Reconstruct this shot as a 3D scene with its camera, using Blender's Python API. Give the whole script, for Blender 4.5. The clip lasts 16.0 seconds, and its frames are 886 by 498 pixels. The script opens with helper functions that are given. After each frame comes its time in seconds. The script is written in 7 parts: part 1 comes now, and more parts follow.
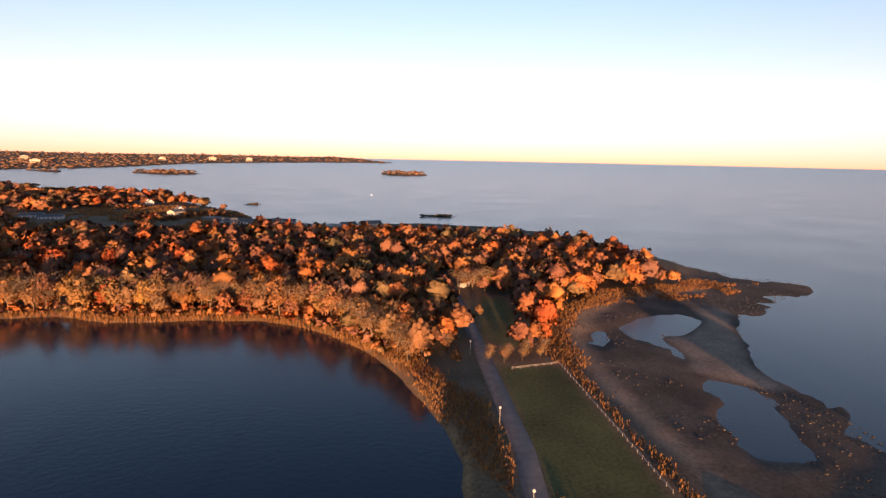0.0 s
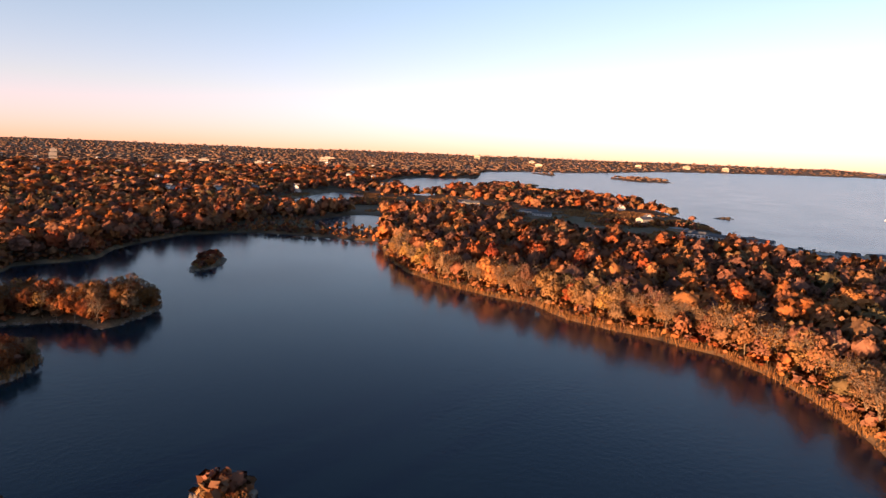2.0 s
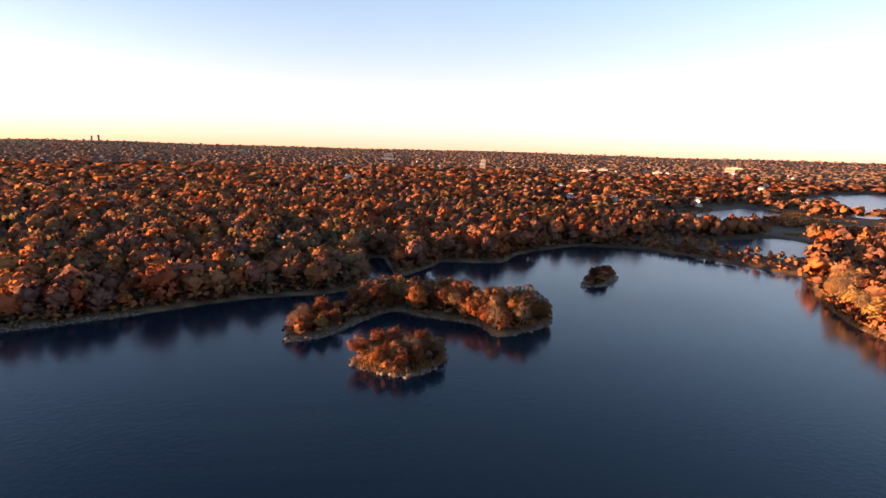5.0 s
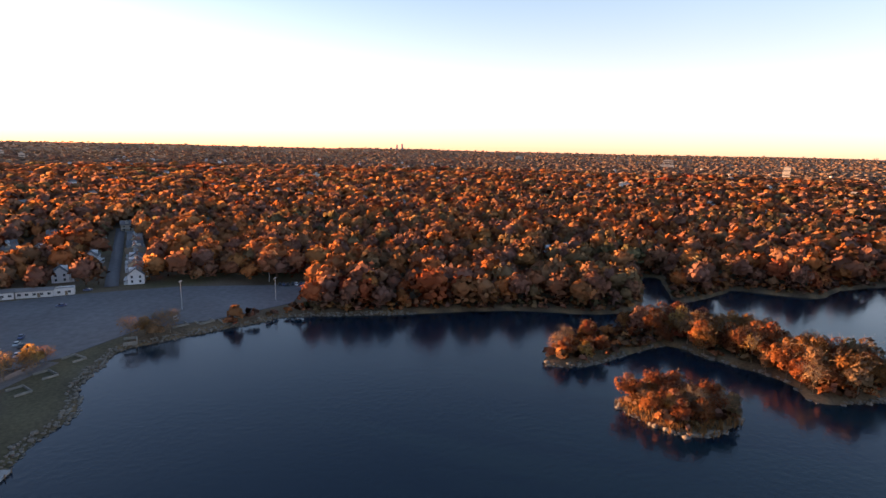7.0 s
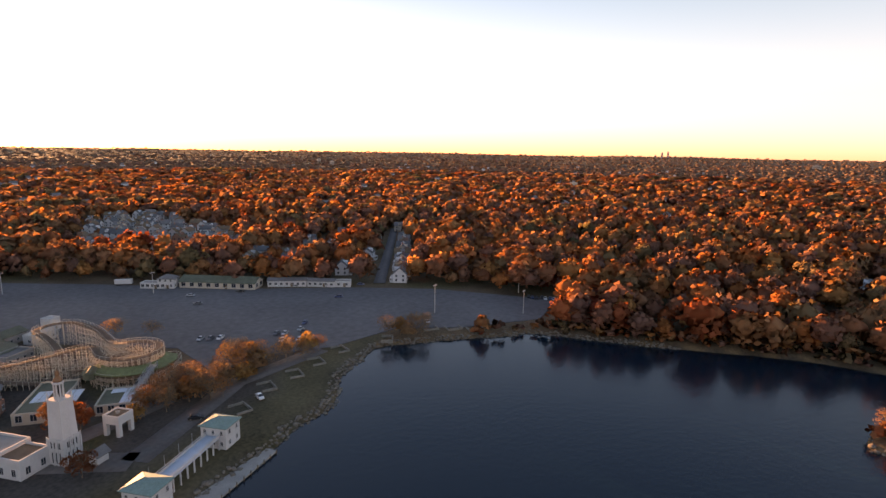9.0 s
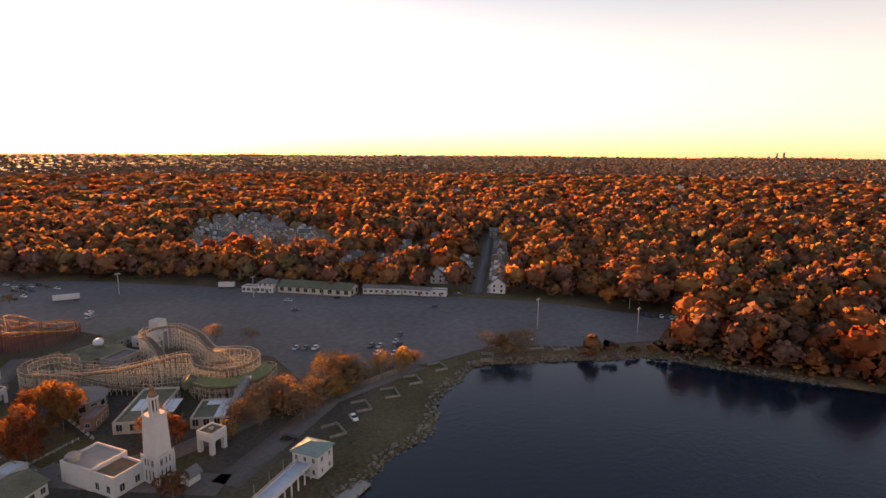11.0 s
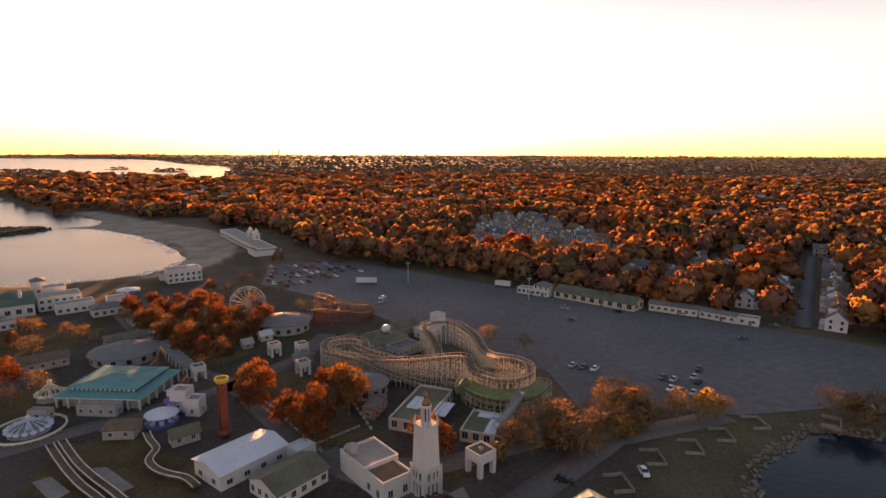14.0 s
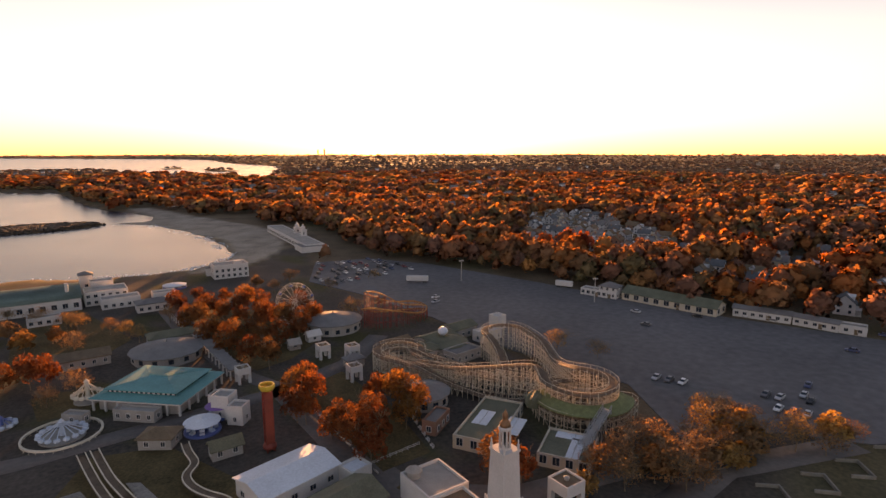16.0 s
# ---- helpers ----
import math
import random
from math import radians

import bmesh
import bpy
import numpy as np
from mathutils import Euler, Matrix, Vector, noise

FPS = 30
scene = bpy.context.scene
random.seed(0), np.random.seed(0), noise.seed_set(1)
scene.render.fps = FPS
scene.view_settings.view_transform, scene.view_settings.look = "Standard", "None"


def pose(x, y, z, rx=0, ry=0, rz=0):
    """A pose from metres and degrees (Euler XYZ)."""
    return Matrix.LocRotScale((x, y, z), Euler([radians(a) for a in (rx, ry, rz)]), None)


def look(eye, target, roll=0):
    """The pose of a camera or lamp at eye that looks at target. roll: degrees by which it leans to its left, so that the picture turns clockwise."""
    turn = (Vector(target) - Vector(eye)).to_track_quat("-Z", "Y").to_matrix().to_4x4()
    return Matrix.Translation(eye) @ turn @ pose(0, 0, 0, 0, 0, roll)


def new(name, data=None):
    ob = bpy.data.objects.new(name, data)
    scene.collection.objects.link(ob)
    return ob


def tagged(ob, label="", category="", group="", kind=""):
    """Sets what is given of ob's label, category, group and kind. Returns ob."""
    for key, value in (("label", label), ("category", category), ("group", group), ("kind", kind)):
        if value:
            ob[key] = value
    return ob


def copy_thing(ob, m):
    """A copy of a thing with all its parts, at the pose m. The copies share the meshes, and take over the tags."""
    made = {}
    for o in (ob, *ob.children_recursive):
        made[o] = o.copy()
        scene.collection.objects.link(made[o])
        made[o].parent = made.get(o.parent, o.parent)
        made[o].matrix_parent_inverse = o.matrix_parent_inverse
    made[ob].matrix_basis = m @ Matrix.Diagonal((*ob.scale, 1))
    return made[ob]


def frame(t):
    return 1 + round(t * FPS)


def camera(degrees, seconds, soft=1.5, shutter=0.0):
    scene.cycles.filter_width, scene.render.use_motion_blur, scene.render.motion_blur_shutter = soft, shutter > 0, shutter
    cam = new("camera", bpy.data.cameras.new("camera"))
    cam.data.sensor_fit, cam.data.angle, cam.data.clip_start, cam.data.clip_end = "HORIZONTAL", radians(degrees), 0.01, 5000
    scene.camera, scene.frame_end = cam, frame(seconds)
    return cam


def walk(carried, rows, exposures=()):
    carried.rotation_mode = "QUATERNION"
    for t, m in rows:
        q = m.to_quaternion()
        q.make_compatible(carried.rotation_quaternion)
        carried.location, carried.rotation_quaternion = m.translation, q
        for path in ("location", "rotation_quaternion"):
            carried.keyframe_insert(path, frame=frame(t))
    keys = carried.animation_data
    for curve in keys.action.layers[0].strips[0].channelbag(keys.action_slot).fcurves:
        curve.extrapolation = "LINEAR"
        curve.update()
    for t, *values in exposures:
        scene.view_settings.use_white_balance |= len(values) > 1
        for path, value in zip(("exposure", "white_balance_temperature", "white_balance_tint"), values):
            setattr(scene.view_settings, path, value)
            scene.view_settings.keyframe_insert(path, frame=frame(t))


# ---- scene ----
cam = camera(76.80, 16.0)
PATH = [
    (0, (-109.20, 7.28, 79.83), (-76.26, 100.28, 63.54), 1.12),
    (0.5, (-108.75, 12.91, 80.26), (-93.98, 110.43, 63.73), 1.38),
    (1, (-109.25, 18.08, 80.38), (-112.95, 116.63, 63.80), 1.66),
    (1.5, (-110.84, 22.88, 80.20), (-130.33, 119.52, 63.45), 2.11),
    (2, (-113.39, 27.16, 80.29), (-156.20, 115.89, 63.14), 2.28),
    (2.5, (-116.51, 30.80, 80.44), (-169.13, 114.05, 63.10), 2.21),
    (3, (-120.37, 33.97, 80.62), (-180.43, 112.00, 63.19), 2.22),
    (3.5, (-124.50, 36.90, 80.82), (-194.18, 106.47, 63.36), 2.10),
    (3.7, (-126.17, 38.12, 80.90), (-198.99, 104.38, 63.39), 2.05),
    (4.75, (-136.66, 44.02, 81.44), (-222.90, 91.43, 63.68), 1.75),
    (5.8, (-148.49, 47.42, 81.91), (-243.24, 73.88, 63.90), 1.46),
    (6, (-150.72, 47.61, 81.96), (-246.60, 69.56, 63.90), 1.40),
    (6.5, (-156.26, 48.20, 82.00), (-254.15, 57.88, 64.04), 1.32),
    (7, (-161.76, 48.06, 82.16), (-260.10, 45.18, 64.27), 1.26),
    (7.5, (-167.05, 47.17, 82.22), (-263.57, 27.99, 64.49), 1.22),
    (8, (-171.91, 45.96, 82.10), (-264.67, 13.01, 64.52), 1.28),
    (8.5, (-177.02, 44.12, 81.93), (-268.04, 6.56, 64.49), 1.05),
    (8.7, (-178.95, 43.42, 81.87), (-268.34, 2.11, 64.48), 0.99),
    (9.75, (-187.15, 37.26, 81.68), (-271.95, -12.88, 64.51), 0.70),
    (10.8, (-193.50, 29.28, 81.50), (-272.82, -29.21, 64.56), 0.40),
    (11, (-194.64, 27.80, 81.45), (-273.58, -31.22, 64.55), 0.35),
    (11.5, (-197.92, 24.42, 81.35), (-261.25, -51.16, 64.73), 0.64),
    (12, (-200.39, 20.59, 81.18), (-263.26, -55.34, 64.42), 0.46),
    (12.5, (-202.23, 16.60, 80.91), (-263.70, -60.44, 63.99), 0.36),
    (13, (-204.10, 12.47, 80.26), (-256.34, -71.13, 63.47), 0.38),
    (13.5, (-205.71, 7.91, 79.51), (-251.57, -79.34, 62.69), 0.39),
    (14, (-206.72, 2.98, 78.48), (-249.60, -85.77, 61.60), 0.25),
    (14.5, (-207.34, -2.07, 77.25), (-246.29, -92.62, 60.44), 0.23),
    (15, (-207.70, -7.36, 76.03), (-244.39, -98.85, 59.15), 0.14),
    (15.5, (-208.11, -12.69, 74.72), (-244.08, -104.44, 57.77), 0.08),
    (16, (-208.20, -17.94, 73.28), (-244.22, -109.69, 56.37), -0.01),
]
EXPOSURES = [(0, 2.05, 8200, 25), (3.5, 2.38, 7900, 24), (7, 2.74, 8400, 24), (8.5, 2.75, 10000, 28), (11, 2.65, 14500, 37), (16, 2.4, 14500, 37)]
walk(cam, [(t, look(eye, target, roll)) for t, eye, target, roll in PATH], EXPOSURES)

# ---- sky and sun: just above the horizon in the south-west ----
SUN_AZ, SUN_EL = 162.15, 3.2  # degrees to the left of +y, and up
sun_way = Vector((-math.sin(radians(SUN_AZ)), math.cos(radians(SUN_AZ)), math.tan(radians(SUN_EL)))).normalized()
world = bpy.data.worlds.new("sky")
scene.world = world
world.use_nodes = True
wn = world.node_tree
wn.nodes.clear()
w_out = wn.nodes.new("ShaderNodeOutputWorld")
w_bg = wn.nodes.new("ShaderNodeBackground")
w_sky = wn.nodes.new("ShaderNodeTexSky")
w_sky.sky_type = "NISHITA"
w_sky.sun_disc = False
w_sky.sun_elevation = radians(4.0)
w_sky.sun_rotation = math.atan2(sun_way.x, sun_way.y)
w_sky.altitude = 0
w_sky.air_density, w_sky.dust_density, w_sky.ozone_density = 1.0, 0.6, 2.0
w_co = wn.nodes.new("ShaderNodeTexCoord")
w_map = wn.nodes.new("ShaderNodeMapping")
w_map.inputs["Location"].default_value = (0, 0, 0.035)
wn.links.new(w_co.outputs["Generated"], w_map.inputs["Vector"])
wn.links.new(w_map.outputs["Vector"], w_sky.inputs["Vector"])
# a dusk band: rosy opposite the sun, golden below it, the high sky a deeper blue
def sky_ramp(stops):
    r = wn.nodes.new("ShaderNodeValToRGB")
    e = r.color_ramp.elements
    for p, c in stops[2:]:
        e.new(p)
    for k, (p, c) in zip(e, sorted(stops)):
        k.position, k.color = p, (*c, 1)
    return r


w_sep, w_dot, w_range = wn.nodes.new("ShaderNodeSeparateXYZ"), wn.nodes.new("ShaderNodeVectorMath"), wn.nodes.new("ShaderNodeMapRange")
w_mix, w_mul = wn.nodes.new("ShaderNodeMix"), wn.nodes.new("ShaderNodeMix")
w_mix.data_type = w_mul.data_type = "RGBA"
w_mul.blend_type = "MULTIPLY"
w_mul.inputs["Factor"].default_value = 1.0
HIGH = [(0.25, (0.74, 0.75, 0.83)), (0.45, (0.44, 0.52, 0.66)), (0.62, (0.38, 0.47, 0.60)), (1.0, (0.66, 0.74, 0.86))]
HIGH_GOLD = [(0.14, (0.60, 0.61, 0.71)), (0.28, (0.35, 0.43, 0.57)), (0.5, (0.26, 0.36, 0.47)), (1.0, (0.64, 0.72, 0.84))]
w_rose = sky_ramp([(0.0, (1.00, 0.65, 1.20)), (0.09, (0.87, 0.73, 0.93))] + HIGH)
w_gold = sky_ramp([(0.0, (1.0, 0.43, 0.66)), (0.045, (0.90, 0.68, 0.80))] + HIGH_GOLD)
w_dot.operation = "DOT_PRODUCT"
w_dot.inputs[1].default_value = sun_way
w_range.inputs["From Min"].default_value, w_range.inputs["From Max"].default_value = -0.05, 0.9
wn.links.new(w_co.outputs["Generated"], w_sep.inputs[0])
wn.links.new(w_co.outputs["Generated"], w_dot.inputs[0])
wn.links.new(w_dot.outputs["Value"], w_range.inputs["Value"])
for w_r, slot in ((w_rose, "A"), (w_gold, "B")):
    wn.links.new(w_sep.outputs["Z"], w_r.inputs["Fac"])
    wn.links.new(w_r.outputs["Color"], w_mix.inputs[slot])
wn.links.new(w_range.outputs[0], w_mix.inputs["Factor"])
wn.links.new(w_sky.outputs["Color"], w_mul.inputs["A"])
wn.links.new(w_mix.outputs["Result"], w_mul.inputs["B"])
wn.links.new(w_mul.outputs["Result"], w_bg.inputs["Color"])
wn.links.new(w_bg.outputs["Background"], w_out.inputs["Surface"])
w_bg.inputs["Strength"].default_value = 0.15
sun = new("sun", bpy.data.lights.new("sun", "SUN"))
sun.data.energy, sun.data.angle, sun.data.color = 3.1, radians(0.6), (1.0, 0.60, 0.33)
sun.matrix_world = look(sun_way * 4000, (0, 0, 0))

# ---- materials ----
MATS = {}


def mat(name, color, rough=0.8, metal=0.0, var=0.25, scale=0.6, fine=6.0, bump=0.3, attr="", spec=0.4, rnd=0.0):
    """A surface with stains at one scale and grain at a finer one. attr: a colour layer of the mesh in place of color."""
    if name in MATS:
        return MATS[name]
    m = MATS[name] = bpy.data.materials.new(name)
    m.use_nodes = True
    n, l = m.node_tree.nodes, m.node_tree.links
    b = n["Principled BSDF"]
    b.inputs["Roughness"].default_value = rough
    b.inputs["Metallic"].default_value = metal
    b.inputs["Specular IOR Level"].default_value = spec
    co = n.new("ShaderNodeTexCoord")
    big, small = n.new("ShaderNodeTexNoise"), n.new("ShaderNodeTexNoise")
    big.inputs["Scale"].default_value, big.inputs["Detail"].default_value = scale, 5
    small.inputs["Scale"].default_value, small.inputs["Detail"].default_value = fine, 4
    for t in (big, small):
        l.new(co.outputs["Object"], t.inputs["Vector"])
    add = n.new("ShaderNodeMath")
    add.operation = "ADD"
    l.new(big.outputs["Fac"], add.inputs[0])
    l.new(small.outputs["Fac"], add.inputs[1])
    last = add.outputs[0]
    if rnd:
        info, mul = n.new("ShaderNodeObjectInfo"), n.new("ShaderNodeMath")
        mul.operation = "MULTIPLY_ADD"
        l.new(info.outputs["Random"], mul.inputs[0])
        mul.inputs[1].default_value = rnd
        l.new(last, mul.inputs[2])
        last = mul.outputs[0]
    ran = n.new("ShaderNodeMapRange")
    ran.inputs["From Min"].default_value, ran.inputs["From Max"].default_value = 0.55, 1.45 + rnd
    ran.inputs["To Min"].default_value, ran.inputs["To Max"].default_value = 1 - var * 1.6, 1 + var * 1.2
    l.new(last, ran.inputs["Value"])
    mix = n.new("ShaderNodeVectorMath")
    mix.operation = "SCALE"
    if attr:
        at = n.new("ShaderNodeAttribute")
        at.attribute_name = attr
        l.new(at.outputs["Color"], mix.inputs[0])
    else:
        mix.inputs[0].default_value = color
    l.new(ran.outputs[0], mix.inputs["Scale"])
    l.new(mix.outputs[0], b.inputs["Base Color"])
    if bump:
        bp = n.new("ShaderNodeBump")
        bp.inputs["Strength"].default_value = bump
        bp.inputs["Distance"].default_value = 0.05
        l.new(small.outputs["Fac"], bp.inputs["Height"])
        l.new(bp.outputs["Normal"], b.inputs["Normal"])
    return m


def ramp_node(n, stops):
    r = n.new("ShaderNodeValToRGB")
    e = r.color_ramp.elements
    while len(e) < len(stops):
        e.new(0.5)
    for k, (p, c) in zip(e, stops):
        k.position, k.color = p, (*c, 1)
    r.color_ramp.interpolation = "CONSTANT" if len(stops) > 9 else "LINEAR"
    return r


AUTUMN = [(0.00, (0.280, 0.064, 0.038)), (0.10, (0.406, 0.111, 0.050)), (0.22, (0.476, 0.170, 0.063)), (0.34, (0.280, 0.123, 0.082)), (0.48, (0.238, 0.123, 0.095)), (0.58, (0.490, 0.216, 0.082)), (0.68, (0.294, 0.117, 0.069)), (0.82, (0.266, 0.164, 0.088)), (1.00, (0.140, 0.117, 0.063))]
TAN = [(0.00, (0.391, 0.207, 0.098)), (0.30, (0.322, 0.178, 0.098)), (0.55, (0.460, 0.265, 0.092)), (0.75, (0.310, 0.132, 0.057)), (1.00, (0.368, 0.230, 0.132))]
# brown, half-leafless woods greyed further: distance haze is mixed into these colours
HAZED_WOODS = [(0.00, (0.199, 0.111, 0.082)), (0.30, (0.243, 0.144, 0.105)), (0.55, (0.177, 0.128, 0.100)), (0.75, (0.254, 0.155, 0.100)), (1.00, (0.166, 0.133, 0.112))]


def foliage(name, stops, attr="", through_leaf=0.35, rounded_crown=True):
    m = MATS[name] = bpy.data.materials.new(name)
    m.use_nodes = True
    n, l = m.node_tree.nodes, m.node_tree.links
    n.clear()
    out, mixs = n.new("ShaderNodeOutputMaterial"), n.new("ShaderNodeMixShader")
    d, t = n.new("ShaderNodeBsdfDiffuse"), n.new("ShaderNodeBsdfTranslucent")
    if attr:
        src = n.new("ShaderNodeAttribute")
        src.attribute_name = attr
        val = src.outputs["Fac"]
    else:
        src = n.new("ShaderNodeObjectInfo")
        val = src.outputs["Random"]
    r = ramp_node(n, stops)
    l.new(val, r.inputs["Fac"])
    geo, ran, sc = n.new("ShaderNodeNewGeometry"), n.new("ShaderNodeMapRange"), n.new("ShaderNodeVectorMath")
    l.new(geo.outputs["Random Per Island"], ran.inputs["Value"])
    ran.inputs["To Min"].default_value, ran.inputs["To Max"].default_value = 0.84, 1.16
    sc.operation = "SCALE"
    l.new(r.outputs["Color"], sc.inputs[0])
    l.new(ran.outputs[0], sc.inputs["Scale"])
    l.new(sc.outputs[0], d.inputs["Color"])
    l.new(sc.outputs[0], t.inputs["Color"])
    if rounded_crown:
        # leaves are lit by the rounding of the crown they belong to
        soft, turn = n.new("ShaderNodeAttribute"), n.new("ShaderNodeVectorTransform")
        soft.attribute_name = "soft"
        turn.vector_type, turn.convert_from, turn.convert_to = "NORMAL", "OBJECT", "WORLD"
        l.new(soft.outputs["Vector"], turn.inputs[0])
        l.new(turn.outputs[0], d.inputs["Normal"])
        l.new(turn.outputs[0], t.inputs["Normal"])
    mixs.inputs[0].default_value = through_leaf
    l.new(d.outputs[0], mixs.inputs[1])
    l.new(t.outputs[0], mixs.inputs[2])
    l.new(mixs.outputs[0], out.inputs["Surface"])
    return m


M_LEAF = foliage("autumn_leaves", AUTUMN)
M_LEAF_TAN = foliage("tan_leaves", TAN)
M_LEAF_RED = foliage("red_oak_leaves", [(0.0, (0.27, 0.075, 0.035)), (0.3, (0.31, 0.11, 0.045)), (0.6, (0.23, 0.075, 0.04)), (0.85, (0.33, 0.145, 0.05)), (1.0, (0.21, 0.10, 0.055))])
M_WOODS = foliage("woodland_leaves", AUTUMN, "tint", 0.27)
M_WOODS_HAZED = foliage("hazed_leaves", HAZED_WOODS, "tint", 0.25)
REEDS = [(0.0, (0.20, 0.095, 0.045)), (0.5, (0.27, 0.14, 0.06)), (1.0, (0.16, 0.07, 0.04))]
M_REED = foliage("reeds", REEDS, "tint", 0.3, False)
M_BARK = mat("bark", (0.22, 0.16, 0.11), 0.9, var=0.35, scale=0.8, fine=9, bump=0.6)
M_GROUND = mat("soil", (0.1, 0.1, 0.1), 0.95, var=0.4, scale=0.05, fine=0.9, bump=0.8, attr="cover", spec=0.15)
M_ASPHALT = mat("asphalt", (0.115, 0.112, 0.118), 0.85, var=0.28, scale=0.02, fine=0.35, bump=0.15)
M_WEED = mat("weedy_rock", (0.060, 0.047, 0.037), 0.75, var=0.4, scale=0.5, fine=4, bump=0.8)
M_ROCK = mat("rock", (0.19, 0.16, 0.13), 0.85, var=0.4, scale=0.5, fine=4, bump=0.8)
M_WHITE = mat("white_stucco", (0.52, 0.51, 0.50), 0.75, var=0.12, scale=0.25, fine=3, bump=0.15)
M_GREY = mat("roof_grey", (0.17, 0.165, 0.165), 0.85, var=0.3, scale=0.3, fine=3, bump=0.2, rnd=0.4)


def water_material(name, rough, wave, height, stretch, tone, patchy):
    m = bpy.data.materials.new(name)
    m.use_nodes = True
    n, l = m.node_tree.nodes, m.node_tree.links
    b = n["Principled BSDF"]
    b.inputs["Base Color"].default_value = (*tone, 1)
    b.inputs["Roughness"].default_value = rough
    b.inputs["IOR"].default_value = 1.33
    co, mp = n.new("ShaderNodeTexCoord"), n.new("ShaderNodeMapping")
    mp.inputs["Scale"].default_value = stretch
    mp.inputs["Rotation"].default_value = (0, 0, 0.5)
    nz, nb = n.new("ShaderNodeTexNoise"), n.new("ShaderNodeTexNoise")
    nz.inputs["Scale"].default_value, nz.inputs["Detail"].default_value = wave, 3
    nb.inputs["Scale"].default_value, nb.inputs["Detail"].default_value = 0.012, 3
    bp = n.new("ShaderNodeBump")
    bp.inputs["Strength"].default_value, bp.inputs["Distance"].default_value = 1.0, height
    l.new(co.outputs["Object"], mp.inputs["Vector"])
    l.new(mp.outputs["Vector"], nz.inputs["Vector"])
    l.new(co.outputs["Object"], nb.inputs["Vector"])
    l.new(nz.outputs["Fac"], bp.inputs["Height"])
    l.new(bp.outputs["Normal"], b.inputs["Normal"])
    rr = n.new("ShaderNodeMapRange")
    rr.inputs["From Min"].default_value, rr.inputs["From Max"].default_value = 0.35, 0.65
    rr.inputs["To Min"].default_value, rr.inputs["To Max"].default_value = rough * (1 - patchy), rough * (1 + patchy)
    l.new(nb.outputs["Fac"], rr.inputs["Value"])
    l.new(rr.outputs[0], b.inputs["Roughness"])
    return m


M_LAKE = water_material("lake_water", 0.15, 0.5, 0.07, (1, 1, 1), (0.002, 0.014, 0.026), 0.3)
M_SEA = water_material("sea_water", 0.26, 0.9, 0.02, (0.5, 1.2, 1), (0.02, 0.035, 0.05), 0.05)

# ---- building blocks ----


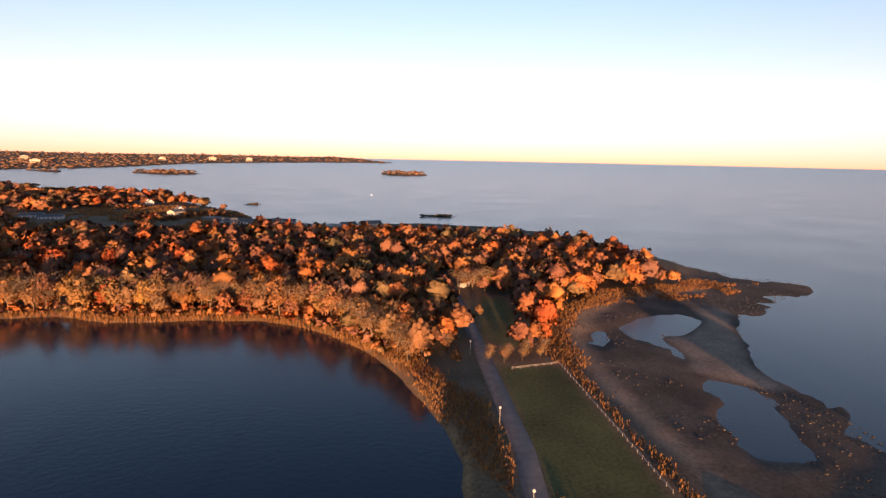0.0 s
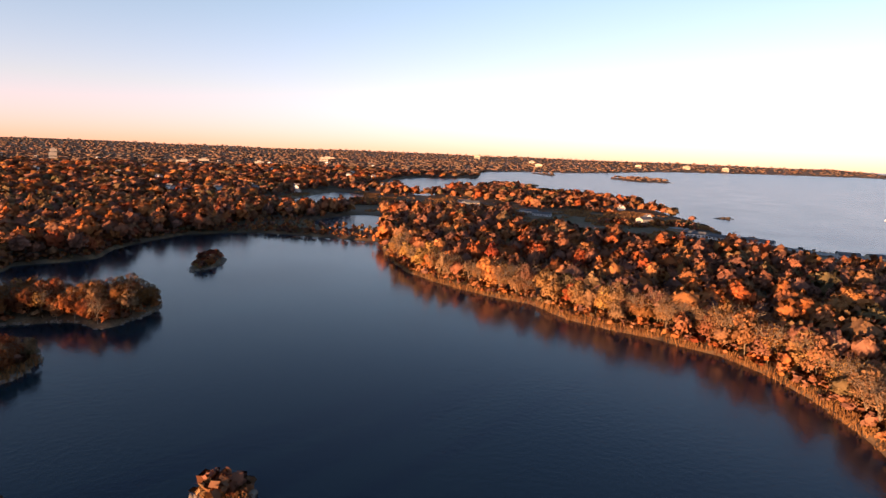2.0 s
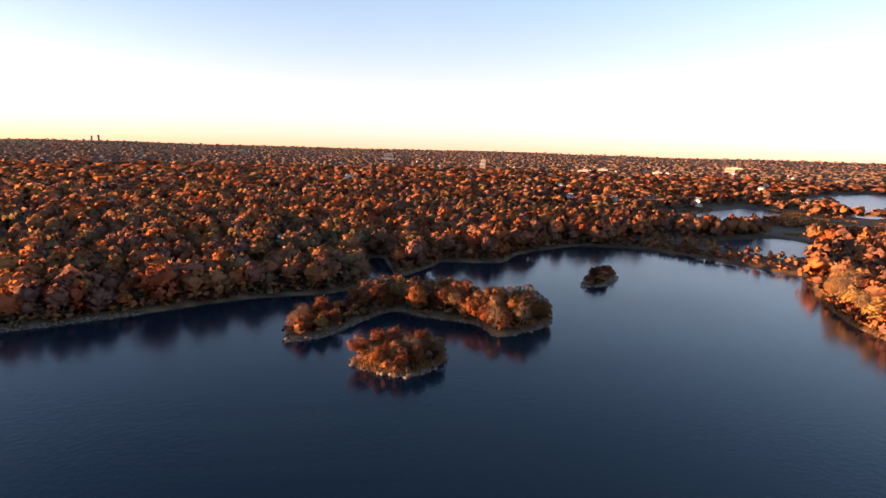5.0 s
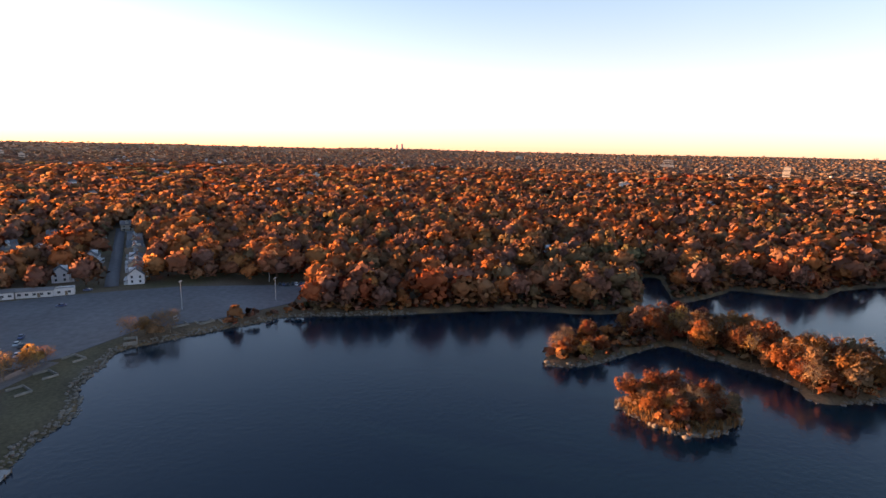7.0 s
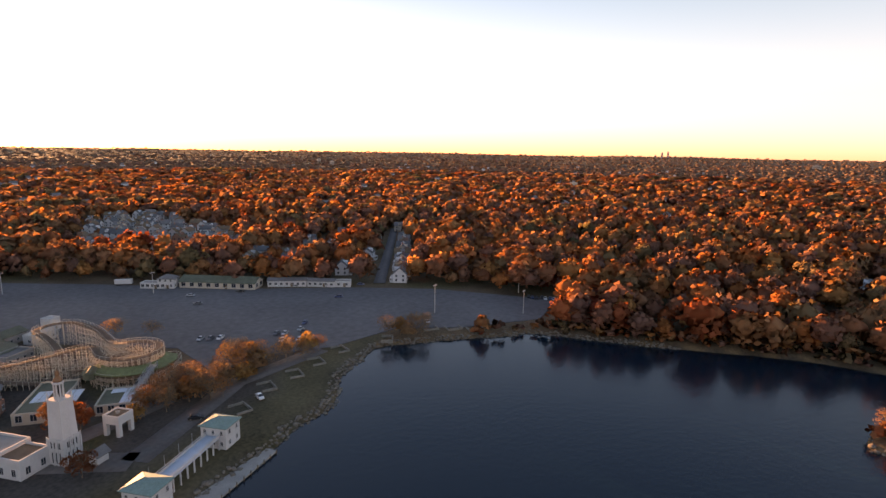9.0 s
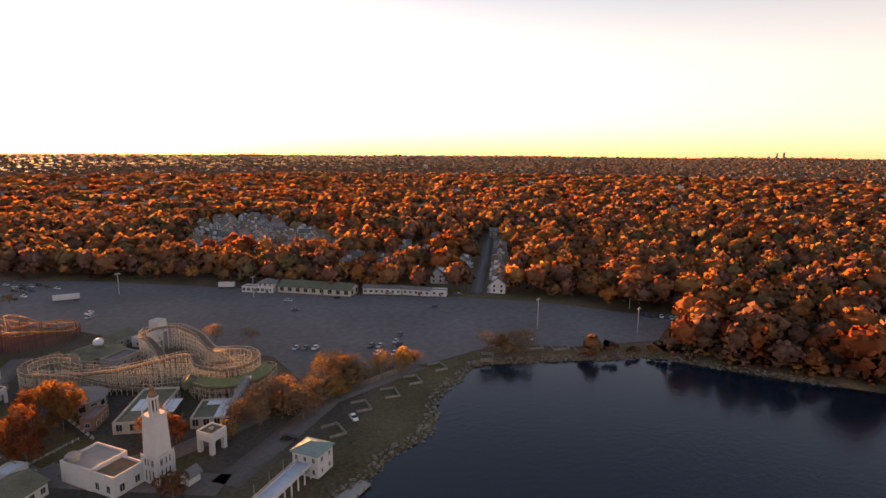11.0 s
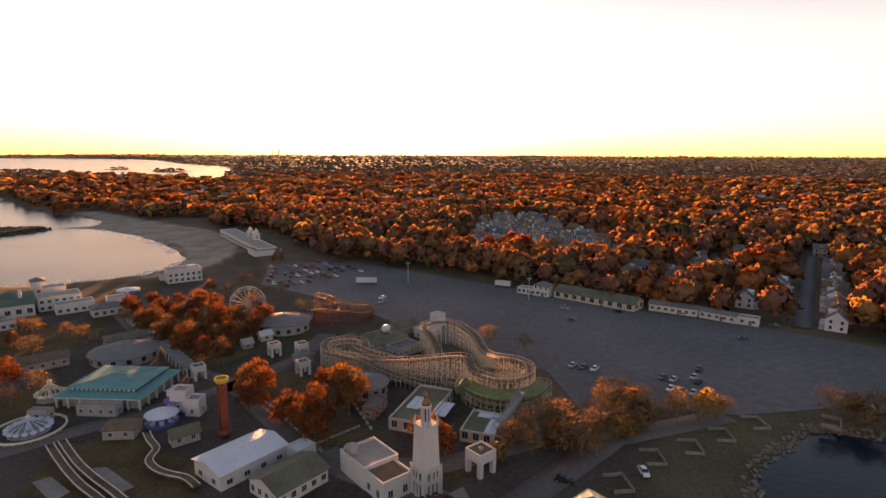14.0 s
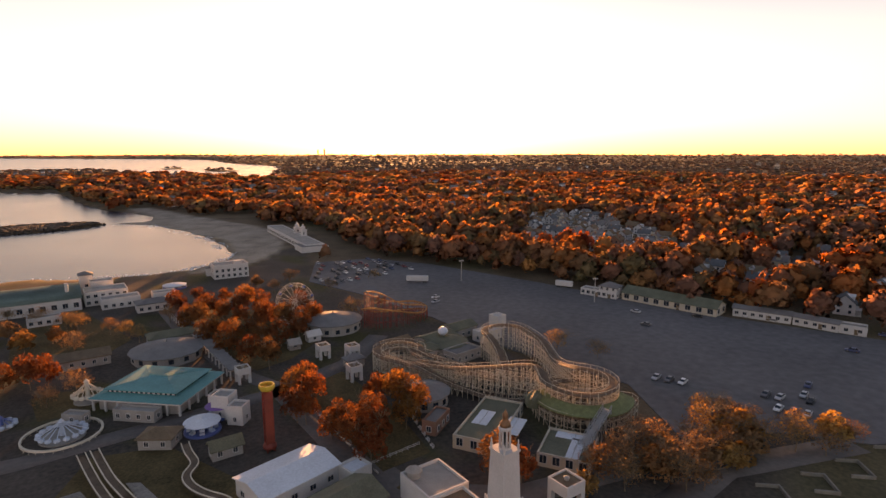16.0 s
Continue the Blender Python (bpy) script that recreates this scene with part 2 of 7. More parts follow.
class Shape:
    """Collects boxes, beams and rings into one mesh."""

    def __init__(self):
        self.v, self.f = [], []

    def add(self, v, f):
        k = len(self.v)
        self.v += [tuple(p) for p in v]
        self.f += [tuple(i + k for i in q) for q in f]
        return self

    def box(self, x0, y0, z0, x1, y1, z1):
        return self.add([(x, y, z) for z in (z0, z1) for y in (y0, y1) for x in (x0, x1)],
                        [(0, 2, 3, 1), (4, 5, 7, 6), (0, 1, 5, 4), (2, 6, 7, 3), (0, 4, 6, 2), (1, 3, 7, 5)])

    def beam(self, a, b, w=0.1, sides=4):
        a, b = Vector(a), Vector(b)
        d = (b - a).normalized()
        s = d.cross((0, 0, 1) if abs(d.z) < 0.95 else (1, 0, 0)).normalized()
        u = s.cross(d)
        ring = [(math.cos(2 * math.pi * (i + 0.5) / sides), math.sin(2 * math.pi * (i + 0.5) / sides)) for i in range(sides)]
        v = [p + (s * c + u * q) * w * 0.7 for p in (a, b) for c, q in ring]
        f = [(i, (i + 1) % sides, sides + (i + 1) % sides, sides + i) for i in range(sides)]
        return self.add(v, f + [tuple(range(sides))[::-1], tuple(range(sides, 2 * sides))])

    def lathe(self, profile, sides=16, c=(0, 0), caps=True, start=0.0, squash=1.0):
        """A turned form from (radius, height) pairs."""
        v = [(c[0] + r * math.cos(start + 2 * math.pi * i / sides), c[1] + squash * r * math.sin(start + 2 * math.pi * i / sides), z) for r, z in profile for i in range(sides)]
        f = []
        for k in range(len(profile) - 1):
            for i in range(sides):
                j = (i + 1) % sides
                f.append((k * sides + i, k * sides + j, (k + 1) * sides + j, (k + 1) * sides + i))
        if caps:
            f += [tuple(range(sides))[::-1], tuple(range((len(profile) - 1) * sides, len(profile) * sides))]
        return self.add(v, f)

    def gable(self, x0, y0, x1, y1, z0, h, over=0.4, thick=0.2, along="x"):
        """A pitched roof of two slabs and its gable walls' tops."""
        if along == "x":
            m = (y0 + y1) / 2
            sec = [(y0 - over, z0 - over * h / (m - y0)), (m, z0 + h), (y1 + over, z0 - over * h / (m - y0))]
            sec += [(y, z + thick) for y, z in sec[::-1]]
            v = [(x, y, z) for x in (x0 - over, x1 + over) for y, z in sec]
        else:
            m = (x0 + x1) / 2
            sec = [(x0 - over, z0 - over * h / (m - x0)), (m, z0 + h), (x1 + over, z0 - over * h / (m - x0))]
            sec += [(x, z + thick) for x, z in sec[::-1]]
            v = [(x, y, z) for y in (y0 - over, y1 + over) for x, z in sec]
        f = [(i, (i + 1) % 6, 6 + (i + 1) % 6, 6 + i) for i in range(6)] + [(0, 1, 4, 5), (1, 2, 3, 4), (6, 11, 10, 7), (7, 10, 9, 8)]
        return self.add(v, f)

    def hip(self, x0, y0, x1, y1, z0, h, over=0.5, thick=0.25):
        x0, y0, x1, y1 = x0 - over, y0 - over, x1 + over, y1 + over
        r = min(x1 - x0, y1 - y0) / 2
        if x1 - x0 >= y1 - y0:
            a, b = (x0 + r, (y0 + y1) / 2), (x1 - r, (y0 + y1) / 2)
        else:
            a, b = ((x0 + x1) / 2, y0 + r), ((x0 + x1) / 2, y1 - r)
        self.box(x0, y0, z0 - thick, x1, y1, z0)
        v = [(x0, y0, z0), (x1, y0, z0), (x1, y1, z0), (x0, y1, z0), (*a, z0 + h), (*b, z0 + h)]
        f = [(0, 1, 5, 4), (1, 2, 5), (2, 3, 4, 5), (3, 0, 4)] if x1 - x0 >= y1 - y0 else [(0, 1, 4), (1, 2, 5, 4), (2, 3, 5), (3, 0, 4, 5)]
        return self.add(v, f)

    def mesh(self, name, material, smooth=False):
        me = bpy.data.meshes.new(name)
        me.from_pydata(self.v, [], self.f)
        me.materials.append(material)
        if smooth:
            me.polygons.foreach_set("use_smooth", [True] * len(me.polygons))
        me.update()
        return me


def part(name, shape, material, parent, label="", smooth=False):
    ob = new(name, shape.mesh(name, material, smooth) if isinstance(shape, Shape) else shape)
    ob.parent = parent
    return tagged(ob, label)


def thing(name, label, category, group="", m=None, kind=""):
    ob = new(name)
    ob.empty_display_size = 0.5
    if m is not None:
        ob.matrix_world = m
    return tagged(ob, label, category, group, kind)


def array_mesh(name, verts, faces, material, tint=None, layer="tint", soft=None):
    """A mesh from numpy arrays of vertices and of equal-sided faces, with a value for each vertex."""
    me = bpy.data.meshes.new(name)
    nf, k = faces.shape
    me.vertices.add(len(verts))
    me.vertices.foreach_set("co", verts.astype(np.float32).ravel())
    me.loops.add(nf * k)
    me.loops.foreach_set("vertex_index", faces.astype(np.int32).ravel())
    me.polygons.add(nf)
    me.polygons.foreach_set("loop_start", np.arange(0, nf * k, k, dtype=np.int32))
    me.polygons.foreach_set("loop_total", np.full(nf, k, dtype=np.int32))
    if tint is not None:
        if tint.ndim == 1:
            me.attributes.new(layer, "FLOAT", "POINT").data.foreach_set("value", tint.astype(np.float32))
        else:
            me.attributes.new(layer, "FLOAT_COLOR", "POINT").data.foreach_set("color", np.c_[tint, np.ones(len(tint))].astype(np.float32).ravel())
    if soft is not None:
        me.attributes.new("soft", "FLOAT_VECTOR", "POINT").data.foreach_set("vector", soft.astype(np.float32).ravel())
    me.materials.append(material)
    me.update(calc_edges=True)
    me.validate()
    return me


# ---- the plan: shores and grounds ----
LAKE = [(-63, 120), (-66, 95), (-80, 55), (-110, 10), (-150, -25), (-200, -48), (-245, -60), (-279, -63), (-297, -66), (-316, -67), (-332, -77), (-346, -81),
        (-367, -84), (-384, -70), (-394, -60), (-410, -42), (-418, -33), (-427, 16), (-441, 74), (-438, 117), (-455, 146), (-521, 168), (-523, 180), (-486, 172),
        (-466, 172), (-488, 205), (-498, 217), (-483, 258), (-506, 286), (-524, 346), (-516, 379), (-488, 411), (-433, 427), (-384, 435), (-371, 432), (-316, 366),
        (-275, 336), (-220, 317), (-198, 315), (-172, 297), (-123, 287), (-93, 271), (-67, 231), (-58, 182), (-57, 140)]
BIG_ISLAND = [(-348, 202), (-341, 180), (-343, 169), (-356, 170), (-368, 162), (-382, 149), (-394, 139), (-383, 120), (-370, 101), (-367, 84), (-378, 85),
              (-392, 95), (-407, 115), (-416, 140), (-408, 170), (-385, 195), (-362, 208)]
SMALL_ISLAND = [(-338, 103), (-330, 103), (-315, 116), (-323, 134), (-333, 138), (-343, 125)]
ROCK_ISLAND = [(-407, 268), (-401, 269), (-402, 283), (-414, 304), (-429, 312), (-431, 295)]
ISLET_A = [(-213, 108), (-205, 106), (-200, 112), (-204, 117), (-211, 117)]
ISLET_B = [(-246, 76), (-238, 72), (-230, 78), (-233, 86), (-242, 84)]
SEA_NORTH = [(5400, 5400), (1200, 5400), (910, 4044), (656, 4000), (288, 3926), (-79, 3747), (-416, 3448), (-688, 2757), (-887, 2549), (-1012, 2238), (-825, 1756),
             (-877, 1559), (-934, 1530), (-860, 1233), (-781, 1034), (-721, 1049), (-597, 912), (-585, 960), (-610, 1120), (-595, 1361), (-463, 1215), (-320, 1132),
             (-229, 1042), (-150, 865), (-110, 775), (-100, 690), (-69, 671), (-11, 652), (72, 640), (125, 615), (180, 570), (214, 447), (210, 360),
             (215, 304), (231, 281), (228, 262), (170, 244), (155, 231), (127, 226), (91, 189), (73, 166), (65, 149), (61, 125), (62, 60)]
SEA_SOUTH = [(70, 0), (60, -100), (20, -250), (-40, -350), (-95, -399), (-124, -390), (-153, -391), (-185, -396), (-209, -434), (-210, -464), (-192, -548),
             (-136, -662), (-92, -685), (-131, -706), (-119, -770), (-35, -915), (77, -1242), (133, -1263), (250, -1380), (500, -1750), (800, -2250), (900, -2450),
             (475, -2560), (275, -2630), (110, -2380), (-120, -2000), (-440, -1500), (-490, -1470), (-450, -1720), (-372, -2150), (-475, -2898), (-254, -3524),
             (-19, -4230), (914, -4400), (3000, -4700), (5400, -5400)]
BREAKWATER = [(-92, -682), (-65, -648), (-34, -632), (40, -604), (95, -600), (60, -632), (-11, -690), (-60, -700)]
POND_A = [(-690, 690), (-735, 860), (-655, 830), (-600, 670), (-640, 640)]
POND_B = [(-450, 482), (-505, 508), (-500, 600), (-430, 570), (-410, 500)]
FAR_ISLANDS = [[(-501, 2300), (-363, 2150), (-259, 2200), (-330, 2420), (-430, 2480)], [(430, 2269), (475, 2161), (596, 2220), (640, 2500), (500, 2520)],
               [(-860, 2440), (-790, 2330), (-710, 2250), (-740, 2420)], [(110, 721), (148, 708), (152, 714), (118, 728)], [(-114, 930), (-91, 927), (-92, 936)],
               [(40, -2750), (-20, -2700), (-60, -2790), (10, -2860)], [(-130, -2480), (-220, -2380), (-280, -2480), (-180, -2600)]]
TIDAL = [(-11, 100), (-7, 116), (-4, 138), (3, 167), (11, 195), (24, 222), (47, 249), (94, 281), (146, 282), (167, 293), (202, 345), (214, 447), (330, 400), (320, 230), (140, 180), (90, 80), (0, 60)]
SANDBAR = [(69, 204), (82, 204), (108, 220), (119, 239), (137, 234), (118, 215), (98, 190), (77, 165), (68, 145), (51, 167), (63, 183)]
POOLS = [[(56, 221), (78, 234), (103, 234), (103, 217), (83, 200), (73, 204), (57, 178), (61, 194), (57, 207)], [(37, 221), (48, 223), (44, 211), (32, 202), (30, 207)],
         [(31, 134), (54, 144), (42, 119), (33, 108), (22, 115)], [(47, 157), (53, 150), (48, 137), (43, 143)]]
MEADOW = [(-15, 211), (-3, 207), (11, 231), (28, 281), (12, 292), (-6, 262)]
FIELD = [(-22, 189), (1, 184), (-10, 131), (-17, 102), (-24, 60), (-60, 60), (-43, 118)]
LOT = [(-470, -58), (-478, -40), (-435, -36), (-404, -63), (-388, -88), (-354, -98), (-337, -111), (-312, -118), (-322, -150), (-303, -190), (-290, -240),
       (-270, -292), (-250, -330), (-262, -385), (-300, -385), (-331, -351), (-367, -284), (-411, -191), (-440, -149), (-461, -107)]
PARK = [(-200, -48), (-279, -63), (-316, -67), (-346, -81), (-388, -88), (-337, -111), (-312, -118), (-303, -190), (-290, -240), (-270, -292), (-250, -330),
        (-262, -385), (-262, -460), (-240, -440), (-225, -392), (-190, -375), (-100, -385), (-30, -330), (20, -230), (40, -80), (-60, 30)]
BEACH = [(-185, -380), (-219, -392), (-240, -427), (-252, -463), (-252, -530), (-238, -597), (-170, -731), (-120, -845), (-90, -840), (-119, -770), (-131, -706), (-92, -685),
         (-192, -548), (-210, -464), (-209, -434)]


def rounded(pts, steps=4):
    """A closed smooth line through the corners of a plan."""
    p = np.array(pts, float)
    out = []
    for i in range(len(p)):
        a, b, c, d = p[i - 1], p[i], p[(i + 1) % len(p)], p[(i + 2) % len(p)]
        for s in range(steps):
            t = s / steps
            out.append(0.5 * (2 * b + (c - a) * t + (2 * a - 5 * b + 4 * c - d) * t * t + (3 * b - a - 3 * c + d) * t ** 3))
    return np.array(out)


def signed(poly, x, y):
    """Distance to a closed line, positive inside it."""
    x, y = np.asarray(x, float), np.asarray(y, float)
    best = np.full(x.shape, 1e12)
    inside = np.zeros(x.shape, bool)
    q = np.roll(poly, -1, 0)
    for (ax, ay), (bx, by) in zip(poly, q):
        dx, dy = bx - ax, by - ay
        t = np.clip(((x - ax) * dx + (y - ay) * dy) / (dx * dx + dy * dy + 1e-9), 0, 1)
        best = np.minimum(best, (x - ax - t * dx) ** 2 + (y - ay - t * dy) ** 2)
        inside ^= ((ay > y) != (by > y)) & (x < dx * (y - ay) / (dy if dy else 1e-9) + ax)
    return np.where(inside, 1, -1) * np.sqrt(best)


SEA = SEA_NORTH + SEA_SOUTH
WATERS = [rounded(p) for p in (LAKE, POND_A, POND_B)] + [rounded(SEA, 3)]
DRY = [rounded(p) for p in (BIG_ISLAND, SMALL_ISLAND, ROCK_ISLAND, ISLET_A, ISLET_B, BREAKWATER, *FAR_ISLANDS)]


def waves(x, y, size, seed):
    """Smooth uneven values between about -1 and 1."""
    r = np.random.RandomState(seed)
    out = 0
    for k in range(5):
        a, f = r.rand() * 6.28, (1.6 ** k) / size
        out = out + np.sin((x * np.cos(a) + y * np.sin(a)) * f + r.rand() * 6.28 + 1.3 * np.sin((x * np.sin(a) - y * np.cos(a)) * f * 0.7 + r.rand() * 6)) / (1.3 ** k)
    return out / 2.6


def from_shore(x, y):
    """Metres inland from the nearest water, negative in the water."""
    d = np.full(np.shape(x), 1e9)
    for w in WATERS:
        d = np.minimum(d, -signed(w, x, y))
    x, y = np.asarray(x, float), np.asarray(y, float)
    for p in DRY:
        (ax, ay), (bx, by) = p.min(0) - 40, p.max(0) + 40
        near = (x > ax) & (x < bx) & (y > ay) & (y < by)
        if near.any():
            s = signed(p, x[near], y[near])
            d[near] = np.where(s > -40, np.maximum(d[near], s), d[near])
    near = np.hypot(np.asarray(x) + 160, np.asarray(y) - 20)
    return d + waves(x, y, 6, 3) * np.clip(near / 250, 0.5, 2.0)


def rise(x, y):
    """How far the country lifts towards the horizon."""
    r = np.hypot(np.asarray(x, float) + 160, np.asarray(y, float) - 20)
    return 48 * (np.clip(r - 1800, 0, None) / 3100) ** 2


def hills(x, y):
    r = np.hypot(np.asarray(x, float) + 160, np.asarray(y, float) - 20)
    return np.clip((r - 500) / 2500, 0, 1) * (5 + 7 * waves(x, y, 420, 11))


def ground_height(x, y):
    x, y = np.asarray(x, float), np.asarray(y, float)
    d = from_shore(x, y)
    z = np.clip(d * 0.42, -2.5, 2.2) + np.clip((d - 30) / 150, 0, 1) * np.maximum(hills(x, y), 0)
    tide = signed(np.array(TIDAL, float), x, y)
    flat = np.clip(tide / 8, 0, 1) * (d > -30)
    low = 0.03 + np.clip(d, -20, 60) * 0.012 + 0.13 * waves(x, y, 9, 5) + 0.10 * waves(x, y, 30, 8)
    for p in POOLS:
        s = signed(rounded(p), x, y) + 2.0 * waves(x, y, 4, 6)
        low = np.where(s > -4, low - 0.75 * np.clip((s + 4) / 5, 0, 1), low)
    bar = np.clip(signed(rounded(SANDBAR), x, y) / 6, -1, 1)
    low = np.where(bar > -1, np.maximum(low, 0.25 * bar + 0.08), low)
    z = z * (1 - flat) + low * flat
    beach = np.clip(signed(rounded(BEACH), x, y) / 10, 0, 1)
    z = z * (1 - beach) + np.clip(d * 0.035, -1, 1.8) * beach
    return z + rise(x, y)


def inside(poly, x, y, margin=0.0):
    return signed(np.array(poly, float), x, y) > margin


def blend(a, b, k):
    return a * (1 - k[:, None]) + np.array(b) * k[:, None]


# ---- ground: one sheet out to the horizon ----
def build_ground():
    rings = [6.0]
    while rings[-1] < 4960:
        rings.append(rings[-1] * 1.0155 + 0.5)
    rings = np.array(rings)
    n = 540
    ang = np.linspace(0, 2 * np.pi, n, endpoint=False)
    x = (-160 + rings[:, None] * np.cos(ang)[None]).ravel()
    y = (20 + rings[:, None] * np.sin(ang)[None]).ravel()
    z = ground_height(x, y)
    d = from_shore(x, y)
    col = np.tile(np.array([0.15, 0.10, 0.065]), (len(x), 1))
    col = blend(col, (0.085, 0.085, 0.035), np.clip(waves(x, y, 25, 21) * 1.5 - 0.2, 0, 1) * 0.6)
    col = blend(col, (0.24, 0.15, 0.08), np.clip(1.3 - np.abs(d - 1.3) / 1.3, 0, 1))
    field = np.clip(signed(np.array(FIELD, float), x, y) / 2, 0, 1)
    col = blend(col, (0.085, 0.088, 0.035), field)
    meadow = np.clip(signed(np.array(MEADOW, float), x, y) / 3 + waves(x, y, 6, 22), 0, 1)
    col = blend(col, (0.10, 0.092, 0.035), meadow * 0.8)
    rocks = np.clip(1.2 - np.abs(d - 12) / 22, 0, 1) * (x > -160) * (y > 330) * (y < 760)
    col = blend(col, (0.065, 0.055, 0.045), rocks * np.clip(0.6 + waves(x, y, 12, 23), 0, 1))
    park = np.clip(signed(np.array(PARK, float), x, y) / 3, 0, 1)
    col = blend(col, (0.085, 0.069, 0.060), park)
    lawn = np.clip(waves(x, y, 14, 31) * 2.0 - 0.4, 0, 1) * park
    col = blend(col, (0.075, 0.068, 0.03), lawn)
    shore = np.clip(1.4 - np.abs(d - 12) / 12, 0, 1) * park * (y > -100)
    col = blend(col, (0.11, 0.088, 0.05), shore)
    tide = np.clip(signed(np.array(TIDAL, float), x, y) / 5, 0, 1)
    mud = np.clip(waves(x, y, 7, 41) + 0.5, 0, 1)
    col = blend(col, (0.075, 0.058, 0.048), tide)
    col = blend(col, (0.15, 0.11, 0.085), tide * mud * 0.5)
    bar = np.clip(signed(rounded(SANDBAR), x, y) / 3 + 0.6, 0, 1) * tide
    col = blend(col, (0.24, 0.18, 0.14), bar)
    edge = tide * np.clip(1.2 - np.abs(signed(np.array(TIDAL, float), x, y) - 8) / 6, 0, 1) * (y < 300)
    col = blend(col, (0.25, 0.18, 0.13), edge * 0.8)
    sand = np.clip(signed(rounded(BEACH), x, y) / 4, 0, 1)
    col = blend(col, (0.34, 0.275, 0.225), sand)
    col = blend(col, (0.05, 0.045, 0.03), np.clip(-d / 2, 0, 1) * (1 - tide))
    rows = len(rings)
    i = np.arange(rows * n).reshape(rows, n)
    f = np.stack([i[:-1], np.roll(i, -1, 1)[:-1], np.roll(i, -1, 1)[1:], i[1:]], -1).reshape(-1, 4)[:, ::-1]
    verts = np.c_[x, y, z]
    me = array_mesh("ground", verts, f[:, ::-1], M_GROUND, col, "cover")
    me.polygons.foreach_set("use_smooth", np.ones(len(me.polygons), bool))
    ob = new("ground", me)
    tagged(ob, "low coastal ground of brown soil, grass, sand and mud", "ground", kind="structure")


build_ground()


def build_water(name, poly, material, label, grow=6.0, fan=None):
    """A level sheet of water under the banks of its basin."""
    r = np.concatenate([np.linspace(0, 1800, 10), np.linspace(1900, 4950, 24)]) if fan else None
    if fan:
        ang = np.linspace(*fan, 160)
        x, y = (-160 + r[:, None] * np.cos(ang)[None]).ravel(), (20 + r[:, None] * np.sin(ang)[None]).ravel()
        z = rise(x, y)
        n = len(ang)
        i = np.arange(len(r) * n).reshape(len(r), n)
        f = np.stack([i[:-1, :-1], i[1:, :-1], i[1:, 1:], i[:-1, 1:]], -1).reshape(-1, 4)
        me = array_mesh(name, np.c_[x, y, z], f, material)
    else:
        p = rounded(poly)
        c = p.mean(0)
        p = c + (p - c) * (1 + grow / np.hypot(*(p - c).T)[:, None])
        bm = bmesh.new()
        bm.faces.new([bm.verts.new((*q, 0.0)) for q in p])
        bmesh.ops.triangulate(bm, faces=bm.faces)
        me = bpy.data.meshes.new(name)
        bm.to_mesh(me)
        me.materials.append(material)
    me.polygons.foreach_set("use_smooth", np.ones(len(me.polygons), bool))
    tagged(new(name, me), label, "water", kind="structure")


build_water("sea", None, M_SEA, "broad calm sea reflecting a pale evening sky", fan=(0.0, 2 * math.pi))
build_water("lake", LAKE, M_LAKE, "dark blue still lake with soft reflections")
bpy.data.objects["lake"].location.z = 0.06

# ---- trees ----


def leaf_cloud(rng, blobs, count, size, spread=0.55):
    """Small leaf clumps over the outsides of several rounded masses: vertices and quads."""
    b = np.array(blobs)
    pick = rng.choice(len(b), count, p=b[:, 3] ** 2 / (b[:, 3] ** 2).sum())
    d = rng.normal(size=(count, 3))
    d[:, 2] = np.abs(d[:, 2]) * 0.9 - 0.55 * rng.rand(count)
    d /= np.linalg.norm(d, axis=1)[:, None]
    c = b[pick, :3] + d * b[pick, 3:4] * (0.75 + 0.35 * rng.rand(count, 1)) * (1, 1, 1.05)
    nrm = d + spread * rng.normal(size=(count, 3))
    nrm /= np.linalg.norm(nrm, axis=1)[:, None]
    s = np.cross(nrm, rng.normal(size=(count, 3)))
    s /= np.linalg.norm(s, axis=1)[:, None]
    u = np.cross(nrm, s)
    k = size * (0.6 + 0.8 * rng.rand(count, 1))
    q = np.stack([c - s * k - u * k * 0.3, c + s * 0.1 * k - u * k, c + s * k + u * k * 0.2, c - s * 0.2 * k + u * k], 1)
    mid = np.average(b[:, :3], axis=0, weights=b[:, 3])
    out = (c - mid) / np.linalg.norm(c - mid, axis=1)[:, None]
    soft = (0.45 * out + 0.75 * d) * (1, 1, 0.7) + 0.17 * rng.normal(size=(count, 3))
    soft /= np.linalg.norm(soft, axis=1)[:, None]
    return q.reshape(-1, 3), np.arange(count * 4).reshape(-1, 4), np.repeat(soft, 4, 0)


def crown_blobs(rng, h, w, n):
    """Rounded masses that fill a crown of height h and width w."""
    out = [(0, 0, h * 0.54, w * 0.35), (0, 0, h * 0.78, w * 0.25)]
    for i in range(n):
        a, r = 2 * math.pi * (i + rng.rand() * 0.7) / n, w * 0.5 * (0.42 + 0.30 * rng.rand())
        out.append((r * math.cos(a), r * math.sin(a), h * (0.26 + 0.42 * rng.rand()), w * (0.17 + 0.11 * rng.rand())))
    return out


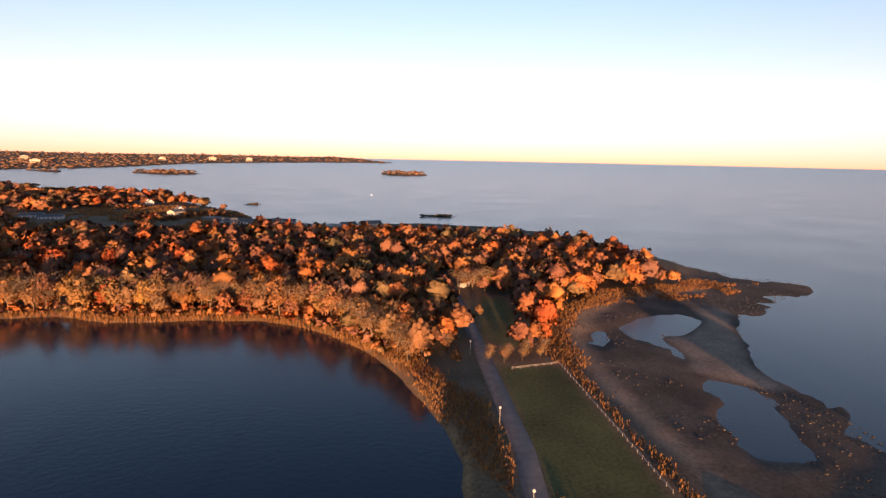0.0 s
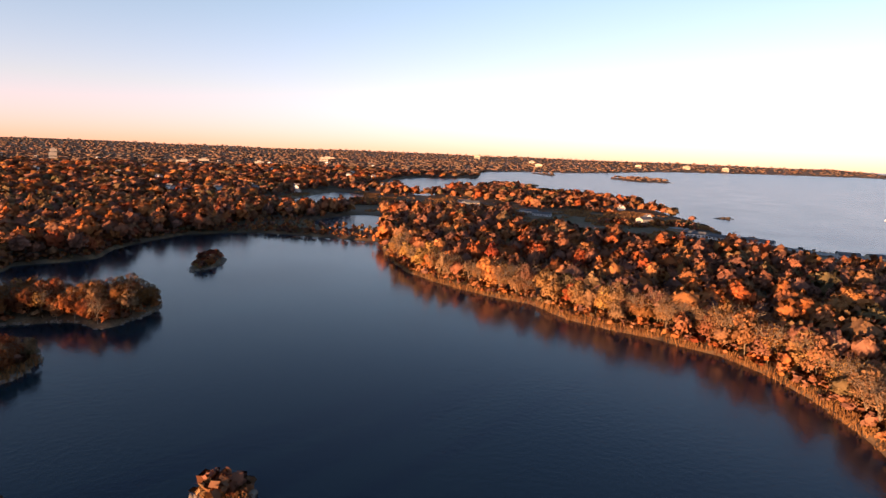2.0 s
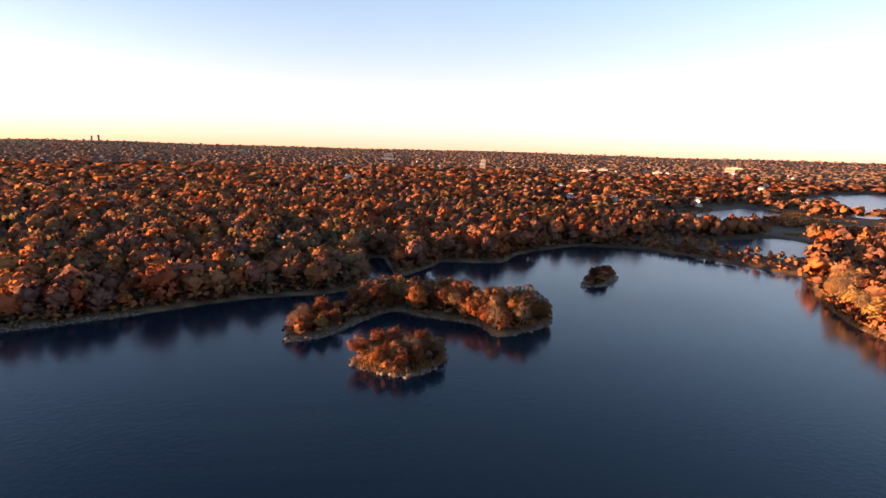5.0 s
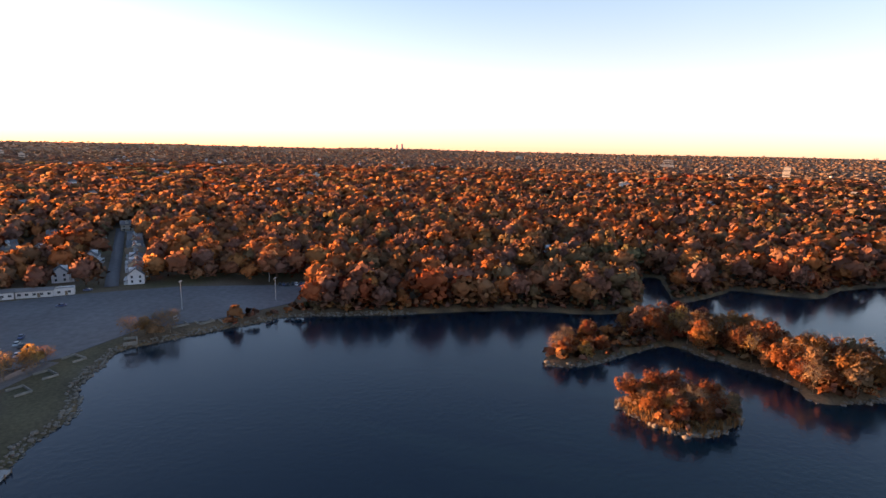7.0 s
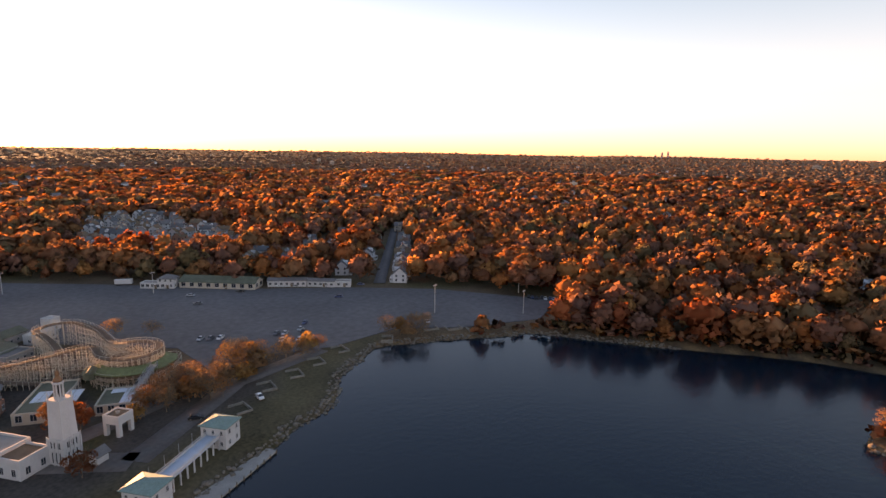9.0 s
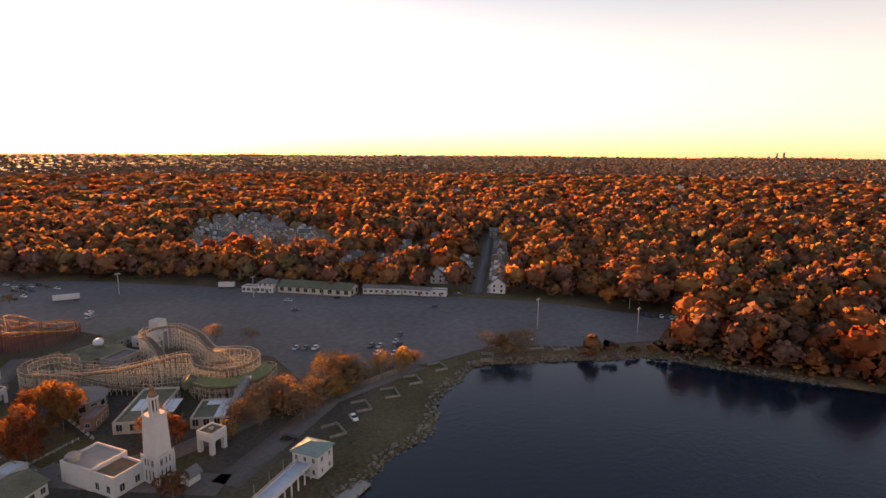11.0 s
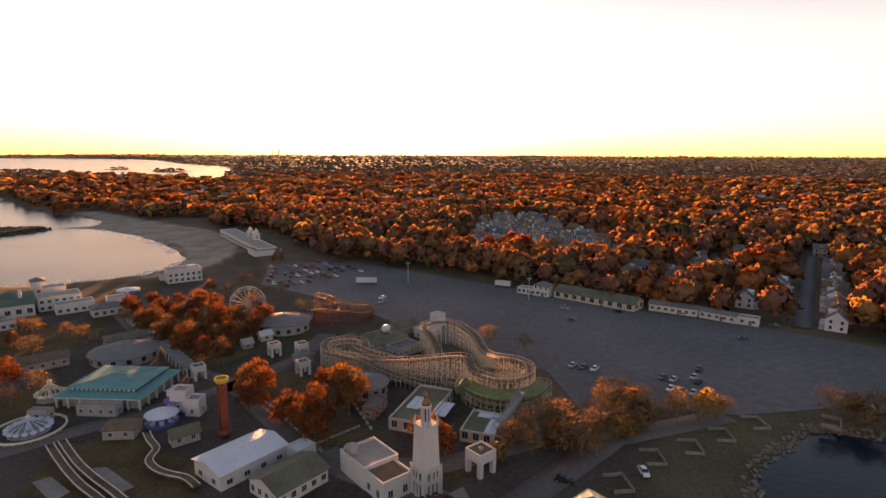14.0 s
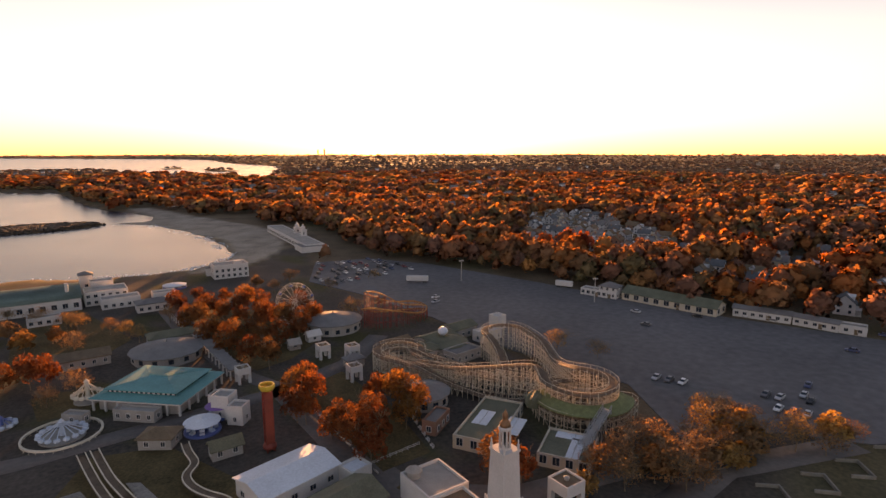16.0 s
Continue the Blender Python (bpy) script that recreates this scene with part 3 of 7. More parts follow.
def limbs(rng, h, w, twigs, thick=0.22):
    """A tapered trunk with forking limbs, and thin twigs where the tree is half bare."""
    s = Shape()
    lean = (rng.rand(2) - 0.5) * 0.8
    top = Vector((lean[0], lean[1], h * 0.34))
    s.lathe([(thick * 1.5, -0.6), (thick * 1.1, 0.5)], 6, caps=False)
    s.beam((0, 0, 0.4), top, thick, 6)
    for i in range(7):
        a = 2 * math.pi * i / 7 + rng.rand()
        st = top * (0.55 + 0.45 * rng.rand())
        r = w * 0.33 * (0.4 + 0.7 * rng.rand())
        en = Vector((r * math.cos(a), r * math.sin(a), h * (0.62 + 0.25 * rng.rand())))
        s.beam(st, en, thick * 0.42, 4)
        for j in range(twigs):
            b = st.lerp(en, 0.35 + 0.65 * rng.rand())
            off = Vector((rng.normal() * w * 0.16 + math.cos(a) * w * 0.1, rng.normal() * w * 0.16 + math.sin(a) * w * 0.1, h * (0.06 + 0.2 * rng.rand())))
            s.beam(b, b + off, 0.05, 3)
    return s


TREE_KINDS = []
for k in range(12):
    rng = np.random.RandomState(100 + k)
    h, w = 14.0 + 3.5 * rng.rand(), 9.5 + 2 * rng.rand()
    bare = 6 <= k < 9
    fine = k > 8  # broad oaks with many small clumps
    blobs = crown_blobs(rng, h, w * (1.15 if fine else 1.0), 16 if fine else 10)
    if fine:
        blobs = [(bx, by, bz, br * 0.8) for bx, by, bz, br in blobs]
    v, f, soft = leaf_cloud(rng, blobs, 650 if bare else 1800 if fine else 1000, 0.23 if bare else 0.31 if fine else 0.43, 0.8)
    crown = array_mesh("crown", v, f, M_LEAF_RED if k > 8 else M_LEAF_TAN if k > 2 else M_LEAF, soft=soft)
    trunk = limbs(rng, h, w, 22 if bare else 8).mesh("trunk", M_BARK)
    TREE_KINDS.append((trunk, crown, bare))

TREE_LABELS = ["autumn tree with a full rust and orange crown", "half-bare autumn tree with thin tan twigs and few leaves"]


def plant(x, y, kind, scale, group, base=None, turn=None, squat=1.0):
    trunk, crown, bare = TREE_KINDS[kind]
    z = float(ground_height(np.array([x]), np.array([y]))[0]) if base is None else base
    ob = thing("tree", TREE_LABELS[bare], "tree", group, pose(x, y, z, 0, 0, random.uniform(0, 360) if turn is None else turn))
    ob.scale = (scale, scale, scale * squat)
    part("trunk", trunk, None, ob)
    part("crown", crown, None, ob)
    return ob


def scatter(x0, y0, x1, y1, step, seed):
    r = np.random.RandomState(seed)
    gx, gy = np.meshgrid(np.arange(x0, x1, step), np.arange(y0, y1, step))
    return (gx + (r.rand(*gx.shape) - 0.5) * step * 0.95).ravel(), (gy + (r.rand(*gy.shape) - 0.5) * step * 0.95).ravel()


ROAD = [(-56, 80), (-48, 112), (-41, 131), (-33, 162), (-21, 208), (-6, 266), (4, 312), (10, 345)]
STREETS = [[(-455, -143), (-560, -204), (-660, -263)], [(-468, -218), (-580, -282)]]


def off_line(pts, x, y):
    best = np.full(np.shape(x), 1e9)
    for (ax, ay), (bx, by) in zip(pts, pts[1:]):
        dx, dy = bx - ax, by - ay
        t = np.clip(((x - ax) * dx + (y - ay) * dy) / (dx * dx + dy * dy), 0, 1)
        best = np.minimum(best, np.hypot(x - ax - t * dx, y - ay - t * dy))
    return best


def polar_scatter(r0, r1, div, seed):
    """Places whose spacing grows with their distance."""
    q = np.random.RandomState(seed)
    out, rr = [], r0
    while rr < r1:
        step = rr / div
        n = int(2 * np.pi * rr / step)
        a = (np.arange(n) + q.rand(n)) * 2 * np.pi / n
        d = rr + (q.rand(n) - 0.5) * step
        out.append(np.c_[-160 + d * np.cos(a), 20 + d * np.sin(a)])
        rr += step
    o = np.concatenate(out)
    return o[:, 0], o[:, 1]


EAST = [(-60, 196), (12, 196), (-4, 138), (-11, 100), (70, 0), (60, -100), (20, -250), (-60, -100), (-80, 55)]
MARSH = [(-300, 560), (-120, 540), (-60, 640), (-90, 720), (-150, 860), (-260, 930), (-360, 760)]
STRIP = [(-520, 396), (-440, 424), (-375, 433), (-385, 470), (-420, 500), (-500, 530), (-545, 470)]
MARSH_C = [(-560, 560), (-690, 590), (-775, 880), (-640, 870), (-560, 680)]
MARSH_B = [(-620, 640), (-500, 600), (-380, 640), (-330, 800), (-480, 900), (-600, 880)]


TOWN = [(-402, -385), (-440, -338), (-495, -300), (-545, -325), (-560, -400), (-610, -560), (-540, -570), (-440, -445)]
hx, hy = scatter(-620, -570, -400, -290, 19, 50)
hok = inside(TOWN, hx, hy, 4)
HOUSES = [(px, py) for px, py in zip(hx[hok], hy[hok]) if min(float(off_line(s, np.array([px]), np.array([py]))[0]) for s in STREETS) > 9]
HOUSES += [(-468 - 14.2 * i, -136 - 8.4 * i) for i in range(10)]
HOUSES += [(-460, -254), (-711, -413), (-700, -400), (-638, -323), (-591, -274), (-468, -225), (-482, -240), (-525, -257), (-540, -270), (-515, -225), (-530, -240), (-513, -192), (-569, -225), (-649, -250), (-466, -179), (-505, -305), (-497, -318), (-478, -262)]
LONE_HOUSES = [(-630, 92), (-582, 114), (-689, 62), (-716, 214), (-711, 290), (-650, -59), (-680, -195), (-595, 130), (-669, 230), (-240, 905), (-300, 1010), (-330, 1080), (-260, 990), (-190, 790)]
fx, fy = polar_scatter(700, 2600, 17, 51)
fok = (from_shore(fx, fy) > 25) & ~inside(MARSH, fx, fy, -60) & ~inside(MARSH_B, fx, fy, -60) & ~((fx > -420) & (fy > 500) & (fy < 1300)) & (np.random.RandomState(52).rand(len(fx)) < 0.42) & (waves(fx, fy, 160, 53) > -0.2)
FAR_HOUSES = np.c_[fx[fok], fy[fok]][:420]


OPEN_SHORE = [(-150, 620), (-70, 550), (-28, 508), (20, 494), (76, 494), (118, 468), (150, 428), (166, 392), (154, 342), (154, 308), (146, 281), (260, 250), (260, 480), (230, 620), (100, 700), (-60, 720), (-130, 690)]


def wooded(x, y, shore=3.0):
    """Where woods grow."""
    ok = from_shore(x, y) > shore
    for p, m in ((LOT, -7), (FIELD, -3), (PARK, -2), (TIDAL, -4), (BEACH, -6), (MEADOW, 0), (OPEN_SHORE, 0), (MARSH, 0), (MARSH_B, 0), (MARSH_C, 0), (STRIP, 0), (EAST, -4)):
        ok &= ~inside(p, x, y, m)
    ok &= ~inside([(-238, -395), (-306, -392), (-300, -470), (-292, -580), (-255, -610), (-235, -520)], x, y)
    ok &= off_line(ROAD, x, y) > 7
    ok &= ~((x > -245) & (x < 160) & (y < -360) & (y > -720))
    thin = inside(TOWN, x, y, 0)
    ok &= ~thin | (np.random.RandomState(54).rand(len(x)) < 0.36)
    for hs, room in ((HOUSES, 8.0), (LONE_HOUSES, 13.0), (FAR_HOUSES, 11.0)):
        for px, py in hs:
            ok &= (x - px) ** 2 + (y - py) ** 2 > room ** 2
            if room != 11.0:
                ok &= ((x - px - 9) ** 2 + (y - py - 7) ** 2 > 64) & ((x - px - 17) ** 2 + (y - py - 14) ** 2 > 49)
    for s in STREETS:
        ok &= off_line(s, x, y) > 7
    return ok


def dome(rng, seg, rows):
    """A lumpy closed crown, as quads, one metre high."""
    v = []
    for r in range(rows + 1):
        a = -0.7 + (math.pi / 2 + 0.6) * r / rows
        for i in range(seg):
            k = 2 * math.pi * (i + 0.5 * (r % 2)) / seg
            b = 0.36 * (0.8 + 0.4 * rng.rand())
            v.append((b * math.cos(a) * math.cos(k), b * math.cos(a) * math.sin(k), 0.60 + 0.36 * math.sin(a) * (0.85 + 0.3 * rng.rand())))
    f = [(r * seg + i, r * seg + (i + 1) % seg, (r + 1) * seg + (i + 1) % seg, (r + 1) * seg + i) for r in range(rows) for i in range(seg)]
    v = np.array(v)
    soft = (v - (0, 0, 0.52)) * (1, 1, 0.7) + 0.16 * rng.normal(size=v.shape)
    return v, np.array(f), soft / np.linalg.norm(soft, axis=1)[:, None]


def forest(name, x, y, rng, size, label, quads, core=(), broad=1.0, material=None, stops=(60, 77)):
    """Many crowns joined: each one a cloud of leaf clumps with its own tint, the farther ones round a lumpy core."""
    kv, kn, kf = [], [], None
    for k in range(6):
        r2 = np.random.RandomState(300 + k)
        v, f, nrm = np.zeros((0, 3)), np.zeros((0, 4), int), np.zeros((0, 3))
        if core:
            v, f, nrm = dome(r2, *core)
            if quads:
                v = (v - (0, 0, 0.55)) * 0.86 + (0, 0, 0.54)
        if quads:
            blobs = crown_blobs(r2, 1.0, 0.8, 8 if quads > 50 else 5)
            qv, qf, qn = leaf_cloud(r2, blobs, quads, 0.36 / math.sqrt(quads / 6), 0.9)
            v, f, nrm = np.r_[v, qv], np.r_[f, qf + len(v)], np.r_[nrm, qn]
        kv.append(v)
        kn.append(nrm)
        kf = f
    n = len(x)
    k = rng.randint(0, 6, n)
    s = size * (0.5 + 0.8 * rng.rand(n) ** 1.3)
    a = rng.rand(n) * 6.28
    z = ground_height(x, y)
    base = np.array(kv)[k]
    c, sn = np.cos(a)[:, None], np.sin(a)[:, None]
    wide = (np.ones(n) * broad * (0.85 + 0.45 * rng.rand(n)) * s)[:, None]
    bn = np.array(kn)[k]
    vx = (base[:, :, 0] * c - base[:, :, 1] * sn) * wide + x[:, None]
    vy = (base[:, :, 0] * sn + base[:, :, 1] * c) * wide + y[:, None]
    vz = base[:, :, 2] * s[:, None] + z[:, None]
    v = np.stack([vx, vy, vz], -1).reshape(-1, 3)
    soft = np.stack([bn[:, :, 0] * c - bn[:, :, 1] * sn, bn[:, :, 0] * sn + bn[:, :, 1] * c, bn[:, :, 2]], -1).reshape(-1, 3)
    tint = np.clip(0.5 + 0.25 * waves(x, y, *stops) + 0.7 * (rng.rand(n) - 0.5), 0, 1)
    m = base.shape[1]
    faces = (kf[None] + (np.arange(n) * m)[:, None, None]).reshape(-1, 4)
    me = array_mesh(name, v, faces, material or M_WOODS, np.repeat(tint, m), soft=soft)
    return tagged(new(name, me), label, "woods", kind="stuff")


rng = np.random.RandomState(7)
# trees that stand along the lake's wooded shore and on its islands, each one by itself
x, y = scatter(-330, 110, 60, 420, 7.2, 1)
d = from_shore(x, y)
ok = wooded(x, y, 3.5) & (d < 20) & (signed(WATERS[0], x, y) > -24) & (signed(WATERS[0], x, y) < 0)
shore_trees = list(zip(x[ok], y[ok], ground_height(x[ok], y[ok])))
random.Random(3).shuffle(shore_trees)
for tx, ty, tz in shore_trees[:100]:
    plant(tx, ty, random.choice((3, 4, 5, 6, 6, 7, 7, 8, 8, 0)), random.uniform(0.8, 1.3), "trees along the lake shore", tz)
SHORE_REST = np.array(shore_trees[100:]).reshape(-1, 3)
for poly, step, edge, lo, hi in ((BIG_ISLAND, 6.2, 0.6, 0.65, 1.0), (SMALL_ISLAND, 4.8, 0.5, 0.5, 0.78), (ISLET_A, 4.0, 0.8, 0.16, 0.30), (ISLET_B, 4.0, 0.8, 0.16, 0.28), (ROCK_ISLAND, 7, 1.6, 0.18, 0.32)):
    p = np.array(poly)
    x, y = scatter(*p.min(0), *p.max(0), step, 5)
    ok = inside(poly, x, y, edge)
    for tx, ty, tz in zip(x[ok], y[ok], ground_height(x[ok], y[ok])):
        neck = 0.3 if math.hypot(tx + 388, ty - 121) < 15 else 0.75 if ty < 112 and step == 6.2 else 1.0  # low brush on the neck, shorter trees on the spur
        plant(tx, ty, random.choice((9, 10, 11, 9, 10, 11, 0, 3, 7)) if step < 7 else random.choice((3, 4, 6, 7)), random.uniform(lo, hi) * neck, "trees on the lake islands", tz, squat=0.95)
# the woods round the lake
x, y = scatter(-900, -700, 320, 760, 9.6, 2)
r = np.hypot(x + 160, y - 20)
taken = (from_shore(x, y) < 20) & (signed(WATERS[0], x, y) > -24) & (x > -330) & (y > 110)
isl = np.zeros(len(x), bool)
for p in (BIG_ISLAND, SMALL_ISLAND, ROCK_ISLAND, ISLET_A, ISLET_B, BREAKWATER, *FAR_ISLANDS[3:5]):
    isl |= inside(p, x, y, -3)
ok = (r < 720) & wooded(x, y) & ~taken & ~isl
nx, ny = x[ok], y[ok]
near = np.hypot(nx + 160, ny - 20) < 450
forest("woods_near", np.r_[nx[near], SHORE_REST[:, 0]], np.r_[ny[near], SHORE_REST[:, 1]], rng, 15.5, "dense autumn woods in rust, orange and brown", 230, (7, 2), 1.02)
forest("woods_middle", nx[~near], ny[~near], rng, 15.5, "dense autumn woods in rust, orange and brown", 80, (7, 2), 1.04)


def in_view(x, y):
    a = np.degrees(np.arctan2(-(x + 160), y - 20)) % 360
    return (a < 215) | (a > 295)


x, y = polar_scatter(720, 1900, 57, 9)
ok = wooded(x, y) & in_view(x, y) & ~inside(BREAKWATER, x, y, -6) & ~inside(FAR_ISLANDS[4], x, y, -6) & ~inside(FAR_ISLANDS[3], x, y, -6)
forest("woods_far", x[ok], y[ok], rng, 14, "rolling autumn woods between houses", 30, (6, 2), 1.3 * np.clip(np.hypot(x[ok] + 160, y[ok] - 20) / 950, 1, 2))
# out to the horizon, with the haze painted into the leaf palette
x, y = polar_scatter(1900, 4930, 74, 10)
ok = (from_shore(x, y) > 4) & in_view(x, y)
forest("woods_distant", x[ok], y[ok], rng, 9, "distant brown autumn woods with haze greyed into their colour", 0, (6, 2), 3.2, M_WOODS_HAZED, (200, 78))

# shrubs and young growth under the trees by the water
x, y = scatter(-540, -60, 60, 440, 3.6, 12)
d = from_shore(x, y)
ok = (d > 1.5) & (d < 13) & (signed(WATERS[0], x, y) > -16) & ~inside(PARK, x, y, -2) & ~inside(LOT, x, y, -8) & ~inside(FIELD, x, y, -2) & (off_line(ROAD, x, y) > 5) & ~inside(EAST, x, y, -20)
ux, uy = x[ok], y[ok]
forest("undergrowth", ux, uy, rng, 4.2, "tangled tan and rust shrubs along the lake bank", 26, (), 1.3, M_WOODS, (15, 79))
# ---- parking lot and roads ----
def flat_piece(name, pts, z, material, label, category, thick=0.3, kind="structure"):
    s = Shape()
    n = len(pts)
    v = [(x, y, z - thick) for x, y in pts] + [(x, y, z) for x, y in pts]
    s.add(v, [tuple(range(n, 2 * n))] + [(i, (i + 1) % n, n + (i + 1) % n, n + i) for i in range(n)])
    return tagged(new(name, s.mesh(name, material)), label, category, kind=kind)


flat_piece("parking_lot", LOT, 2.45, M_ASPHALT, "wide grey asphalt parking lot with faded markings", "parking lot", 1.5)


def strip(name, pts, width, lift, material, label, category):
    """A paved way draped over the ground."""
    p = []
    for (ax, ay), (bx, by) in zip(pts, pts[1:]):
        k = max(2, int(math.hypot(bx - ax, by - ay) / 6))
        p += [(ax + (bx - ax) * i / k, ay + (by - ay) * i / k) for i in range(k)]
    p = np.array(p + [pts[-1]])
    t = np.gradient(p, axis=0)
    t /= np.hypot(*t.T)[:, None]
    nrm = np.c_[-t[:, 1], t[:, 0]]
    v = np.concatenate([np.c_[p + nrm * o, ground_height(*(p + nrm * o).T) + z] for o, z in ((-width / 2, lift - 0.5), (-width / 2, lift), (width / 2, lift), (width / 2, lift - 0.5))])
    n = len(p)
    f = np.array([(r * n + i, r * n + i + 1, (r + 1) * n + i + 1, (r + 1) * n + i) for r in range(3) for i in range(n - 1)])
    tagged(new(name, array_mesh(name, v, f[:, ::-1], material)), label, category, kind="structure")


strip("road", ROAD, 6.0, 0.12, M_ASPHALT, "narrow grey asphalt road between the lake and the field", "road")
for s in STREETS:
    strip("street", s, 7.0, 0.5, M_ASPHALT, "grey residential street between trees", "street")

# ---- low growth: reeds, scrub, rocks ----
def tufts(name, x, y, label, height, blades, seed, width=0.5):
    """Upright blades in clumps."""
    q = np.random.RandomState(seed)
    n = len(x)
    x, y = np.repeat(x, blades) + q.normal(size=n * blades) * 0.9, np.repeat(y, blades) + q.normal(size=n * blades) * 0.9
    z = ground_height(x, y)
    a, h = q.rand(len(x)) * 6.28, height * (0.5 + 0.8 * q.rand(len(x)))
    dx, dy = np.cos(a) * width / 2, np.sin(a) * width / 2
    lx, ly = q.normal(size=len(x)) * 0.35, q.normal(size=len(x)) * 0.35
    v = np.stack([np.c_[x - dx, y - dy, z - 0.2], np.c_[x + dx, y + dy, z - 0.2], np.c_[x + dx * 0.4 + lx, y + dy * 0.4 + ly, z + h], np.c_[x - dx * 0.4 + lx, y - dy * 0.4 + ly, z + h]], 1).reshape(-1, 3)
    tint = np.repeat(np.clip(0.5 + 0.4 * waves(x, y, 8, seed) + 0.3 * (q.rand(len(x)) - 0.5), 0, 1), 4)
    me = array_mesh(name, v, np.arange(len(v)).reshape(-1, 4), M_REED, tint)
    tagged(new(name, me), label, "reeds", kind="stuff")


x, y = scatter(-340, 100, 60, 440, 1.7, 13)
d = from_shore(x, y)
ok = (d > 0.2) & (d < 4.5 + 2.5 * waves(x, y, 20, 3)) & (signed(WATERS[0], x, y) > -9) & ~inside(EAST, x, y, -30)
tufts("lakeside_reeds", x[ok], y[ok], "golden dry reeds at the water's edge", 1.7, 7, 14)
x, y = scatter(-70, 95, 30, 330, 1.6, 15)
bank = [(-53, 100), (-48, 122), (-47, 150), (-50, 190), (-56, 220), (-70, 250)]
dune = [(-15, 95), (-10, 114), (-7, 132), (0, 160), (7, 188), (17, 214), (40, 246), (90, 277), (146, 279), (180, 292)]
ok = ((off_line(bank, x, y) < 6.5 + 3 * waves(x, y, 9, 4)) & (off_line(ROAD, x, y) > 4.5)) | (off_line(dune[:6], x, y) < 1.3 + 0.9 * waves(x, y, 7, 5))
ok &= from_shore(x, y) > 1
tufts("roadside_brush", x[ok], y[ok], "dry rust-coloured brush beside the road", 1.3, 6, 16, 0.45)
x, y = scatter(0, 180, 220, 330, 1.9, 17)
ok = (off_line(dune[4:], x, y) < 7 + 3 * waves(x, y, 12, 6)) | ((off_line([(90, 268), (150, 268), (200, 280)], x, y) < 10) & (waves(x, y, 8, 9) > 0.15))
ok &= from_shore(x, y) > 2
tufts("spit_grass", x[ok], y[ok], "orange beach grass on the spit", 1.1, 6, 18)
x, y = scatter(-780, 540, -40, 940, 4.5, 19)
ok = (inside(MARSH, x, y, 2) | inside(MARSH_B, x, y, 2) | inside(MARSH_C, x, y, 2)) & (waves(x, y, 35, 12) > -0.1) & (from_shore(x, y) > 3)
tufts("marsh_grass", x[ok], y[ok], "tan marsh grass behind the beach", 1.6, 6, 20, 1.6)
ok = (inside(MARSH, x, y, 2) | inside(MARSH_B, x, y, 2)) & (waves(x, y, 30, 33) > 0.55) & (from_shore(x, y) > 6)
forest("marsh_thicket", x[ok], y[ok], rng, 5, "brown thicket in the marsh", 14, (6, 2), 1.2)


def stones(name, x, y, lo, hi, seed, label, sink=0.3, material=None):
    """Angular stones: joined, each a cut block."""
    q = np.random.RandomState(seed)
    n = len(x)
    cube = np.array([(i, j, k) for k in (-1, 1) for j in (-1, 1) for i in (-1, 1)], float)
    f = np.array([(0, 2, 3, 1), (4, 5, 7, 6), (0, 1, 5, 4), (2, 6, 7, 3), (0, 4, 6, 2), (1, 3, 7, 5)])
    s = (lo + (hi - lo) * q.rand(n) ** 2)[:, None, None] * 0.5
    v = cube[None] * s * (0.7 + 0.6 * q.rand(n, 8, 3)) * (1.25, 0.9, 0.6)
    a = q.rand(n) * 6.28
    c, sn = np.cos(a)[:, None], np.sin(a)[:, None]
    z = ground_height(x, y)
    w = np.stack([v[..., 0] * c - v[..., 1] * sn + x[:, None], v[..., 0] * sn + v[..., 1] * c + y[:, None], v[..., 2] + z[:, None] + s[:, :, 0] * sink], -1)
    me = array_mesh(name, w.reshape(-1, 3), (f[None] + (np.arange(n) * 8)[:, None, None]).reshape(-1, 4), material or M_ROCK)
    tagged(new(name, me), label, "rocks", kind="stuff")


x, y = scatter(-430, -95, -190, 50, 1.25, 21)
d = from_shore(x, y)
ok = (np.abs(d - 1.2) < 2.0) & (signed(WATERS[0], x, y) > -6)
stones("shore_stones", x[ok], y[ok], 0.45, 1.3, 22, "grey-brown boulders along the lake bank")
xs, ys = [], []
for p, cell in ((BIG_ISLAND, 1.5), (SMALL_ISLAND, 1.3), (ROCK_ISLAND, 1.3), (ISLET_A, 1.1), (ISLET_B, 1.1)):
    q = np.array(p)
    x, y = scatter(*(q.min(0) - 4), *(q.max(0) + 4), cell, 23)
    d = from_shore(x, y)
    ok = (np.abs(d - 0.6) < 1.1) & (waves(x, y, 5, 24) > -0.35)
    xs.append(x[ok]), ys.append(y[ok])
stones("island_stones", np.concatenate(xs), np.concatenate(ys), 0.5, 1.9, 25, "pale flat rock ledges round the islands", 0.1)
x, y = scatter(0, 90, 240, 450, 2.0, 26)
d = from_shore(x, y)
keep = np.random.RandomState(27).rand(len(x))
ok = inside(TIDAL, x, y, 4) & ~inside(SANDBAR, x, y, -1) & (d > -6) & (((waves(x, y, 16, 28) > 0.1) & (keep < 0.4)) | ((d < 8) & (keep < 0.7)))
stones("tidal_stones", x[ok], y[ok], 0.2, 0.8, 29, "dark weed-covered stones on the tidal flat", 0.1, M_WEED)
x, y = scatter(-100, -720, 100, -590, 2.2, 30)
ok = inside(BREAKWATER, x, y, 0)
stones("breakwater_stones", x[ok], y[ok], 1.2, 3.0, 31, "dark boulders of the breakwater", 0.3, M_WEED)
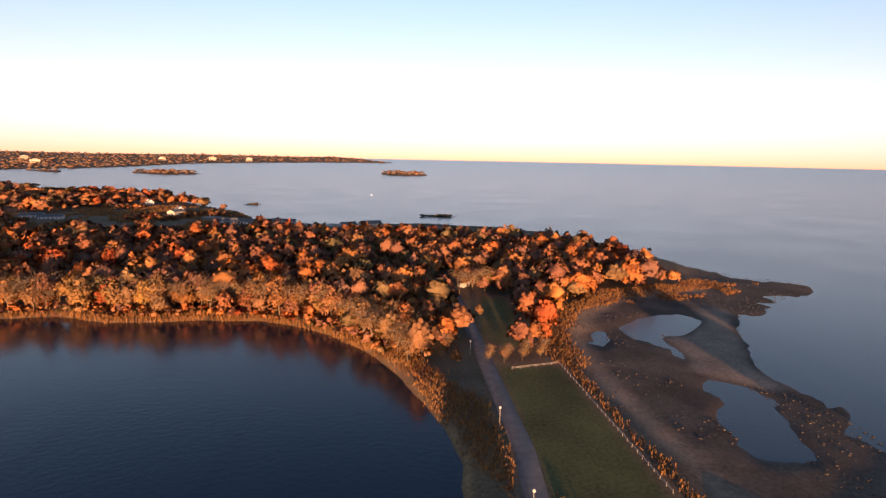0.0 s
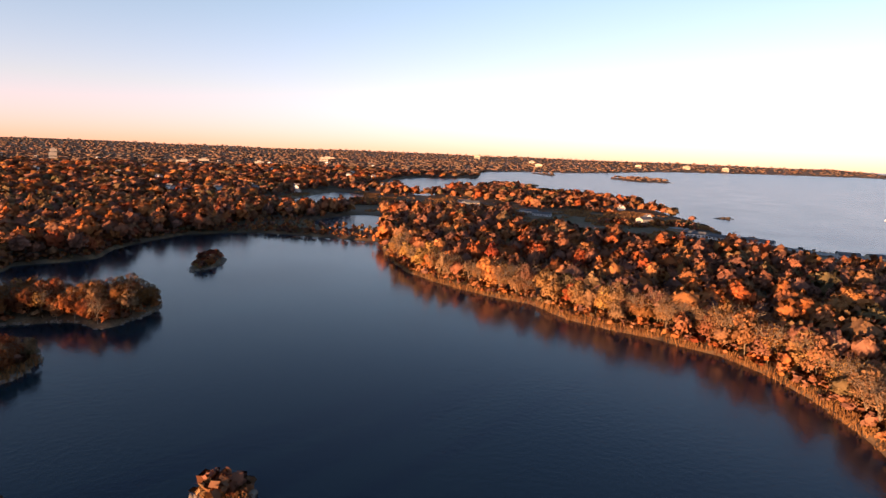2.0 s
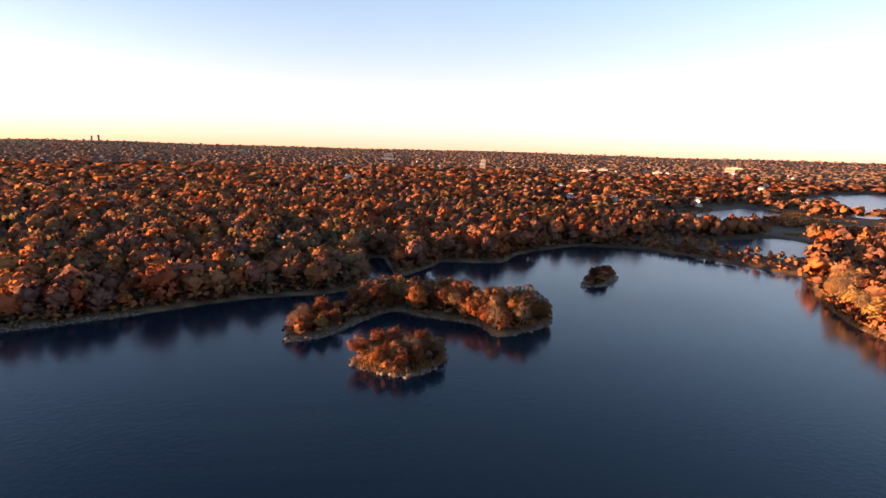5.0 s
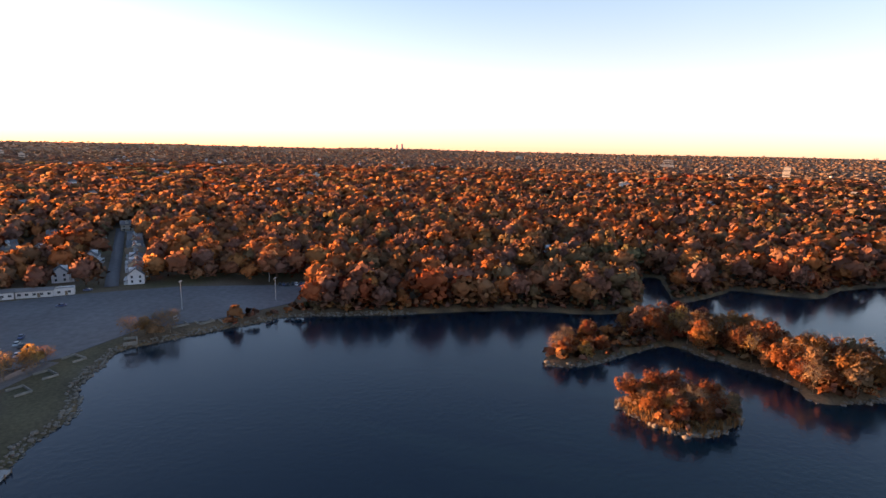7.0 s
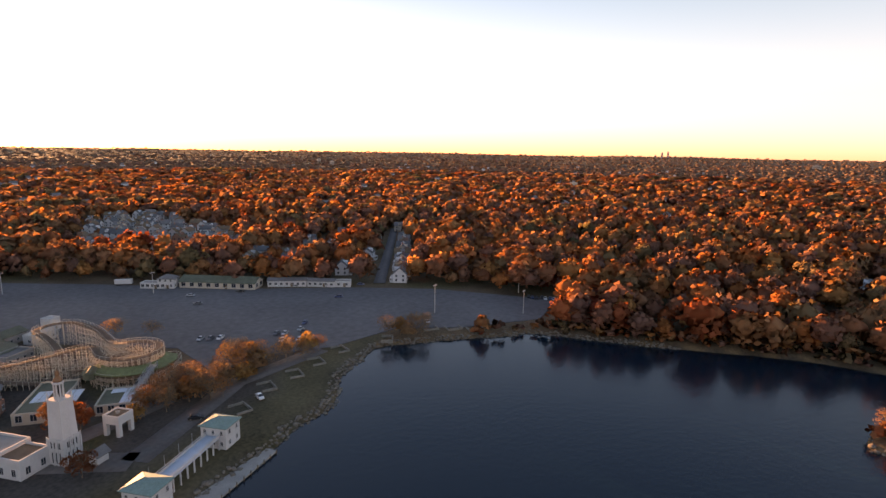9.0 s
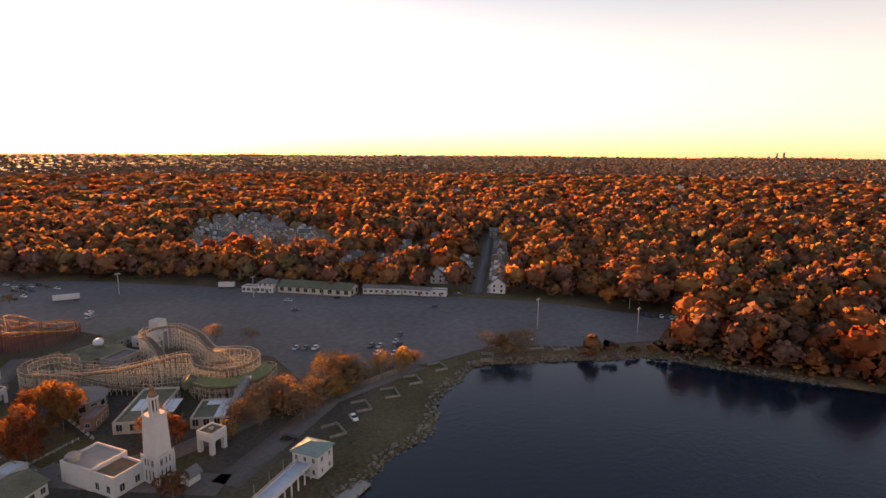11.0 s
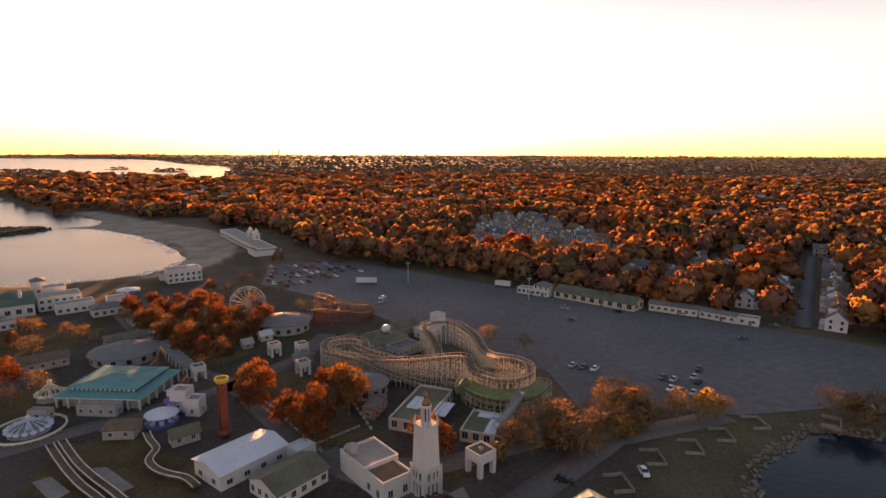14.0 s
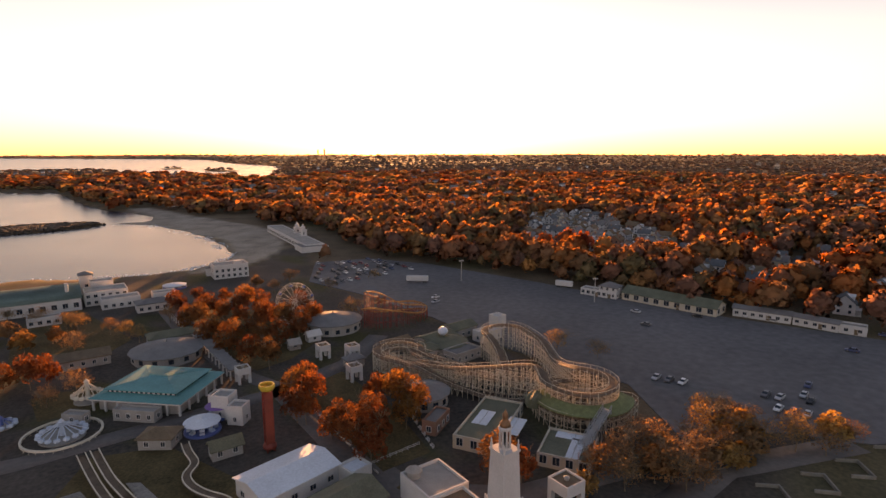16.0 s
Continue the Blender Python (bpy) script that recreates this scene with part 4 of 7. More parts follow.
for p in (FAR_ISLANDS[3], FAR_ISLANDS[4]):
    q = np.array(p)
    x, y = scatter(*q.min(0), *q.max(0), 2.5, 32)
    ok = inside(p, x, y, 0)
    stones("sea_rocks", x[ok], y[ok], 1.5, 3.5, 33, "dark rock ledge awash in the sea", 0.3, M_WEED)
x, y = scatter(-160, 560, 200, 1000, 4.0, 34)
d = from_shore(x, y)
ok = (np.abs(d) < 5) & (waves(x, y, 30, 35) > 0)
stones("coast_rocks", x[ok], y[ok], 1.0, 3.5, 36, "dark rocks along the sea coast", 0.3, M_WEED)

# ---- tools for buildings ----
M_GLASS = mat("window_glass", (0.03, 0.035, 0.045), 0.12, var=0.2, scale=0.3, fine=1, bump=0, spec=0.6)
M_TEAL = mat("teal_metal_roof", (0.03, 0.26, 0.27), 0.75, var=0.2, scale=0.15, fine=2, bump=0.1)
M_TEAL_OLD = mat("aged_copper_roof", (0.16, 0.27, 0.25), 0.7, var=0.25, scale=0.1, fine=2, bump=0.1)
M_GREEN = mat("green_shingles", (0.115, 0.128, 0.09), 0.85, var=0.3, scale=0.3, fine=4, bump=0.3)
M_MOSS = mat("mossy_shingles", (0.17, 0.19, 0.085), 0.85, var=0.35, scale=0.8, fine=5, bump=0.4)
M_OLIVE = mat("olive_roofing", (0.13, 0.13, 0.09), 0.85, var=0.3, scale=0.2, fine=3, bump=0.2)
M_TIMBER = mat("white_painted_timber", (0.60, 0.53, 0.43), 0.8, var=0.2, scale=0.4, fine=5, bump=0.2)
M_DECK = mat("dark_track_timber", (0.16, 0.11, 0.08), 0.85, var=0.3, scale=0.5, fine=5, bump=0.3)
M_RED = mat("red_painted_steel", (0.25, 0.045, 0.03), 0.6, var=0.2, scale=0.4, fine=4, bump=0.1)
M_ORANGE = mat("orange_rail_steel", (0.50, 0.20, 0.06), 0.7, var=0.15, scale=0.4, fine=4, bump=0.05)
M_YELLOW = mat("yellow_paint", (0.60, 0.40, 0.06), 0.5, var=0.15, scale=0.4, fine=4, bump=0.05)
M_BLUE = mat("blue_paint", (0.07, 0.13, 0.33), 0.5, var=0.2, scale=0.4, fine=4, bump=0.05)
M_PALE = mat("pale_blue_paint", (0.42, 0.52, 0.62), 0.5, var=0.15, scale=0.4, fine=4, bump=0.05)
M_ROOFWHITE = mat("white_roof_membrane", (0.58, 0.64, 0.70), 0.8, var=0.14, scale=0.12, fine=2, bump=0.08)
M_BROWN = mat("brown_shingles", (0.17, 0.115, 0.075), 0.85, var=0.3, scale=0.4, fine=4, bump=0.3)
M_STONE = mat("concrete", (0.32, 0.30, 0.28), 0.85, var=0.22, scale=0.3, fine=4, bump=0.3)
M_BENCH = mat("weathered_boards", (0.22, 0.20, 0.17), 0.9, var=0.3, scale=0.5, fine=5, bump=0.3)
M_METAL = mat("galvanised_steel", (0.45, 0.45, 0.45), 0.45, 0.6, var=0.15, scale=0.4, fine=4, bump=0.05)
M_GOLD = mat("gilded_copper", (0.24, 0.12, 0.065), 0.45, 0.5, var=0.25, scale=0.6, fine=4, bump=0.1)
M_DARK = mat("dark_rubber", (0.025, 0.025, 0.025), 0.7, var=0.2, scale=1, fine=6, bump=0.1)
M_PURPLE = mat("violet_canvas", (0.20, 0.10, 0.32), 0.7, var=0.15, scale=0.5, fine=4, bump=0.1)
M_WALLS = [mat("house_white", (0.56, 0.56, 0.57), 0.8, var=0.12, scale=0.3, fine=5, bump=0.2), mat("house_grey", (0.36, 0.38, 0.40), 0.8, var=0.15, scale=0.3, fine=5, bump=0.2),
           mat("house_tan", (0.48, 0.42, 0.34), 0.8, var=0.15, scale=0.3, fine=5, bump=0.2), mat("house_brick", (0.28, 0.14, 0.10), 0.85, var=0.2, scale=0.3, fine=5, bump=0.3)]
M_ROOFS = [M_GREY, mat("roof_slate", (0.10, 0.11, 0.12), 0.8, var=0.25, scale=0.4, fine=4, bump=0.3), M_BROWN]
PANES = {}


def pane(w, h):
    k = (round(w, 1), round(h, 1))
    if k not in PANES:
        s = Shape().box(-w / 2, -0.04, 0, w / 2, 0.05, h)
        PANES[k] = s.mesh("window", M_GLASS)
        f = Shape()
        for a, b in ((-w / 2 - 0.12, -w / 2), (w / 2, w / 2 + 0.12)):
            f.box(a, -0.1, -0.12, b, 0.05, h + 0.12)
        f.box(-w / 2, -0.1, h, w / 2, 0.05, h + 0.12).box(-w / 2, -0.14, -0.12, w / 2, 0.05, 0).box(-0.04, -0.07, 0, 0.04, 0.05, h)
        PANES[k + (1,)] = f.mesh("window_frame", M_WHITE)
    return PANES[k], PANES[k + (1,)]


def windows(ob, w, d, z, ww, wh, gap, sides="fblr", z_step=0, rows=1, frames=True):
    """Rows of windows on the walls of a block centred on its thing, each pane with its frame."""
    for row in range(rows):
        zz = z + row * z_step
        for side in sides:
            span = w if side in "fb" else d
            n = max(1, int((span - 0.8) / gap))
            for i in range(n):
                u = (i + 0.5) * span / n - span / 2
                m = {"f": pose(u, -d / 2 - 0.02, zz), "b": pose(u, d / 2 + 0.02, zz, 0, 0, 180), "l": pose(-w / 2 - 0.02, u, zz, 0, 0, -90), "r": pose(w / 2 + 0.02, u, zz, 0, 0, 90)}[side]
                p = part("window", pane(ww, wh)[0], None, ob)
                p.matrix_basis = m
                if frames:
                    part("window_frame", pane(ww, wh)[1], None, p)


def block(w, d, h, z0=0.0):
    return Shape().box(-w / 2, -d / 2, z0 - 1.0, w / 2, d / 2, h)


def parapet(w, d, z, t=0.35, h=0.7):
    s = Shape()
    s.box(-w / 2, -d / 2, z, w / 2, -d / 2 + t, z + h).box(-w / 2, d / 2 - t, z, w / 2, d / 2, z + h)
    return s.box(-w / 2, -d / 2 + t, z, -w / 2 + t, d / 2 - t, z + h).box(w / 2 - t, -d / 2 + t, z, w / 2, d / 2 - t, z + h)


def gable_walls(w, d, h, rise_, along="x"):
    s = block(w, d, h)
    if along == "x":
        for x in (-w / 2, w / 2 - 0.2):
            s.add([(x, -d / 2, h), (x, d / 2, h), (x, 0, h + rise_), (x + 0.2, -d / 2, h), (x + 0.2, d / 2, h), (x + 0.2, 0, h + rise_)], [(0, 2, 1), (3, 4, 5), (0, 3, 5, 2), (1, 2, 5, 4)])
    return s


def door(ob, x, y, w, h, turn=0, label="", material=None):
    s = Shape().box(-w / 2, -0.06, 0, w / 2, 0.06, h).box(-w / 2 - 0.12, -0.09, 0, -w / 2, 0.05, h + 0.12).box(w / 2, -0.09, 0, w / 2 + 0.12, 0.05, h + 0.12)
    p = part("door", s, material or M_BROWN, ob, label)
    p.matrix_basis = pose(x, y, 0, 0, 0, turn)


def hall(name, label, category, x, y, turn, w, d, h, roof, roof_h, wall_m, roof_m, group="", win=(1.2, 1.2, 3.0), base=2.2, rows=1, sides="fblr"):
    """A block building with a flat, pitched or hipped roof, its windows and a door."""
    ob = thing(name, label, category, group, pose(x, y, base, 0, 0, turn))
    part("wall", gable_walls(w, d, h, roof_h) if roof == "gable" else block(w, d, h), wall_m, ob)
    if roof == "gable":
        part("roof", Shape().gable(-w / 2, -d / 2, w / 2, d / 2, h, roof_h, 0.5, 0.22), roof_m, ob)
    elif roof == "hip":
        part("roof", Shape().hip(-w / 2, -d / 2, w / 2, d / 2, h + 0.25, roof_h), roof_m, ob)
    else:
        part("roof", Shape().box(-w / 2 + 0.3, -d / 2 + 0.3, h, w / 2 - 0.3, d / 2 - 0.3, h + 0.12), roof_m, ob)
        part("parapet", parapet(w, d, h), wall_m, ob)
    if win:
        windows(ob, w, d, 1.0, win[0], win[1], win[2], sides, 3.0, rows)
    door(ob, w * 0.12, -d / 2 - 0.05, 1.1, 2.1)
    return ob

# ---- the white tower ----
def build_tower():
    ob = thing("tower", "tall white stucco tower with a copper lantern top", "tower", "", pose(-254.0, -103.2, 2.2, 0, 0, 14) @ Matrix.Diagonal((0.80, 0.80, 1.07, 1)))
    part("plinth", Shape().box(-3.1, -3.1, -1, 3.1, 3.1, 6.2).box(-3.25, -3.25, 6.2, 3.25, 3.25, 6.5), M_WHITE, ob)
    t = Shape()
    t.add([(x * r, y * r, z) for r, z in ((2.75, 6.5), (2.35, 15.6)) for x, y in ((-1, -1), (1, -1), (1, 1), (-1, 1))], [(0, 1, 5, 4), (1, 2, 6, 5), (2, 3, 7, 6), (3, 0, 4, 7), (4, 5, 6, 7)])
    part("shaft", t, M_WHITE, ob)
    part("cornice", Shape().box(-2.6, -2.6, 15.6, 2.6, 2.6, 16.0).lathe([(1.5, 16.0), (1.5, 16.4)], 8), M_WHITE, ob)
    for x in (-2.2, 2.2):
        for y in (-2.2, 2.2):
            part("pinnacle", Shape().lathe([(0.3, 16.0), (0.3, 16.9), (0.14, 17.1), (0.22, 17.4), (0.02, 17.9)], 8, (x, y)), M_WHITE, ob)
    for i in range(8):
        a = math.pi * (i + 0.5) / 4
        part("column", Shape().lathe([(0.26, 16.4), (0.22, 19.4), (0.32, 19.6)], 8, (1.25 * math.cos(a), 1.25 * math.sin(a))), M_WHITE, ob)
    part("lantern_core", Shape().lathe([(0.8, 16.4), (0.8, 19.6)], 8), M_DARK, ob)
    part("lantern_ring", Shape().lathe([(1.6, 19.6), (1.6, 19.95), (1.35, 20.1)], 16), M_WHITE, ob)
    part("dome", Shape().lathe([(1.35, 20.1), (1.25, 20.6), (0.8, 21.1), (0.55, 21.4), (0.7, 21.8), (0.62, 22.3), (0.25, 22.7), (0.05, 23.2)], 16), M_GOLD, ob, "copper dome", True)
    for turn in (0, 90, 180, 270):
        for u, z, h in [(-1.6, 4.3, 1.5), (-1.0, 4.3, 1.5), (-0.4, 4.3, 1.5), (0.4, 4.3, 1.5), (1.0, 4.3, 1.5), (1.6, 4.3, 1.5), (-1.5, 0.6, 2.6), (0.0, 0.6, 2.6), (1.5, 0.6, 2.6)]:
            p = part("window", pane(0.36, h)[0], None, ob)
            p.matrix_basis = pose(0, 0, 0, 0, 0, turn) @ pose(u, -3.12, z)
        for u in (-3.0, -0.75, 0.75, 3.0):
            b = part("pier", Shape().box(-0.22, -0.3, -1, 0.22, 0.05, 5.8).box(-0.16, -0.22, 5.8, 0.16, 0.05, 6.9), M_WHITE, ob)
            b.matrix_basis = pose(0, 0, 0, 0, 0, turn) @ pose(u, -3.12, 0)


build_tower()


def build_annex():
    ob = thing("annex_building", "white stucco annex with flat terraced roofs beside the tower", "building", "", pose(-246.5, -107.5, 2.2, 0, 0, 14))
    part("wall", block(8, 7.5, 4.6), M_WHITE, ob)
    part("wing", Shape().box(-5.5, -14.5, -1, 4.2, -3.75, 4.9), M_WHITE, ob)
    part("roof", Shape().box(-3.6, -3.4, 4.6, 3.6, 3.4, 4.72), M_BROWN, ob, "brown flat roof")
    part("parapet", parapet(8, 7.5, 4.6), M_WHITE, ob)
    part("upper_roof", Shape().box(-5.2, -14.2, 4.9, 3.9, -4.0, 5.02), M_STONE, ob)
    q = part("upper_parapet", parapet(9.7, 10.75, 4.9), M_WHITE, ob)
    q.matrix_basis = pose(-0.65, -9.12, 0)
    part("turret", Shape().lathe([(1.4, 4.9), (1.4, 6.2), (1.8, 6.3), (1.8, 6.6), (0.9, 7.1)], 8, (2.2, -12.4)), M_STONE, ob)
    windows(ob, 8, 7.5, 1.0, 1.2, 1.8, 2.6, "br")


# the two lower rooms lie towards the lake
build_annex()
hall("ticket_hut", "small white hut with a grey pitched roof", "hut", -257.8, -95.8, 14, 3.4, 3.0, 2.4, "gable", 1.2, M_WHITE, M_GREY, win=None)


def build_gate():
    ob = thing("gate_pavilion", "square white gate pavilion with open arches and corner piers", "pavilion", "gate pavilions")
    for x in (-2.1, 2.1):
        for y in (-2.1, 2.1):
            part("pier", Shape().box(x - 0.55, y - 0.55, -1, x + 0.55, y + 0.55, 3.6), M_WHITE, ob)
    part("attic", Shape().box(-2.65, -2.65, 3.6, 2.65, 2.65, 5.6), M_WHITE, ob)
    part("parapet", parapet(5.3, 5.3, 5.6, 0.3, 0.5), M_WHITE, ob)
    part("roof", Shape().box(-2.3, -2.3, 5.6, 2.3, 2.3, 5.72), M_BROWN, ob, "brown flat roof")
    part("roof_vent", Shape().lathe([(0.5, 5.72), (0.5, 6.2), (0.7, 6.3), (0.1, 6.6)], 8), M_STONE, ob)
    return ob


gate = build_gate()
gate.matrix_world = pose(-269.5, -105.5, 2.2, 0, 0, 14)
SMALLER = Matrix.Diagonal((0.76, 0.76, 0.84, 1))
for x, y, a in ((-237.5, -208, 14), (-247, -204, 14), (-243.5, -185, 14), (-210.5, -196, 14), (-203.5, -178, -29)):
    copy_thing(gate, pose(x, y, 2.2, 0, 0, a) @ SMALLER)

# ---- wooden roller coaster ----
def arc(c, r, a0, a1, z0, z1, n=9, bulge=0.0):
    return [(c[0] + r * math.cos(radians(a0 + (a1 - a0) * i / n)), c[1] + r * math.sin(radians(a0 + (a1 - a0) * i / n)), z0 + (z1 - z0) * i / n + bulge * math.sin(math.pi * i / n)) for i in range(n + 1)]


def spline(pts, gap):
    """A closed smooth way through points, cut at even gaps."""
    p = np.array(pts, float)
    out = []
    for i in range(len(p)):
        a, b, c, d = p[i - 1], p[i], p[(i + 1) % len(p)], p[(i + 2) % len(p)]
        for s in range(12):
            t = s / 12
            out.append(0.5 * (2 * b + (c - a) * t + (2 * a - 5 * b + 4 * c - d) * t * t + (3 * b - a - 3 * c + d) * t ** 3))
    o = np.array(out + out[:1])
    s = np.r_[0, np.cumsum(np.linalg.norm(np.diff(o, axis=0), axis=1))]
    k = np.linspace(0, s[-1], max(8, int(s[-1] / gap)), endpoint=False)
    return np.c_[[np.interp(k, s, o[:, j]) for j in range(3)]].T


def lattice(ob, way, half, base, storey, w, post_m, rail_m, deck_m, braces=True, bent_name="bent", walkway=True):
    """Posts, ledgers and braces under a track, with its ties, walkways and rails."""
    n = len(way)
    nxt, prv = np.roll(way, -1, 0), np.roll(way, 1, 0)
    t = nxt - prv
    t[:, 2] = 0
    t /= np.linalg.norm(t, axis=1)[:, None]
    side = np.c_[-t[:, 1], t[:, 0], np.zeros(n)]
    led, rails, deck = Shape(), Shape(), Shape()
    for i in range(n):
        j = (i + 1) % n
        a, b = way[i] - side[i] * half, way[i] + side[i] * half
        c, d = way[j] - side[j] * half, way[j] + side[j] * half
        s = Shape()
        s.beam((a[0], a[1], base - 0.5), a, w).beam((b[0], b[1], base - 0.5), b, w)
        k = 1
        while base + k * storey < way[i][2] - 0.3:
            z = base + k * storey
            s.beam((a[0], a[1], z), (b[0], b[1], z), w * 0.8)
            if braces:
                s.beam((a[0], a[1], z - storey), (b[0], b[1], z), w * 0.7)
            if z < way[j][2]:
                led.beam((a[0], a[1], z), (c[0], c[1], z), w * 0.7).beam((b[0], b[1], z), (d[0], d[1], z), w * 0.7)
            if braces and i % 2 and z + storey < way[j][2]:
                led.beam((b[0], b[1], z - storey), (d[0], d[1], z), w * 0.7)
            k += 1
        part(bent_name, s, post_m, ob)
        rise_up = np.array((0, 0, 1.0))
        for o, p, q in ((-half, a, c), (half, b, d)):
            if walkway:
                rails.beam(p + rise_up, q + rise_up, w * 0.6).beam(p, p + rise_up, w * 0.5)
            else:
                rails.beam(p, q, w * 1.6)
        if walkway:
            deck.add([a, b, d, c, a - (0, 0, 0.25), b - (0, 0, 0.25), d - (0, 0, 0.25), c - (0, 0, 0.25)], [(0, 3, 2, 1), (4, 5, 6, 7), (0, 1, 5, 4), (1, 2, 6, 5), (2, 3, 7, 6), (3, 0, 4, 7)])
        m0, m1 = way[i] + (0, 0, 0.1), way[j] + (0, 0, 0.1)
        for o in (-0.55, 0.55):
            deck.beam(m0 + side[i] * o, m1 + side[j] * o, 0.16)
    tagged(part("ledger_frame", led, post_m, ob), kind="stuff")
    part("handrail", rails, rail_m, ob)
    part("track", deck, deck_m, ob, "dark track deck")


A, B, C = (-296.8, -139.0), (-259.6, -188), (-298.5, -186)
WAY = [(-288, -149.5, 13.4), (-287, -141, 11.8)] + arc(A, 8.4, 35, 230, 11.4, 12.0, 8)  # the crest and the upper ring
WAY += [(-301, -151, 11.0), (-304, -163, 8.0), (-306.5, -175, 9.8)] + arc(C, 8.0, 175, 375, 10.8, 11.0, 7, 0.4)
WAY += [(-290, -175, 8.6), (-287.5, -164, 5.2), (-286.5, -152, 5.0)]
WAY += arc(A, 12.0, 190, -140, 6.6, 7.0, 12)[1:]  # the covered ring
WAY += [(-298, -154, 6.2), (-285, -165, 4.6), (-272, -177, 7.6)]
WAY += arc(B, 7.6, 150, 395, 8.4, 8.6, 9, 0.5)
WAY += [(-261, -174, 8.0), (-270, -163, 4.6), (-280, -151, 3.9)]
WAY += arc(A, 6.6, 225, -90, 4.2, 4.6, 8)
WAY += [(-287, -156, 4.8), (-276, -168, 6.4), (-267, -178, 7.4)] + arc(B, 5.0, 160, 400, 7.6, 7.8, 6)
WAY += [(-262, -176, 8.0), (-271, -167, 8.8), (-280, -158, 11.2)]
coaster = thing("roller_coaster", "white-painted wooden roller coaster on a dense timber lattice", "roller coaster", "")
lattice(coaster, spline(WAY, 1.9), 1.35, 2.2, 1.9, 0.13, M_TIMBER, M_TIMBER, M_DECK)
roof = Shape()
ring_in, ring_out = arc(A, 9.9, -30, 150, 9.1, 9.2, 28), arc(A, 13.8, -30, 150, 7.6, 7.7, 28)
for i in range(28):
    roof = Shape()
    a, b, c, d = ring_in[i], ring_in[i + 1], ring_out[i + 1], ring_out[i]
    roof.add([a, b, c, d] + [(p[0], p[1], p[2] - 0.25) for p in (a, b, c, d)], [(0, 3, 2, 1), (4, 5, 6, 7), (2, 3, 7, 6), (0, 1, 5, 4), (1, 2, 6, 5), (3, 0, 4, 7)])
    part("roof_panel", roof, M_MOSS, coaster, "green shingled tunnel roof")
part("tunnel_mouth", Shape().lathe([(2.4, 5.5), (2.6, 7.4), (1.9, 8.8), (0.8, 9.4)], 9, (-283.6, -142)).beam((-284, -141.5, 9.2), (-280.5, -138.5, 8.4), 1.2, 6), M_GREEN, coaster, "green sculpted tunnel mouth")

small = thing("steel_coaster", "small red steel coaster with orange rails", "roller coaster", "", pose(-274, -241, -0.5, 0, 0, 12) @ Matrix.Diagonal((1.22, 1.22, 1.15, 1)))
L = [(-11, -5, 4), (-12, 0, 5), (-9, 4, 8), (0, 5, 10), (8, 5, 15), (11, 1, 15.5), (9, -3, 13), (0, -3.5, 9), (-9, -2, 8), (-11, 2, 6.5), (-6, 6, 6), (4, 6.5, 8.5), (11, 4, 10), (11.5, -3, 8), (5, -6.5, 5), (-5, -7, 3.8)]
lattice(small, spline(L, 2.4), 0.55, 2.2, 2.4, 0.10, M_RED, M_ORANGE, M_ORANGE, False, "post", False)

# ---- other rides ----
def build_wheel():
    ob = thing("ferris_wheel", "pale lattice ferris wheel with bare cabins", "ferris wheel", "", pose(-234, -257, 2.2, 0, 0, 8))
    zc, r = 8.6, 7.9
    for y in (-0.9, 0.9):
        rim = Shape()
        for rr, w in ((r, 0.16), (r * 0.86, 0.1)):
            for i in range(36):
                a, b = 2 * math.pi * i / 36, 2 * math.pi * (i + 1) / 36
                rim.beam((rr * math.cos(a), y, zc + rr * math.sin(a)), (rr * math.cos(b), y, zc + rr * math.sin(b)), w)
        part("rim", rim, M_TIMBER, ob)
    for i in range(18):
        a = 2 * math.pi * i / 18
        c, s = math.cos(a), math.sin(a)
        sp = Shape()
        for y in (-0.9, 0.9):
            sp.beam((0, y, zc), (r * c, y, zc + r * s), 0.1)
        sp.beam((r * c, -0.9, zc + r * s), (r * c, 0.9, zc + r * s), 0.1)
        part("spoke", sp, M_TIMBER, ob)
        if i % 2 == 0:
            part("seat", Shape().box(r * c - 0.5, -0.7, zc + r * s - 1.3, r * c + 0.5, 0.7, zc + r * s - 0.7).box(r * c - 0.5, 0.6, zc + r * s - 0.7, r * c + 0.5, 0.7, zc + r * s - 0.1), M_BLUE, ob)
    part("hub", Shape().beam((0, -1.4, zc), (0, 1.4, zc), 0.5, 10), M_RED, ob)
    for y in (-1.4, 1.4):
        for x in (-4.5, 4.5):
            part("leg", Shape().beam((x, y * 1.6, -0.5), (0, y, zc), 0.28), M_TIMBER, ob)
    part("deck", Shape().box(-6, -3.2, -0.5, 6, 3.2, 0.5), M_STONE, ob)


build_wheel()


